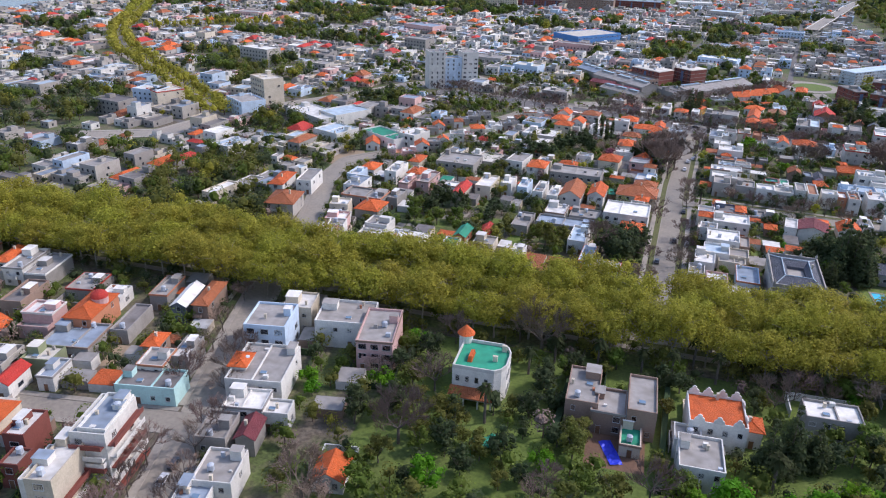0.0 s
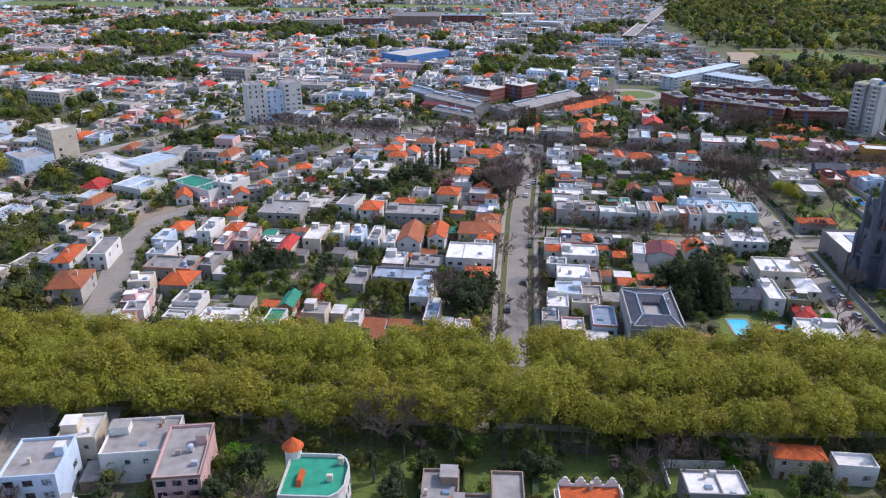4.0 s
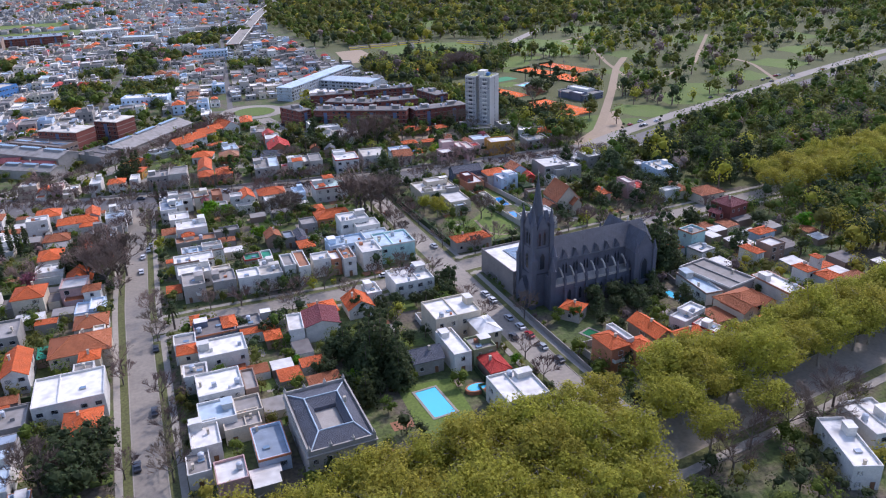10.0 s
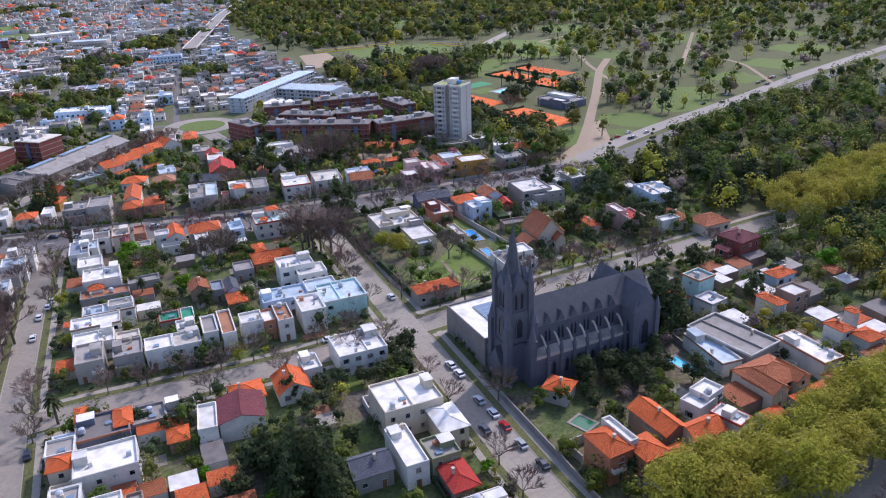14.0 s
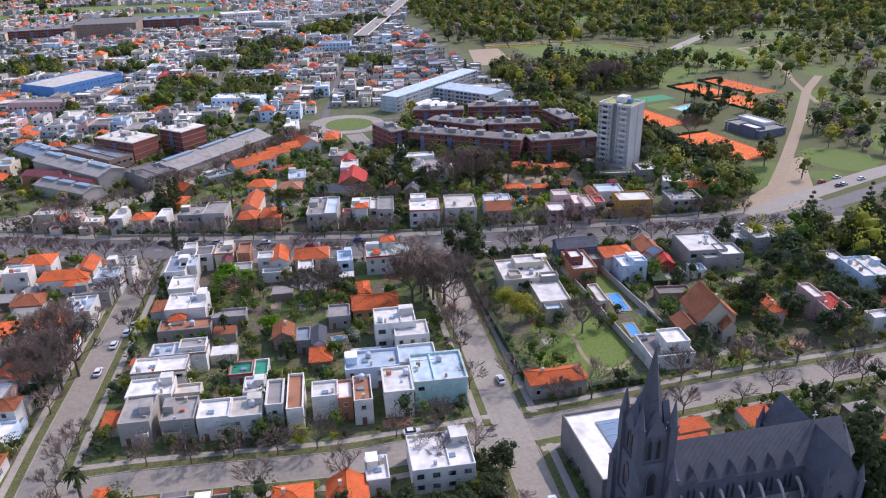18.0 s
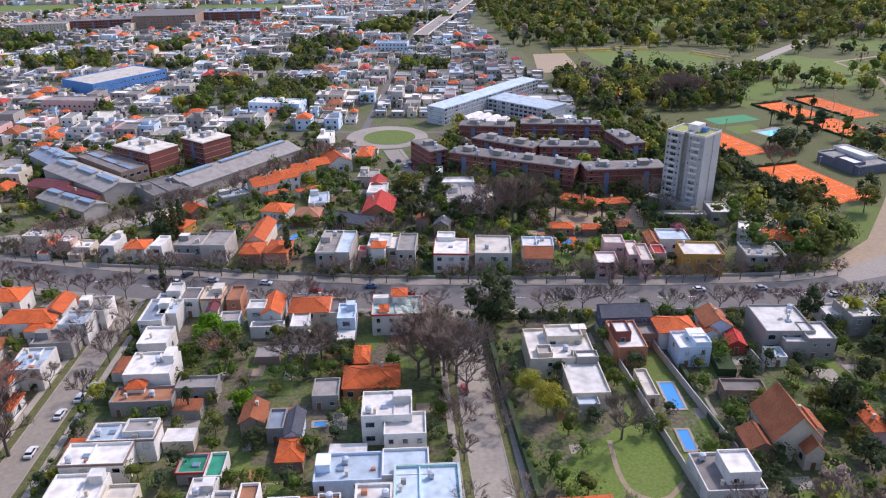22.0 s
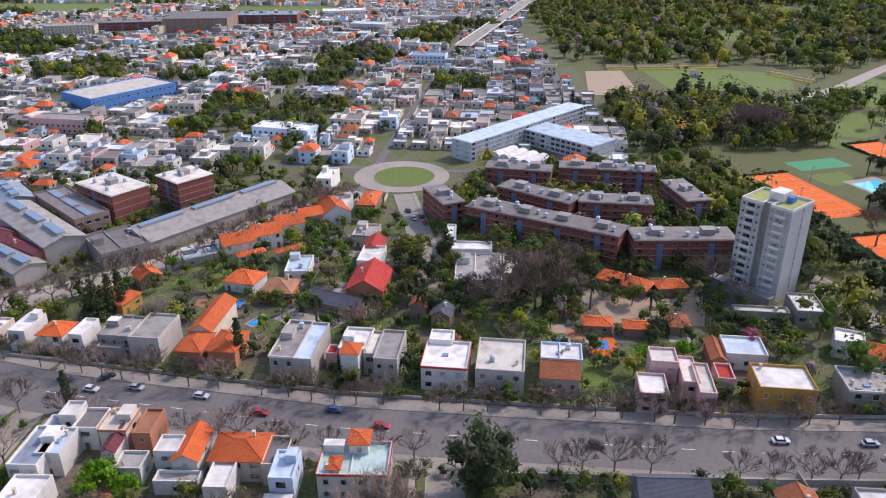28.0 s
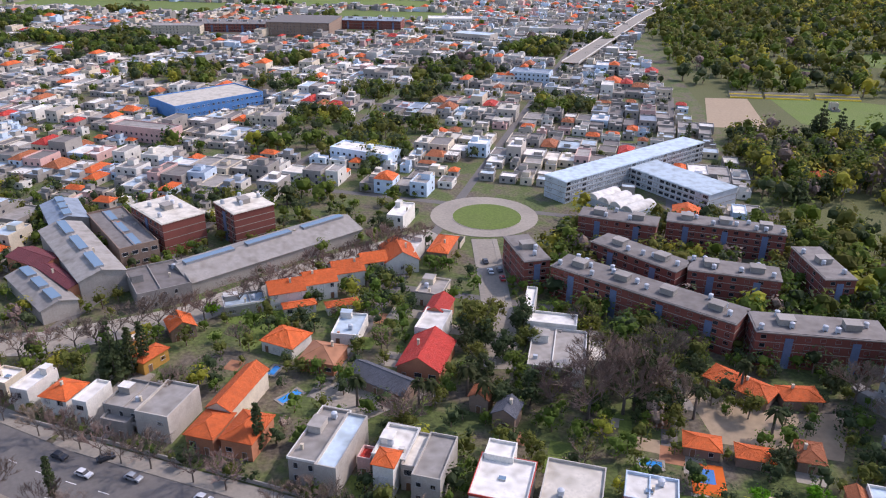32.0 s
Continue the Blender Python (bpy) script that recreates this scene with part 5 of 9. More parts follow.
compound("white house with orange roofs and a tall stair tower",
         (-23.2, 452.5, 8.6, 6.8, 7.6, -2, "white", "white", "flat"),
         (-19.4, 464.0, 9.8, 9.5, 6.07, -2, "white", "orange", "hip"))
compound("grey house with a screed roof and white garden wall",
         (10.0, 453.8, 8.9, 9.9, 6.0, -2, "white", "grey", "flat"),
         (7.9, 444.2, 8.1, 8.4, 6.67, -2, "white", "paleblue", "flat"))
compound("grey terraced house beside the street",
         (4.2, 436.7, 11.6, 8.0, 4.8, -2, "grey", "grey", "flat"))
compound("dark-walled house with a bitumen roof and two orange hips",
         (32.1, 321.9, 12.0, 10.4, 5.4, -2, "slate", "tar", "flat"),
         (36.8, 322.7, 3.9, 7.5, 5.87, -2, "slate", "orange", "hip"),
         (27.2, 329.3, 2.4, 6.2, 5.54, -2, "slate", "orange", "hip"))
compound("white house with a red-banded parapet",
         (32.1, 305.5, 13.7, 10.7, 7.0, -2, "white", "white", "flat"))
compound("white two-storey house with a grey rear wing",
         (28.4, 287.1, 11.9, 11.8, 6.4, -2, "white", "white", "flat"),
         (36.5, 287.7, 3.6, 10.8, 4.47, -2, "brown", "grey", "flat"))
compound("house with pale blue roof terraces",
         (25.8, 275.2, 9.1, 9.4, 5.4, -2, "white", "paleblue", "flat"),
         (33.8, 275.7, 6.9, 7.9, 4.47, -2, "cream", "grey", "flat"))
compound("white house under a low maroon roof with a white wing",
         (63.9, 313.0, 10.8, 11.2, 5.6, -8, "white", "maroon", "low"),
         (55.7, 312.9, 4.7, 11.0, 5.47, -8, "white", "white", "flat"))
compound("small garden house with a faded orange roof",
         (48.3, 312.6, 4.6, 6.0, 3.2, -4, "brown", "orange", "hip"))
# houses of the garden quarter east of the church, and large ones round the western square
compound("tall dark red chalet with a steep maroon hip roof",
         (247.7, 329.5, 10.7, 10.2, 8.0, 8, "brick", "maroon", "hip"),
         (238.2, 326.5, 3.1, 5.1, 6.07, 8, "brick", "maroon", "gable"))
compound("low house with joined brown tile roofs and a white terrace",
         (249.8, 365.8, 6.3, 13.5, 4.0, 0, "cream", "rust", "hip"),
         (256.8, 353.7, 12.6, 10.7, 4.27, 0, "cream", "rust", "hip"),
         (243.1, 361.9, 8.9, 4.6, 4.74, 0, "white", "white", "flat"))
compound("pink house with a red roof and a cream stair tower",
         (231.4, 370.5, 7.4, 11, 6.0, -4, "pink", "red", "flat"),
         (228.8, 376.0, 4.0, 9.4, 7.27, -4, "pink", "cream", "flat"))
compound("small pink house with an orange hip roof among trees",
         (214.7, 376.0, 4.0, 11.5, 4.8, -4, "pink", "orange", "hip"))
compound("large grey house with a worn cream roof terrace",
         (258.2, 388.1, 11.3, 15, 6.8, -6, "paleblue", "cream", "flat"),
         (255.7, 401.6, 5.8, 8.0, 5.07, -6, "grey", "white", "flat"))
compound("tall mint-white box house with a grey roof",
         (210.4, 309.8, 7.5, 6.7, 8.8, 8, "mint", "grey", "flat"))
compound("low white house with a stepped roof",
         (207.9, 301.4, 6.9, 7.0, 4.8, 8, "white", "white", "flat"))
compound("white house with an orange hip roof and white terrace",
         (222.7, 291.1, 4.0, 8.1, 5.6, 4, "white", "orange", "hip"),
         (232.4, 291.6, 7.6, 6.9, 6.07, 4, "brown", "white", "flat"))
compound("low house with an orange tile roof in a garden",
         (242.7, 305.9, 8.9, 5.5, 4.0, 4, "paleblue", "orange", "hip"))
compound("white villa with orange roofs and a glazed turret",
         (224.4, 268.8, 4.4, 6.2, 6.6, 2, "white", "orange", "hip"),
         (228.8, 262.9, 6.5, 5.8, 5.47, 2, "white", "orange", "hip"),
         (232.2, 270.9, 2.6, 3.1, 8.54, 2, "white", "orange", "hip"))
compound("cream villa with a classical flat-roofed front",
         (-307.4, 410.1, 15.6, 18, 10.0, -30, "cream", "cream", "flat"))
compound("grey office block with a flat roof",
         (-250.2, 411.2, 22, 16, 9.0, -35, "paleblue", "grey", "flat"))
compound("tall pale block of flats with terraces",
         (-254.0, 445.0, 20, 14, 16.0, -35, "cream", "cream", "flat"))
compound("wide white hall with stepped flat roofs",
         (-202.9, 411.7, 38, 18, 5.0, -30, "white", "white", "flat"),
         (-186.3, 417.5, 18, 26, 6.07, -30, "white", "paleblue", "flat"))
compound("low pale blue workshop roof",
         (-175.1, 380.0, 18, 18, 5.0, -20, "white", "paleblue", "flat"))
compound("sports hall with a wide green roof",
         (-145.5, 381.7, 28, 13, 5.0, -30, "white", "green", "flat"))
compound("white terraced house beside the green-roofed hall",
         (-129.7, 382.4, 11, 14, 7.0, -20, "white", "white", "flat"))
compound("low modern white house with a pale metal roof",
         (-214.3, 334.5, 12.0, 16.3, 5.0, -15, "white", "paleblue", "flat"),
         (-231.0, 349.4, 9.7, 13.5, 6.07, -15, "white", "white", "flat"))
compound("corner house with an orange tile roof beside the street",
         (-160.8, 289.6, 6.3, 17.6, 6.0, 8, "white", "orange", "hip"),
         (-151.1, 297.1, 7.0, 17.1, 6.07, 8, "white", "grey", "flat"))
compound("stone house with a wide brown-orange hip roof",
         (-148.1, 267.4, 11.9, 15.6, 6.0, 10, "stone", "rust", "hip"))
compound("long low cream villa with white stepped roof terraces", (147.5, 415, 18, 16, 6, -3, "cream", "white", "flat"), (151, 399.5, 10, 15.4, 5, -3, "cream", "white", "flat"),
         (149.5, 418.3, 10, 6.5, 7.9, -3, "cream", "white", "flat"), (142.5, 410.5, 4, 4.5, 7.0, -3, "cream", "grey", "flat"), (149.2, 390.5, 5.5, 4.5, 4.2, -3, "stone", "paleblue", "flat"),
         (153.5, 407.5, 6, 3.5, 6.6, -3, "grey", "white", "flat"))
house(137, 353.4, 15.2, 6.6, 4.6, -1, "grey", "orange", "hip")
compound("dark slate-roofed house with red brick wings and white terraces", (171.3, 430.5, 14.5, 7.4, 6.8, -3, "slate", "slate", "gable"), (168.3, 418.6, 8.4, 15, 5.4, -3, "rust", "white", "flat"),
         (166.4, 418.6, 4.6, 6.6, 8.0, -3, "brick", "white", "flat"), (175.6, 423, 5.4, 6, 4.0, -3, "brown", "grey", "flat"))
house(167.4, 398.5, 3.4, 12.2, 2.6, -3, "cream", "cream", "flat", False, "low cream pool house beside a swimming pool")
compound("low white house with dark roof deck and raised white upper room", (172.4, 361.6, 13, 12.4, 4.0, -3, "white", "tar", "flat"), (174.6, 361.4, 7, 7.6, 6.7, -3, "white", "white", "flat"))
compound("large pale stone villa with a steep brown-red tile gable", (192.6, 374.6, 11, 13.2, 6.4, -4, "cream", "rust", "steep"), (184.6, 372, 6.5, 7.5, 4.0, -4, "brown", "rust", "gable"),
         (199.3, 376.5, 4.5, 8, 4.6, -4, "cream", "rust", "gable"), (194.8, 366.6, 4.2, 4, 5.2, -4, "cream", "rust", "steep"))
compound("pale blue house with white terraces and an orange hip roof", (185, 413, 9, 9, 5.8, -3, "paleblue", "white", "flat"), (184, 422.6, 11, 9, 5.6, -3, "white", "orange", "hip"), (187, 411, 4.5, 5, 7.2, -3, "paleblue", "white", "flat"))
compound("pale blue house with a steep brown tile gable", (197.3, 425.5, 8, 9.5, 5.2, -3, "paleblue", "rust", "gable"), (194.2, 422, 4, 6, 4.2, -3, "paleblue", "rust", "gable"))
house(200.3, 417, 4.6, 7, 3.2, -12, "red", "red", "gable")
compound("large grey modern house with stepped white roofs and a skylight", (215.3, 420.5, 14, 16, 6.6, -6, "grey", "white", "flat"), (222, 413, 8, 9.5, 6.2, -6, "grey", "white", "flat"), (214.8, 412, 6, 6, 5.2, -6, "grey", "white", "flat"))
house(208.2, 408.6, 5, 5.5, 2.7, -6, "white", "paleblue", "flat", False)
compound("grey house with white flat roofs among trees", (242, 424.5, 9, 11, 6, -3, "grey", "white", "flat"), (236, 428, 6, 7, 4, -3, "white", "white", "flat"), (247, 414, 6, 8, 3.4, -3, "grey", "cream", "flat"))
house(191.5, 393.6, 11, 5.4, 3.2, -8, "brown", "tar", "flat", False)
for wp in ([(177.2, 430), (177.4, 414), (180.1, 371.7)], [(163.4, 432), (164.6, 404), (166, 357)], [(203.2, 440), (203, 404)]):
    long_wall(wp, 2.4, "wall_stone", "long weathered grey garden wall between two lots")
long_wall([(130.6, 441), (129.9, 408), (130.6, 358)], 2.6, "hedge", "tall clipped dark hedge along the pavement", "hedge", 1.3)
long_wall([(131, 442), (160, 440.5), (200, 438), (255, 436)], 1.7, "wall_stone", "low stone front wall along the boulevard")
for wp in ([(-2, 496), (20, 491.4), (50, 485)], [(56, 483.8), (97, 475), (118, 472)], [(122, 471.6), (135, 469.9), (168, 466)], [(173, 465.4), (197, 462.8), (240, 461)]):
    long_wall(wp, 1.1, "wall_stone", "low stone front wall along the boulevard")
long_wall([(146, 351.5), (165, 351.2)], 1.7, "hedge", "clipped green hedge beside the pavement", "hedge", 1.4)
long_wall([(194, 415), (192, 403)], 2.4, "hedge", "thick clipped garden hedge", "hedge", 5.0)
long_wall([(181, 408), (179.2, 380)], 1.6, "hedge", "clipped hedge along a garden wall", "hedge", 1.2)
long_wall([(127.6, 296), (126.9, 262), (126, 240)], 2.0, "wall_grey", "dark grey garden wall along the pavement")
q = Geo()
ribbon(q, smooth_line([(152, 380), (150.6, 370), (150.9, 362.5), (155.5, 358.6), (160, 359.6), (164, 364)], 1.5), -0.6, 0.6, -0.1, 0.075)
thing("garden_path", q, ["sand"], label="narrow pale path across a lawn", category="path", kind="structure")
house(85.4, 278.4, 9, 7.5, 4.6, -2, "grey", "slate", "gable", True, "grey house with dark slate cross gables")

# block of flats: three joined white and blue towers
compound("three joined white and pale blue towers of flats", (-165, 533, 12, 12, 26, 33, "white", "grey", "flat"), (-154.5, 540, 12.5, 10, 21, 33, "paleblue", "grey", "flat"), (-144, 546.5, 12, 12, 25, 33, "white", "grey", "flat"))

# roof lights on the long halls
for ob in [o for o in scene.objects if o.name.split(".")[0] == "house" and 480 < o.location.y < 660 and o.location.x < 90]:
    wl = [c for c in ob.children if c.name.startswith("wall")][0].dimensions
    rf = [c for c in ob.children if c.name.startswith("roof")][0]
    if max(wl.x, wl.y) < 24:
        continue
    top = max(v.co.z for v in rf.data.vertices)
    along = wl.x > wl.y
    lo = max(wl.x, wl.y)
    for k in range(3):
        c0 = -lo / 2 + (k + 0.5) * lo / 3
        q = Geo()
        a, b_ = (lo * 0.13, 1.5) if along else (1.5, lo * 0.13)
        cx, cy = (c0, 0) if along else (0, c0)
        q.solid(cx - a, cy - b_, top - 0.9, cx + a, cy + b_, top + 0.45, 0, 1)
        part("roof_light", q, ["metal_grey", "skylight_glass"], rf, "blue-grey glass roof light")

# ---- landmarks ----
def lancet_mesh(w, h):
    """A pointed window: raised stone frame round dark glass, facing -y."""
    key = ("lancet", w, h)
    if key not in SHARED:
        g_ = Geo()
        hw = w / 2

        def arch(s, yy):
            a = [(-hw * s, yy, 0.0), (hw * s, yy, 0.0), (hw * s, yy, h * 0.7)]
            for k in range(1, 4):
                a.append((hw * s * (1 - k / 4) ** 0.8, yy, h * (0.7 + 0.3 * s * (k / 4))))
            a.append((0, yy, h * (0.7 + 0.3 * s)))
            for k in range(3, 0, -1):
                a.append((-hw * s * (1 - k / 4) ** 0.8, yy, h * (0.7 + 0.3 * s * (k / 4))))
            a.append((-hw * s, yy, h * 0.7))
            return a

        out, inn = arch(1.0, -0.18), arch(0.74, -0.18)
        for k in range(len(out)):
            j = (k + 1) % len(out)
            g_.face([out[k], out[j], inn[j], inn[k]], 0)
            o2 = [(p[0], 0.05, p[2]) for p in (out[k], out[j])]
            g_.face([o2[0], o2[1], out[j], out[k]], 0)
        g_.face([(p[0], -0.06, p[2]) for p in inn], 1)
        SHARED[key] = g_.mesh("lancet_window", ["wall_gothic", "glass"])
    return SHARED[key]


def gable_box(geo, x0, x1, y0, y1, z0, ze, zr, along_x=True, mw=0, mr=1, o=0.35):
    """A gabled volume: walls in slot mw, roof planes with thickness in slot mr."""
    if along_x:
        ym = (y0 + y1) / 2
        geo.face([(x0, y0, z0), (x1, y0, z0), (x1, y0, ze), (x0, y0, ze)], mw)
        geo.face([(x1, y1, z0), (x0, y1, z0), (x0, y1, ze), (x1, y1, ze)], mw)
        geo.face([(x1, y0, z0), (x1, y1, z0), (x1, y1, ze), (x1, ym, zr), (x1, y0, ze)], mw)
        geo.face([(x0, y1, z0), (x0, y0, z0), (x0, y0, ze), (x0, ym, zr), (x0, y1, ze)], mw)
        for s, ys in ((-1, y0), (1, y1)):
            a = [(x0 - 0.1, ys + s * o, ze - o * 0.9), (x1 + 0.1, ys + s * o, ze - o * 0.9), (x1 + 0.1, ym, zr), (x0 - 0.1, ym, zr)]
            b_ = [(p[0], p[1], p[2] + 0.25) for p in a]
            geo.face(b_[::-s], mr)
            for k in range(4):
                geo.face([a[k], a[(k + 1) % 4], b_[(k + 1) % 4], b_[k]], mr)
    else:
        xm = (x0 + x1) / 2
        geo.face([(x0, y1, z0), (x0, y0, z0), (x0, y0, ze), (x0, y1, ze)], mw)
        geo.face([(x1, y0, z0), (x1, y1, z0), (x1, y1, ze), (x1, y0, ze)], mw)
        geo.face([(x0, y0, z0), (x1, y0, z0), (x1, y0, ze), (xm, y0, zr), (x0, y0, ze)], mw)
        geo.face([(x1, y1, z0), (x0, y1, z0), (x0, y1, ze), (xm, y1, zr), (x1, y1, ze)], mw)
        for s, xs in ((-1, x0), (1, x1)):
            a = [(xs + s * o, y0 - 0.1, ze - o * 0.9), (xs + s * o, y1 + 0.1, ze - o * 0.9), (xm, y1 + 0.1, zr), (xm, y0 - 0.1, zr)]
            b_ = [(p[0], p[1], p[2] + 0.25) for p in a]
            geo.face(b_[::s], mr)
            for k in range(4):
                geo.face([a[k], a[(k + 1) % 4], b_[(k + 1) % 4], b_[k]], mr)


def pinnacle(name, base, x, y, z0, z1, z2, r):
    """A square shaft with a tall pointed cap and finial."""
    q = Geo()
    q.solid(x - r, y - r, z0, x + r, y + r, z1)
    q.solid(x - r * 1.2, y - r * 1.2, z1 - 0.15, x + r * 1.2, y + r * 1.2, z1 + 0.1)
    q.prism(ring_of(x, y, r * 1.25, 8, math.pi / 8), z1 + 0.1, z2, shrink=0.05)
    part(name, q, ["wall_gothic"], base)


def church(x, y):
    st = ["wall_gothic", "roof_slate"]
    base = root("church", x, y, 0, 0, "dark grey Gothic stone church with one pointed spire and slate roof", "church")
    FOOT.append((x + 10, y, 13))
    FOOT.append((x + 30, y, 15))
    # nave with clerestory, from behind the tower to the crossing and the choir
    q = Geo()
    gable_box(q, 4, 43, -4.6, 4.6, -0.5, 16, 22.5)
    part("nave", q, st, base)
    for s, nm in ((-1, "south_aisle"), (1, "north_aisle")):
        q = Geo()
        ya, yb = (-8.2, -4.7) if s < 0 else (4.7, 8.2)
        q.solid(2, ya, -0.5, 35, yb, 8.2)
        zo, zi = 8.2, 9.4
        yo, yi = (ya, yb) if s < 0 else (yb, ya)
        q.face([(2, yo, zo), (35, yo, zo), (35, yi, zi), (2, yi, zi)][::(1 if s < 0 else -1)], 1)
        part(nm, q, ["wall_gothic", "roof_grey"], base)
        for k in range(7):
            bx = 6.5 + k * 4.2
            if k < 7:
                # buttress, pinnacle and flying arch
                q = Geo()
                q.solid(bx - 0.45, s * 8.2 - (1.1 if s < 0 else 0), -0.5, bx + 0.45, s * 8.2 + (0 if s < 0 else 1.1), 7.0)
                q.solid(bx - 0.35, s * 8.2 - (0.7 if s < 0 else 0), 7.0, bx + 0.35, s * 8.2 + (0 if s < 0 else 0.7), 10.2)
                part("buttress", q, ["wall_gothic"], base)
                pinnacle("pinnacle", base, bx, s * 8.4, 9.6, 10.6, 13.2, 0.4)
                q = Geo()
                prev = None
                for j in range(6):
                    f = j / 5
                    p_ = (s * (8.2 - 3.6 * f), 9.6 + 3.6 * math.sin(f * math.pi / 2))
                    if prev:
                        a_, c_ = sorted((prev[0], p_[0]))
                        q.face([(bx - 0.25, prev[0], prev[1]), (bx + 0.25, prev[0], prev[1]), (bx + 0.25, p_[0], p_[1]), (bx - 0.25, p_[0], p_[1])])
                        q.face([(bx - 0.25, prev[0], prev[1] - 0.6), (bx - 0.25, prev[0], prev[1]), (bx - 0.25, p_[0], p_[1]), (bx - 0.25, p_[0], p_[1] - 0.6)])
                        q.face([(bx + 0.25, prev[0], prev[1] - 0.6), (bx + 0.25, prev[0], prev[1]), (bx + 0.25, p_[0], p_[1]), (bx + 0.25, p_[0], p_[1] - 0.6)])
                        q.face([(bx - 0.25, prev[0], prev[1] - 0.6), (bx + 0.25, prev[0], prev[1] - 0.6), (bx + 0.25, p_[0], p_[1] - 0.6), (bx - 0.25, p_[0], p_[1] - 0.6)])
                    prev = p_
                part("flying_buttress", q, ["wall_stone"], base)
            # pointed gables over the clerestory windows
            gx = bx + 2.1
            if k < 6:
                q = Geo()
                ys = s * 4.65
                gable_box(q, gx - 1.3, gx + 1.3, min(ys, ys + s * -1.6), max(ys, ys + s * -1.6) + 0.01, 12.5, 15.6, 18.6, False, 0, 1, 0.1)
                part("window_gable", q, st, base)
                t_ = 0 if s < 0 else 180
                put("lancet_window", lancet_mesh(0.9, 4.2), base, gx - 0.6, s * 4.66, 10.6, t_)
                put("lancet_window", lancet_mesh(0.9, 4.2), base, gx + 0.6, s * 4.66, 10.6, t_)
                put("lancet_window", lancet_mesh(1.5, 4.6), base, gx, s * 8.22, 2.2, t_)
    # parapet along the aisle
    for s in (-1, 1):
        q = Geo()
        q.solid(2, s * 8.3 - 0.15, 8.2, 35, s * 8.3 + 0.15, 9.0)
        part("parapet", q, ["wall_stone"], base)
    # transept, choir and apse
    q = Geo()
    gable_box(q, 33.2, 40.8, -10.5, 10.5, -0.5, 15.5, 21.8, False)
    part("transept", q, st, base)
    for s in (-1, 1):
        put("lancet_window", lancet_mesh(3.2, 8.5), base, 37, s * 10.5, 5.0, 0 if s < 0 else 180)
        for a in (33.2, 40.8):
            pinnacle("pinnacle", base, a, s * 10.5, -0.5, 15.5, 19.5, 0.7)
    q = Geo()
    q.prism([(43, -4.6), (45.8, -2.4), (45.8, 2.4), (43, 4.6)], -0.5, 15)
    q.prism([(42.6, -4.9), (46.1, -2.6), (46.1, 2.6), (42.6, 4.9)], 15, 20.5, 1, 1, 0.08)
    part("apse", q, st, base)
    q = Geo()
    q.solid(36.9, -0.12, 22.4, 37.1, 0.12, 24.6)
    q.solid(36.5, -0.1, 23.6, 37.5, 0.1, 23.85)
    part("roof_cross", q, ["metal_grey"], base)
    # tower: three stages, belfry openings, corner pinnacles, eight-sided spire
    q = Geo()
    q.solid(-3.4, -3.9, -0.5, 4.4, 3.9, 12)
    q.solid(-3.0, -3.5, 12, 4.0, 3.5, 21)
    q.solid(-2.6, -3.1, 21, 3.6, 3.1, 28)
    for zz, e_ in ((12, 0.2), (21, 0.2), (28, 0.25)):
        q.solid(-3.2 - e_, -3.7 - e_, zz - 0.3, 4.2 + e_, 3.7 + e_, zz + 0.1) if zz < 20 else q.solid(-2.7 - e_, -3.2 - e_, zz - 0.3, 3.7 + e_, 3.2 + e_, zz + 0.1)
    part("tower", q, ["wall_gothic"], base)
    for t_, a in ((0, (0.5, -3.12)), (180, (0.5, 3.12)), (90, (3.62, 0)), (-90, (-2.62, 0))):
        for o_ in (-0.9, 0.9):
            ox, oy = (o_, 0) if t_ in (0, 180) else (0, o_)
            put("lancet_window", lancet_mesh(1.2, 5.2), base, a[0] + ox, a[1] + oy, 21.8, t_)
        sc = {0: (0.5, -3.52), 180: (0.5, 3.52), 90: (4.02, 0), -90: (-3.02, 0)}[t_]
        put("lancet_window", lancet_mesh(2.4, 6.2), base, sc[0], sc[1], 13.4, t_)
        q = Geo()
        gx, gy = {0: (0.5, -3.1), 180: (0.5, 3.1), 90: (3.6, 0), -90: (-2.6, 0)}[t_]
        if t_ in (0, 180):
            gable_box(q, gx - 1.9, gx + 1.9, gy - 0.6, gy + 0.6, 27.5, 28.2, 32.4, False, 0, 0, 0.1)
        else:
            gable_box(q, gx - 0.6, gx + 0.6, gy - 1.9, gy + 1.9, 27.5, 28.2, 32.4, True, 0, 0, 0.1)
        part("spire_gable", q, ["wall_gothic"], base)
    for a in (-2.8, 3.8):
        for b_ in (-3.3, 3.3):
            pinnacle("corner_pinnacle", base, a, b_, 12, 29.5, 35, 0.75)
    for a, b_ in ((-3.4, -4.2), (-3.4, 4.2), (4.4, -4.2), (4.4, 4.2)):
        pinnacle("tower_buttress", base, a, b_, -0.5, 17.5, 22, 0.95)
    q = Geo()
    q.prism(ring_of(0.5, 0, 2.75, 8, math.pi / 8), 28, 45.0, shrink=0.03)
    part("spire", q, ["roof_slate"], base, "tall pointed slate spire")
    q = Geo()
    q.solid(0.42, -0.08, 44.6, 0.58, 0.08, 46.8)
    q.solid(0.05, -0.06, 45.7, 0.95, 0.06, 45.9)
    part("spire_cross", q, ["metal_grey"], base)
    # stepped west front with a deep porch
    q = Geo()
    gable_box(q, -5.0, -3.2, -2.6, 2.6, -0.5, 6.5, 10.5)
    part("porch", q, st, base)
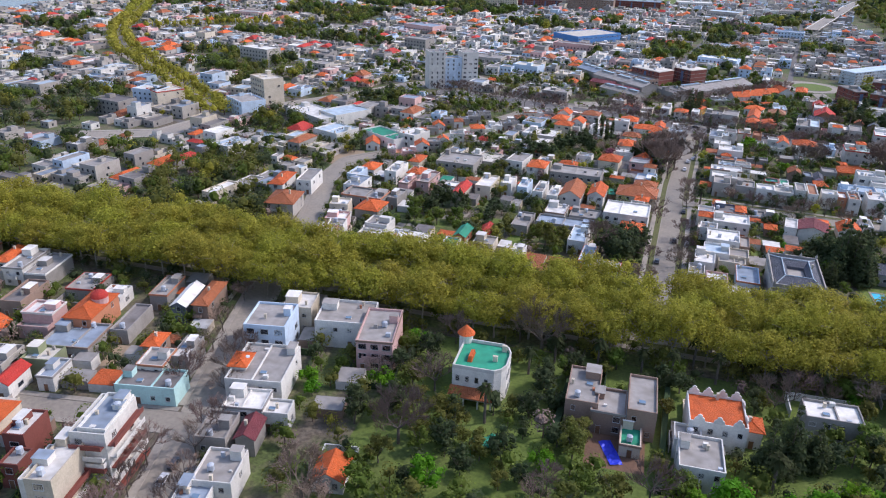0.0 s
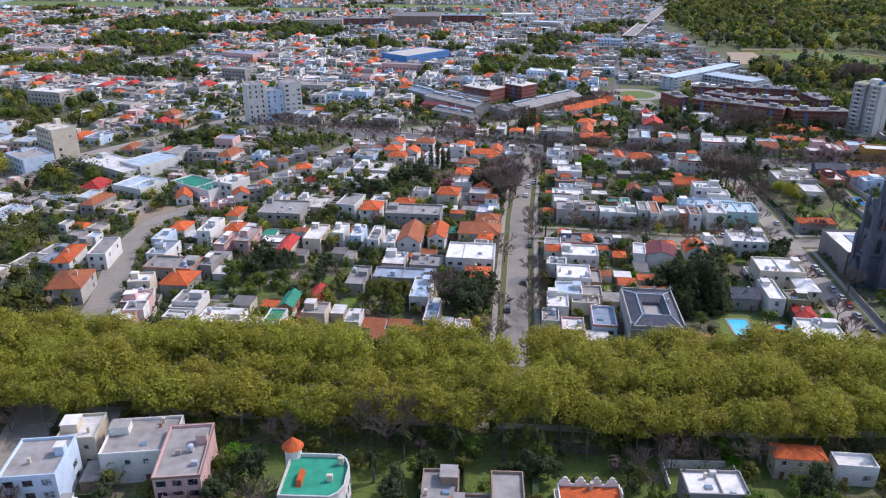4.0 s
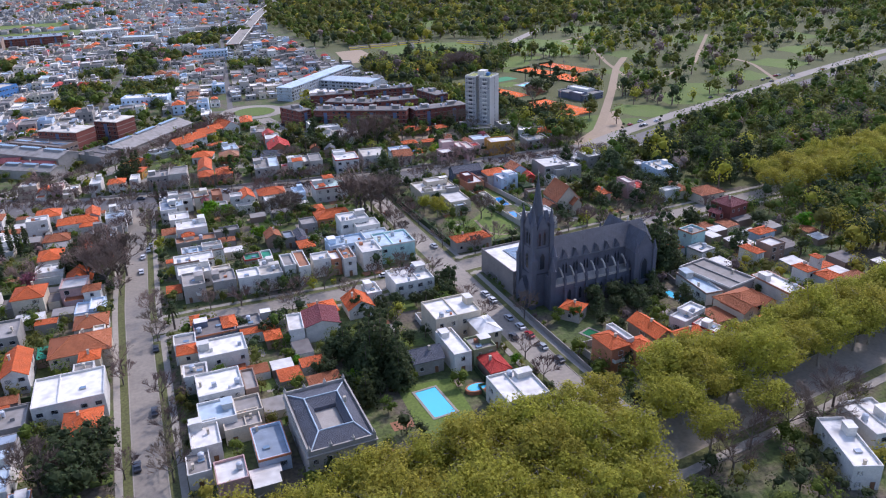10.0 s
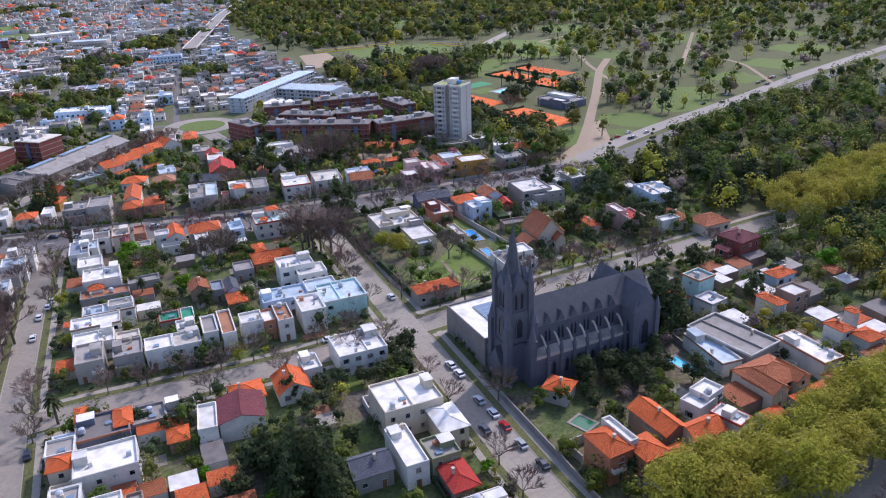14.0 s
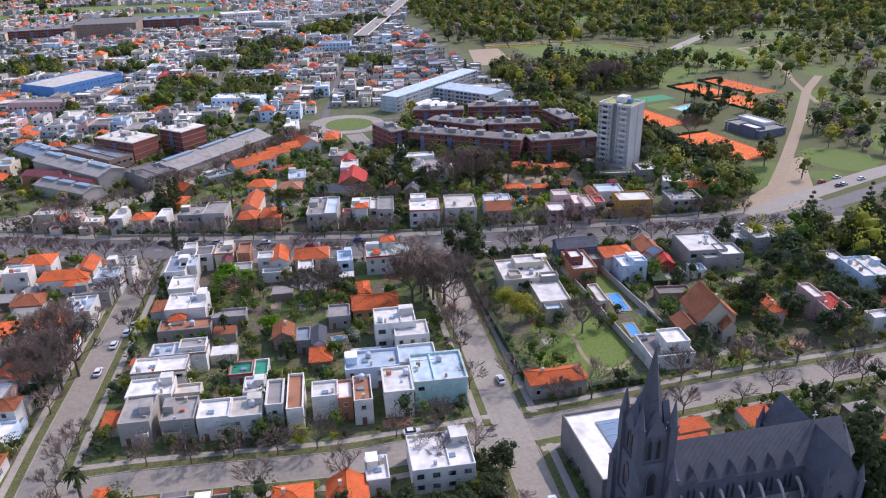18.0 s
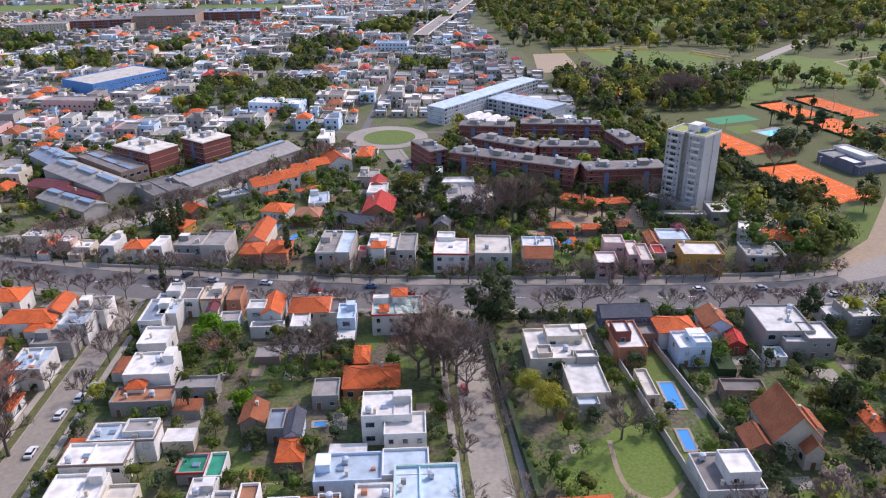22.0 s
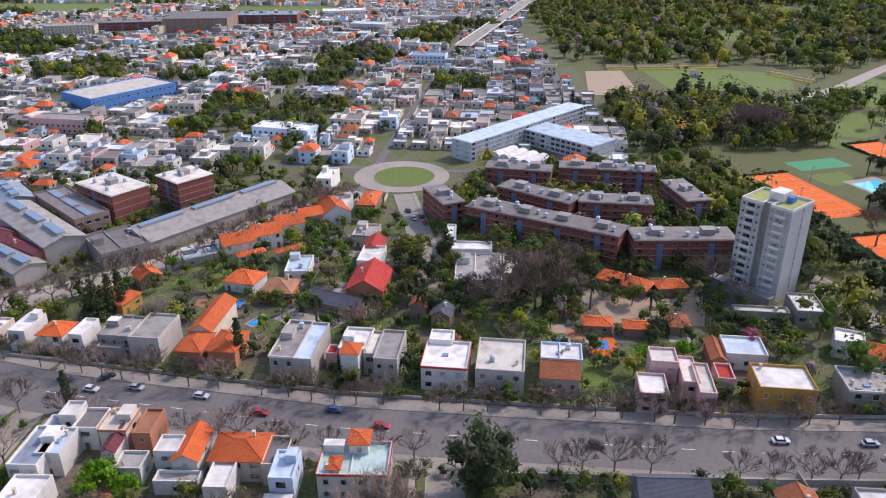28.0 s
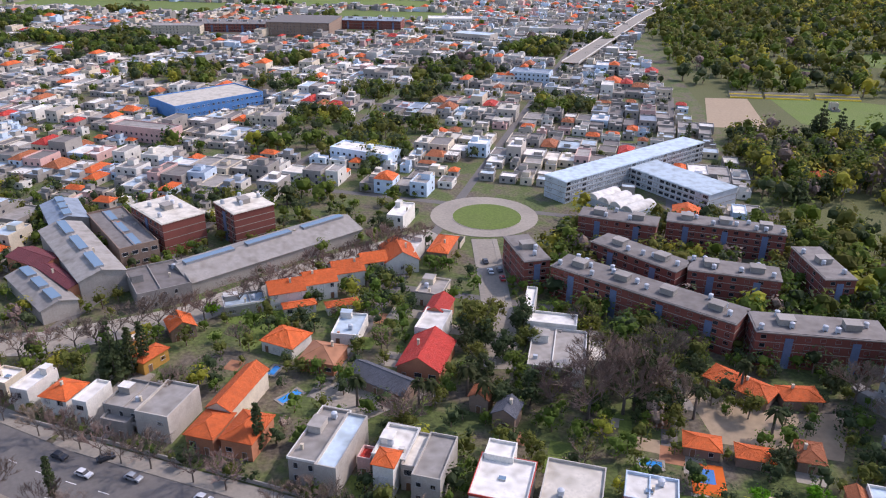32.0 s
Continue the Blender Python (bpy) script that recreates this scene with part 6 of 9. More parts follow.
    for b_ in (-7.6, 7.6):
        pinnacle("corner_pinnacle", base, 2.0, b_, -0.5, 14, 19, 0.9)
    q = Geo()
    q.solid(1.4, -8.2, -0.5, 2.6, 8.2, 11.5)
    part("west_front", q, ["wall_gothic"], base)
    return base


church(135.4, 300.6)


def annex(x, y, w, d, h):
    base = house(x, y, w, d, h, 1, "umber", "white", "flat", False, "two-storey grey stone parish hall with white roof terrace")
    q = Geo()
    hw, hd = 4.2, 5.5
    q.solid(1.0 - hw, 2 - hd, h, 1.0 + hw, 2 + hd, h + 0.35)
    for k in range(-2, 3):
        q.solid(1.0 - hw, 2 + k * 2.1 - 0.06, h + 0.35, 1.0 + hw, 2 + k * 2.1 + 0.06, h + 0.5)
    q.face([(1 - hw + 0.2, 2 - hd + 0.2, h + 0.42), (1 + hw - 0.2, 2 - hd + 0.2, h + 0.42), (1 + hw - 0.2, 2 + hd - 0.2, h + 0.42), (1 - hw + 0.2, 2 + hd - 0.2, h + 0.42)], 1)
    part("skylight", q, ["metal_grey", "skylight_glass"], base, "large blue-grey glass skylight")


annex(140.5, 319.5, 19.5, 23.5, 8.5)


def tower_block(x, y, turn, w, d, h):
    """A twelve-storey tower: two wings with window bays and a recessed stair strip between them."""
    base = root("tower_block", x, y, 0, turn, "twelve-storey pale grey concrete tower block with roof terraces", "building")
    FOOT.append((x, y, 12))
    hw, hd = w / 2, d / 2
    q = Geo()
    q.solid(-hw, -hd, -0.5, -1.3, hd, h)
    q.solid(1.3, -hd, -0.5, hw, hd, h)
    part("wing", q, ["wall_tower"], base)
    q = Geo()
    q.solid(-1.3, -hd + 1.5, -0.5, 1.3, hd - 0.6, h + 0.6)
    part("stair_core", q, ["wall_grey"], base)
    for s in (-1, 1):
        q = Geo()
        x0, x1 = (-hw, -1.3) if s < 0 else (1.3, hw)
        for a in ((x0, -hd, x1, -hd + 0.3), (x0, hd - 0.3, x1, hd), (x0, -hd + 0.3, x0 + 0.3, hd - 0.3), (x1 - 0.3, -hd + 0.3, x1, hd - 0.3)):
            q.solid(a[0], a[1], h, a[2], a[3], h + 0.9)
        part("parapet", q, ["wall_white"], base)
        q = Geo()
        q.solid(x0 + 0.35, -hd + 0.35, h, x1 - 0.35, hd - 0.35, h + 0.06)
        part("roof", q, ["roof_lichen"], base, "yellow-green roof felt")
    q = Geo()
    q.solid(-2.2, -1.5, h + 0.4, 2.4, 4.5, h + 3.2)
    part("lift_house", q, ["wall_white"], base)
    q = Geo()
    q.solid(2.8, 0.5, h + 0.1, 4.6, 3.2, h + 2.0)
    part("water_tank", q, ["wall_blue"], base, "blue rooftop tank")
    fl = 12
    fh = h / fl
    me, me2, me3 = window_mesh(2.6, 1.35), window_mesh(0.9, 0.9), window_mesh(0.55, 1.9)
    for f in range(fl):
        z = f * fh + 0.9
        for s in (-1, 1):
            c = s * (1.3 + (hw - 1.3) / 2)
            q_ = Geo()
            q_.solid(c - 1.7, -hd - 0.45, f * fh + 0.1, c + 1.7, -hd, f * fh + 0.85)
            part("balcony", q_, ["wall_white"], base)
            put("window", me, base, c, -hd, z)
            put("window", me2, base, c - 2.5, -hd, z + 0.3)
            put("window", me2, base, c + 2.5, -hd, z + 0.3)
        put("window", me2, base, 0, -hd + 1.5, z)
        put("window", me3, base, hw, 0.6, z - 0.2, 90)
        put("window", me2, base, -hw, -2, z, -90)
        put("window", me2, base, -hw, 2.5, z, -90)
    q = Geo()
    q.solid(-hw - 5, -hd - 4, -0.3, hw, -hd, 3.4)
    part("podium", q, ["wall_grey"], base)
    return base


surface("wall_tower", (0.40, 0.40, 0.39), 0.9, 0.08, 1.5, 0.1)
surface("roof_lichen", (0.34, 0.36, 0.12), 0.95, 0.15, 1.5, 0.3)
tower_block(232.4, 532.2, -51, 17, 14, 32)


def courtyard_house(x, y, w, d, h):
    """A villa with four slate roof slopes round an open inner court."""
    base = root("courtyard_house", x, y, 0, -1, "two-storey stone villa with dark slate roofs round an inner court", "house")
    FOOT.append((x, y, 12))
    hw, hd = w / 2, d / 2
    ix, iy0, iy1 = 2.8, -6.6, 3.2
    q = Geo()
    for x0, y0, x1, y1 in ((-hw, -hd, hw, iy0), (-hw, iy1, hw, hd), (-hw, iy0, -ix, iy1), (ix, iy0, hw, iy1)):
        q.solid(x0, y0, -0.5, x1, y1, h)
    part("wall", q, ["wall_stone"], base)
    q = Geo()
    zo, zi = h + 0.35, h + 2.3
    outer = [(-hw + 0.7, -hd + 0.7), (hw - 0.7, -hd + 0.7), (hw - 0.7, hd - 0.7), (-hw + 0.7, hd - 0.7)]
    ridge = [(-ix - 1.5, iy0 - 1.6), (ix + 1.5, iy0 - 1.6), (ix + 1.5, iy1 + 3.2), (-ix - 1.5, iy1 + 3.2)]
    inner = [(-ix, iy0), (ix, iy0), (ix, iy1), (-ix, iy1)]
    for k in range(4):
        j = (k + 1) % 4
        q.face([(*outer[k], zo), (*outer[j], zo), (*ridge[j], zi), (*ridge[k], zi)], 0)
        q.face([(*ridge[k], zi), (*ridge[j], zi), (*inner[j], h + 0.9), (*inner[k], h + 0.9)], 0)
        q.face([(*inner[k], h - 0.2), (*inner[j], h - 0.2), (*inner[j], h + 0.9), (*inner[k], h + 0.9)][::-1], 0)
    part("roof", q, ["roof_slate"], base)
    q = Geo()
    for k in range(4):
        q.tube((*outer[k], zo + 0.05), (*ridge[k], zi + 0.05), 0.18, 0.18, 5)
        q.tube((*ridge[k], zi + 0.05), (*ridge[(k + 1) % 4], zi + 0.05), 0.18, 0.18, 5)
    part("ridge_capping", q, ["roof_paleblue"], base)
    q = Geo()
    for x0, y0, x1, y1 in ((-hw, -hd, hw, -hd + 0.4), (-hw, hd - 0.4, hw, hd), (-hw, -hd + 0.4, -hw + 0.4, hd - 0.4), (hw - 0.4, -hd + 0.4, hw, hd - 0.4)):
        q.solid(x0, y0, h, x1, y1, h + 1.1)
    q.solid(-hw - 0.35, -hd - 0.35, h - 0.5, hw + 0.35, hd + 0.35, h - 0.15)
    part("parapet", q, ["wall_stone"], base)
    for a in (-hw + 0.4, -hw / 3, hw / 3, hw - 0.4):
        for b_ in (-hd + 0.4, hd - 0.4):
            q = Geo()
            q.solid(a - 0.35, b_ - 0.35, h + 1.1, a + 0.35, b_ + 0.35, h + 1.8)
            q.prism(ring_of(a, b_, 0.3, 6), h + 1.8, h + 2.6, shrink=0.2)
            part("finial", q, ["wall_stone"], base)
    q = Geo()
    q.solid(-ix - 0.06, iy0 - 0.06, 0, ix + 0.06, iy0, h)
    q.solid(-ix - 0.06, iy1, 0, ix + 0.06, iy1 + 0.06, h)
    q.solid(-ix, iy0, 0, ix, iy1, 0.15)
    part("court_lining", q, ["wall_pink"], base)
    q = Geo()
    q.solid(-ix + 0.3, iy0 + 0.3, 3.4, ix - 1.8, iy1 - 4, 3.7)
    part("court_canopy", q, ["roof_red"], base)
    put("chimney", chimney_mesh(), base, ix + 2.2, 1.5, zi - 0.4)
    facade(base, w, d, h, random.Random(3), True, 2.8)


courtyard_house(50.4, 256.5, 16.4, 27.0, 8.2)


def turret_villa(x, y):
    base = root("turret_villa", x, y, 0, 2, "white villa with green roof terrace and round orange-capped turret", "house")
    FOOT.append((x, y, 10))
    h = 9.3
    q = Geo()
    ring = [(-6.5, -7), (4.5, -7), (6.2, -5.6), (7.2, -3.2), (7.2, 3.2), (6.2, 5.6), (4.5, 7), (-6.5, 7)]
    q.prism(ring, -0.5, h)
    part("wall", q, ["wall_white"], base)
    q = Geo()
    for k in range(len(ring)):
        a, b_ = Vector(ring[k]), Vector(ring[(k + 1) % len(ring)])
        ai, bi = a * 0.955, b_ * 0.955
        q.face([(*a, h), (*b_, h), (*b_, h + 1.0), (*a, h + 1.0)])
        q.face([(*a, h + 1.0), (*b_, h + 1.0), (*bi, h + 1.0), (*ai, h + 1.0)])
        q.face([(*ai, h + 1.0), (*bi, h + 1.0), (*bi, h), (*ai, h)])
    part("parapet", q, ["wall_white"], base)
    q = Geo()
    q.prism([(p[0] * 0.95, p[1] * 0.95) for p in ring], h, h + 0.08)
    part("roof", q, ["roof_green"], base, "bright green roof terrace")
    q = Geo()
    q.prism(ring_of(-6.2, 7.2, 1.9, 14), -0.5, h + 2.6)
    part("turret", q, ["wall_white"], base)
    q = Geo()
    q.prism(ring_of(-6.2, 7.2, 2.5, 14), h + 2.6, h + 5.0, shrink=0.06)
    part("turret_cap", q, ["roof_orange"], base, "orange tiled turret cap")
    q = Geo()
    q.prism([(-3.4, -3.4), (-2.2, -3.4), (-2.2, 1.6), (-3.4, 1.6)], h + 0.05, h + 1.5, shrink=0.75)
    part("skylight_ridge", q, ["roof_orange"], base, "orange tiled roof lantern")
    for a in (4.8, 5.4):
        put("chimney", chimney_mesh(), base, a, 4.5, h + 0.5)
        put("chimney", chimney_mesh(), base, a - 1.5, -1.0, h + 0.3)
    q = Geo()
    q.face([(-7, -10.5, 3.0), (5, -10.5, 3.0), (5, -7, 4.2), (-7, -7, 4.2)])
    q.face([(-7, -10.5, 2.8), (-7, -7, 4.0), (5, -7, 4.0), (5, -10.5, 2.8)])
    q.face([(-7, -10.5, 2.8), (5, -10.5, 2.8), (5, -10.5, 3.0), (-7, -10.5, 3.0)])
    part("veranda_roof", q, ["roof_rust"], base)
    for a in (-6.6, -2.6, 1.2, 4.6):
        q = Geo()
        q.solid(a - 0.2, -10.3, -0.3, a + 0.2, -9.9, 2.9)
        part("veranda_post", q, ["wall_white"], base)
    me = lancet_mesh(1.0, 2.0)
    for f in (1.0, 5.6):
        for a in (-5, -2.5, 0, 2.5):
            put("window", window_mesh(1.0, 1.8), base, a, -7, f)
        for b_ in (-2.5, 0, 2.5):
            put("window", window_mesh(1.0, 1.8), base, 7.2, b_, f, 90)
        for b_ in (-4, 0, 4):
            put("window", window_mesh(1.0, 1.8), base, -6.5, b_, f, -90)


turret_villa(-37.0, 167.6)


def scalloped_villa(x, y, w, d, h):
    """A colonial villa: orange tiled terrace behind white curved gables."""
    base = house(x, y, w, d, h, 3, "white", "orange", "flat", False, "white colonial villa with curved parapets and orange tiled roof")
    for s, n_ in ((-1, 3), (1, 4)):
        for k in range(n_):
            a = -w / 2 + (k + 0.5) * w / n_
            q = Geo()
            ring = [(a - 1.3, 0.0), (a + 1.3, 0.0), (a + 1.1, 0.8), (a + 0.6, 1.1), (a + 0.5, 1.6), (a, 1.9), (a - 0.5, 1.6), (a - 0.6, 1.1), (a - 1.1, 0.8)]
            yy = s * (d / 2 - 0.16)
            fr = [(p[0], yy - 0.2, h + 0.7 + p[1]) for p in ring]
            bk = [(p[0], yy + 0.2, h + 0.7 + p[1]) for p in ring]
            q.face(fr)
            q.face(bk[::-1])
            for i in range(len(ring)):
                j = (i + 1) % len(ring)
                q.face([fr[i], bk[i], bk[j], fr[j]])
            part("curved_gable", q, ["wall_white"], base)
    for b_ in (-d / 4, d / 4):
        q = Geo()
        q.solid(w / 2 - 0.3, b_ - 1.0, h + 0.7, w / 2, b_ + 1.0, h + 1.6)
        part("parapet_block", q, ["wall_white"], base)
    put("chimney", chimney_mesh(), base, 0.5, d / 2 - 1.2, h + 0.6)
    q = Geo()
    q.solid(-w / 2 + 0.35, -d / 2 + 0.35, h + 0.02, w / 2 - 0.35, d / 2 - 0.35, h + 0.12)
    part("tile_deck", q, ["roof_orange"], base)


scalloped_villa(22.5, 165.5, 13.5, 12.5, 7.5)

# school halls: four white barrel vaults
hall = root("vaulted_hall", 166, 672, 0, -45, "low school hall under four white barrel vaults", "building")
FOOT.append((166, 672, 16))
FOOT.append((107, 653, 34))
FOOT.append((104, 628, 18))
for k in range(4):
    q = Geo()
    x0 = -13 + k * 6.5
    arc = [(x0 + 3.1 - 3.1 * math.cos(a * math.pi / 10), 3.2 + 2.3 * math.sin(a * math.pi / 10)) for a in range(11)]
    for i in range(10):
        q.face([(arc[i][0], -8, arc[i][1]), (arc[i + 1][0], -8, arc[i + 1][1]), (arc[i + 1][0], 8, arc[i + 1][1]), (arc[i][0], 8, arc[i][1])][::-1])
    q.face([(p[0], -8, p[1]) for p in arc])
    q.face([(p[0], 8, p[1]) for p in arc][::-1])
    part("vault", q, ["roof_white"], hall)
q = Geo()
q.solid(-13, -8, -0.3, 13, 8, 3.2)
part("wall", q, ["wall_school"], hall)

# large brick factories and the blue market hall far off
for fx, fy, fw, fd, fh_, ft, wl, rf in ((-123, 1150, 66, 60, 13, 2, "brown", "tar"), (-60, 1195, 66, 30, 9, 2, "brick", "blue"), (-205, 1150, 80, 34, 8, 8, "brick", "tar"), (-250, 1120, 50, 20, 8, 8, "cream", "grey")):
    slab(fx, fy, fw, fd, fh_, ft, wl, rf)

# red dome on the small orange church
dome = root("red_dome", -154.5, 163.0, 8.3, 0, "small red dome on an orange tiled roof", "dome")
q = Geo()
for k in range(5):
    a0, a1 = k * math.pi / 10, (k + 1) * math.pi / 10
    r0_, r1_ = 2.6 * math.cos(a0), 2.6 * math.cos(a1)
    ra, rb = ring_of(0, 0, max(r0_, 0.05), 14), ring_of(0, 0, max(r1_, 0.05), 14)
    for i in range(14):
        j = (i + 1) % 14
        q.face([(*ra[i], 1.0 + 2.0 * math.sin(a0)), (*ra[j], 1.0 + 2.0 * math.sin(a0)), (*rb[j], 1.0 + 2.0 * math.sin(a1)), (*rb[i], 1.0 + 2.0 * math.sin(a1))])
part("dome_shell", q, ["roof_red"], dome)
q = Geo()
q.prism(ring_of(0, 0, 2.5, 14), -1.5, 1.0)
part("drum", q, ["wall_pink"], dome)

# stadium stands, viaduct
for sx, sy, sw, st_ in ((300, 905, 30, 0), (335, 908, 30, 0), (272, 905, 22, 0), (388, 868, 40, -60)):
    st = root("grandstand", sx, sy, 0, st_, "stepped concrete grandstand beside the football field", "grandstand")
    for k in range(6):
        q = Geo()
        q.solid(-sw / 2, k * 1.2, -0.2, sw / 2, (k + 1) * 1.2, 0.8 + 0.5 * k)
        part("step", q, ["concrete" if k % 3 else "yellow_paint"], st)
via = root("viaduct", 0, 0, 0, 0, "long concrete road viaduct on piers", "viaduct")
vl = smooth_line([(150, 985), (180, 1090), (243, 1308), (330, 1560)], 12)
q = Geo()
ribbon(q, vl, -7, 7, 5.2, 6.4)
part("deck", q, ["concrete"], via)
for s in (-1, 1):
    q = Geo()
    ribbon(q, vl, s * 7 - 0.2, s * 7 + 0.2, 6.4, 7.4)
    part("parapet", q, ["wall_white"], via)
for p_ in vl[::3]:
    q = Geo()
    q.solid(p_.x - 0.8, p_.y - 0.8, -0.3, p_.x + 0.8, p_.y + 0.8, 5.2)
    part("pier", q, ["concrete"], via)


def pool(x, y, w, d, turn, label="bright blue garden swimming pool with pale coping", water="pool_blue"):
    base = root("swimming_pool", x, y, 0, turn, label, "pool")
    q = Geo()
    for x0, y0, x1, y1 in ((-w / 2 - 0.7, -d / 2 - 0.7, w / 2 + 0.7, -d / 2), (-w / 2 - 0.7, d / 2, w / 2 + 0.7, d / 2 + 0.7), (-w / 2 - 0.7, -d / 2, -w / 2, d / 2), (w / 2, -d / 2, w / 2 + 0.7, d / 2)):
        q.solid(x0, y0, -0.1, x1, y1, 0.2)
    part("coping", q, ["concrete"], base)
    q = Geo()
    q.solid(-w / 2, -d / 2, -0.2, w / 2, d / 2, 0.09)
    part("water", q, [water], base)
    FOOT.append((x, y, max(w, d) * 0.6))


pool(81, 261, 6.2, 13, 2, "light turquoise rectangular garden pool", "pool_water")
FOOT.rect(81, 251, 15, 14, 2)
pool(180, 281, 3.4, 10, 8, "turquoise lap pool beside a glass hall", "pool_water")
pool(173.7, 396, 3.6, 11.5, -5)
pool(170.5, 378, 2.6, 7.5, -5)
pool(159, 500.6, 5.2, 2.4, -5)
pool(66.1, 514.6, 2.6, 6.5, -35)
pool(57.8, 526, 2.0, 4.5, -10)
FOOT.rect(137, 268, 10, 12, 0)
pool(140, 273, 4, 5, 20, "garden pool with dark green water", "pool_green")
pool(82, 394, 3, 1.6, 0)
rp = root("round_pool", 93.7, 261.0, 0, 0, "raised oval pool with tiled orange surround", "pool")
q = Geo()
q.prism([(3.4 * math.cos(k * 0.393), 2.2 * math.sin(k * 0.393)) for k in range(16)], -0.3, 1.2)
part("surround", q, ["wall_rust"], rp)
q = Geo()
q.prism([(2.8 * math.cos(k * 0.393), 1.7 * math.sin(k * 0.393)) for k in range(16)], 1.0, 1.25)
part("water", q, ["pool_water"], rp)
patch("garden_lawn", [(72, 246), (88, 245), (90, 270), (74, 272)], "lawn", 0.05, "bright mown garden lawn", "grass")
court = root("sports_court", 171.6, 497, 0, -4, "small red and blue sports court", "court")
q = Geo()
q.solid(-3.8, -5.4, -0.1, 3.8, 5.4, 0.06)
part("court_floor", q, ["clay"], court)
q = Geo()
q.solid(-2.8, -1.5, 0, 1.6, 3.6, 0.075)
part("blue_field", q, ["blue_court"], court)
patch("garden_lawn", quad_at(165, 484, 9, 14, -5), "lawn", 0.05, "bright mown garden lawn", "grass")
patch("garden_lawn", quad_at(174, 408, 9, 18, -4), "lawn", 0.045, "bright mown garden lawn", "grass")
patch("garden_lawn", quad_at(-48, 281, 8, 40, -3), "lawn", 0.045, "long mown garden lawn", "grass")
patch("garden_lawn", quad_at(-30, 150, 30, 26, 5), "lawn", 0.045, "mown villa garden lawn", "grass")
patch("garden_lawn", quad_at(47, 548, 16, 22, 30), "lawn", 0.045, "mown garden lawn", "grass")
patch("garden_lawn", quad_at(145, 262, 12, 8, 10), "lawn", 0.045, "mown garden lawn", "grass")
FOOT.rect(0, 152, 15, 18, 2)
patch("dirt_yard", quad_at(0, 153, 14, 16, 2), "earth", 0.045, "brown earth yard", "ground")
patch("dirt_yard", quad_at(-135, 148, 12, 14, 11), "sand", 0.045, "bare sandy building yard", "ground")
tp, PT = Geo(), random.Random(4)
hts = [[PT.uniform(0.06, 0.34) for _ in range(13)] for _ in range(6)]
for i_ in range(5):
    for j_ in range(12):
        tp.face([((i_ + a_) * 0.62 - 1.55, (j_ + b_) * 0.75 - 4.5, hts[i_ + a_][j_ + b_]) for a_, b_ in ((0, 0), (1, 0), (1, 1), (0, 1))])
thing("blue_tarpaulin", tp, ["tarp_blue"], -0.9, 150.9, 0.05, -156, "crumpled bright blue tarpaulin on bare earth", "tarpaulin")

house(-59.6, 121, 7, 8, 3.4, 10, "white", "orange", "gable")
for tx, ty, tw, td, tt in ((-30.7, 142, 5, 4, 20), (-27.6, 144, 3, 4, 35)):
    q = Geo()
    for s_ in (-1, 1):
        q.face([(s_ * tw / 2, -td / 2, 1.9), (s_ * tw / 2, td / 2, 1.9), (0, td / 2, 2.8), (0, -td / 2, 2.8)][::s_])
    for a_ in (-1, 1):
        for b_ in (-1, 1):
            q.tube((a_ * tw / 2, b_ * td / 2, 0), (a_ * tw / 2, b_ * td / 2, 1.9), 0.06, 0.06, 5)
    thing("garden_tent", q, ["roof_green"], tx, ty, 0, tt, "small green canvas tent in a garden", "tent")
long_wall([(11.5, 186), (10.5, 140)], 2.0, "hedge", "tall clipped hedge between two villa gardens", "hedge", 1.4)
long_wall([(-14, 186), (-15, 150)], 2.2, "hedge", "tall clipped hedge between two villa gardens", "hedge", 1.6)
compound("pale house with orange hipped roofs beside the boulevard corner", (248, 484, 11, 9, 4.6, -25, "paleblue", "orange", "hip"), (256, 487, 9, 8, 4.2, -25, "white", "orange", "hip"), (241, 492, 8, 8, 5, -25, "white", "white", "flat"))
house(234, 469, 13, 11, 6, -8, "grey", "grey", "flat")
# villas east of the church street
house(134.5, 256, 6.5, 9, 8, 2, "rust", "orange", "hip")
house(141.5, 251.5, 6.5, 7.5, 7, 2, "rust", "orange", "hip")
house(138.6, 257.5, 2.4, 10, 8.6, 2, "white", "white", "flat", False)
house(152, 260, 6.5, 13, 6, 2, "brown", "orange", "gable")
house(158.5, 252.5, 9, 6, 5.5, 2, "cream", "orange", "gable")
house(149, 249.5, 6, 5, 4, 2, "rust", "orange", "hip")
compound("cream villa with crossed brown tile gables", (190, 262, 14, 11, 5.6, 4, "cream", "rust", "hip"), (186, 259, 6, 9, 5.6, 4, "cream", "rust", "gable"), (195, 259.5, 5.5, 8, 5.8, 4, "cream", "rust", "gable"))
compound("low dark sports club building with pale stepped roofs", (334, 572, 20, 26, 4.2, 13, "slate", "grey", "flat"), (338, 578, 8, 20, 5.4, 13, "white", "white", "flat"), (328, 566, 7, 12, 5.0, 13, "slate", "white", "flat"))
house(268, 590, 8, 7, 4, 20, "rust", "orange", "hip")
house(267, 719, 12, 10, 5, 20, "brown", "orange", "hip")
# clubs and low halls along the park road
house(545, 470, 46, 16, 7, 5, "white", "white", "flat", False)
house(322, 880, 5, 4, 4, 0, "cream", "white", "flat", False)


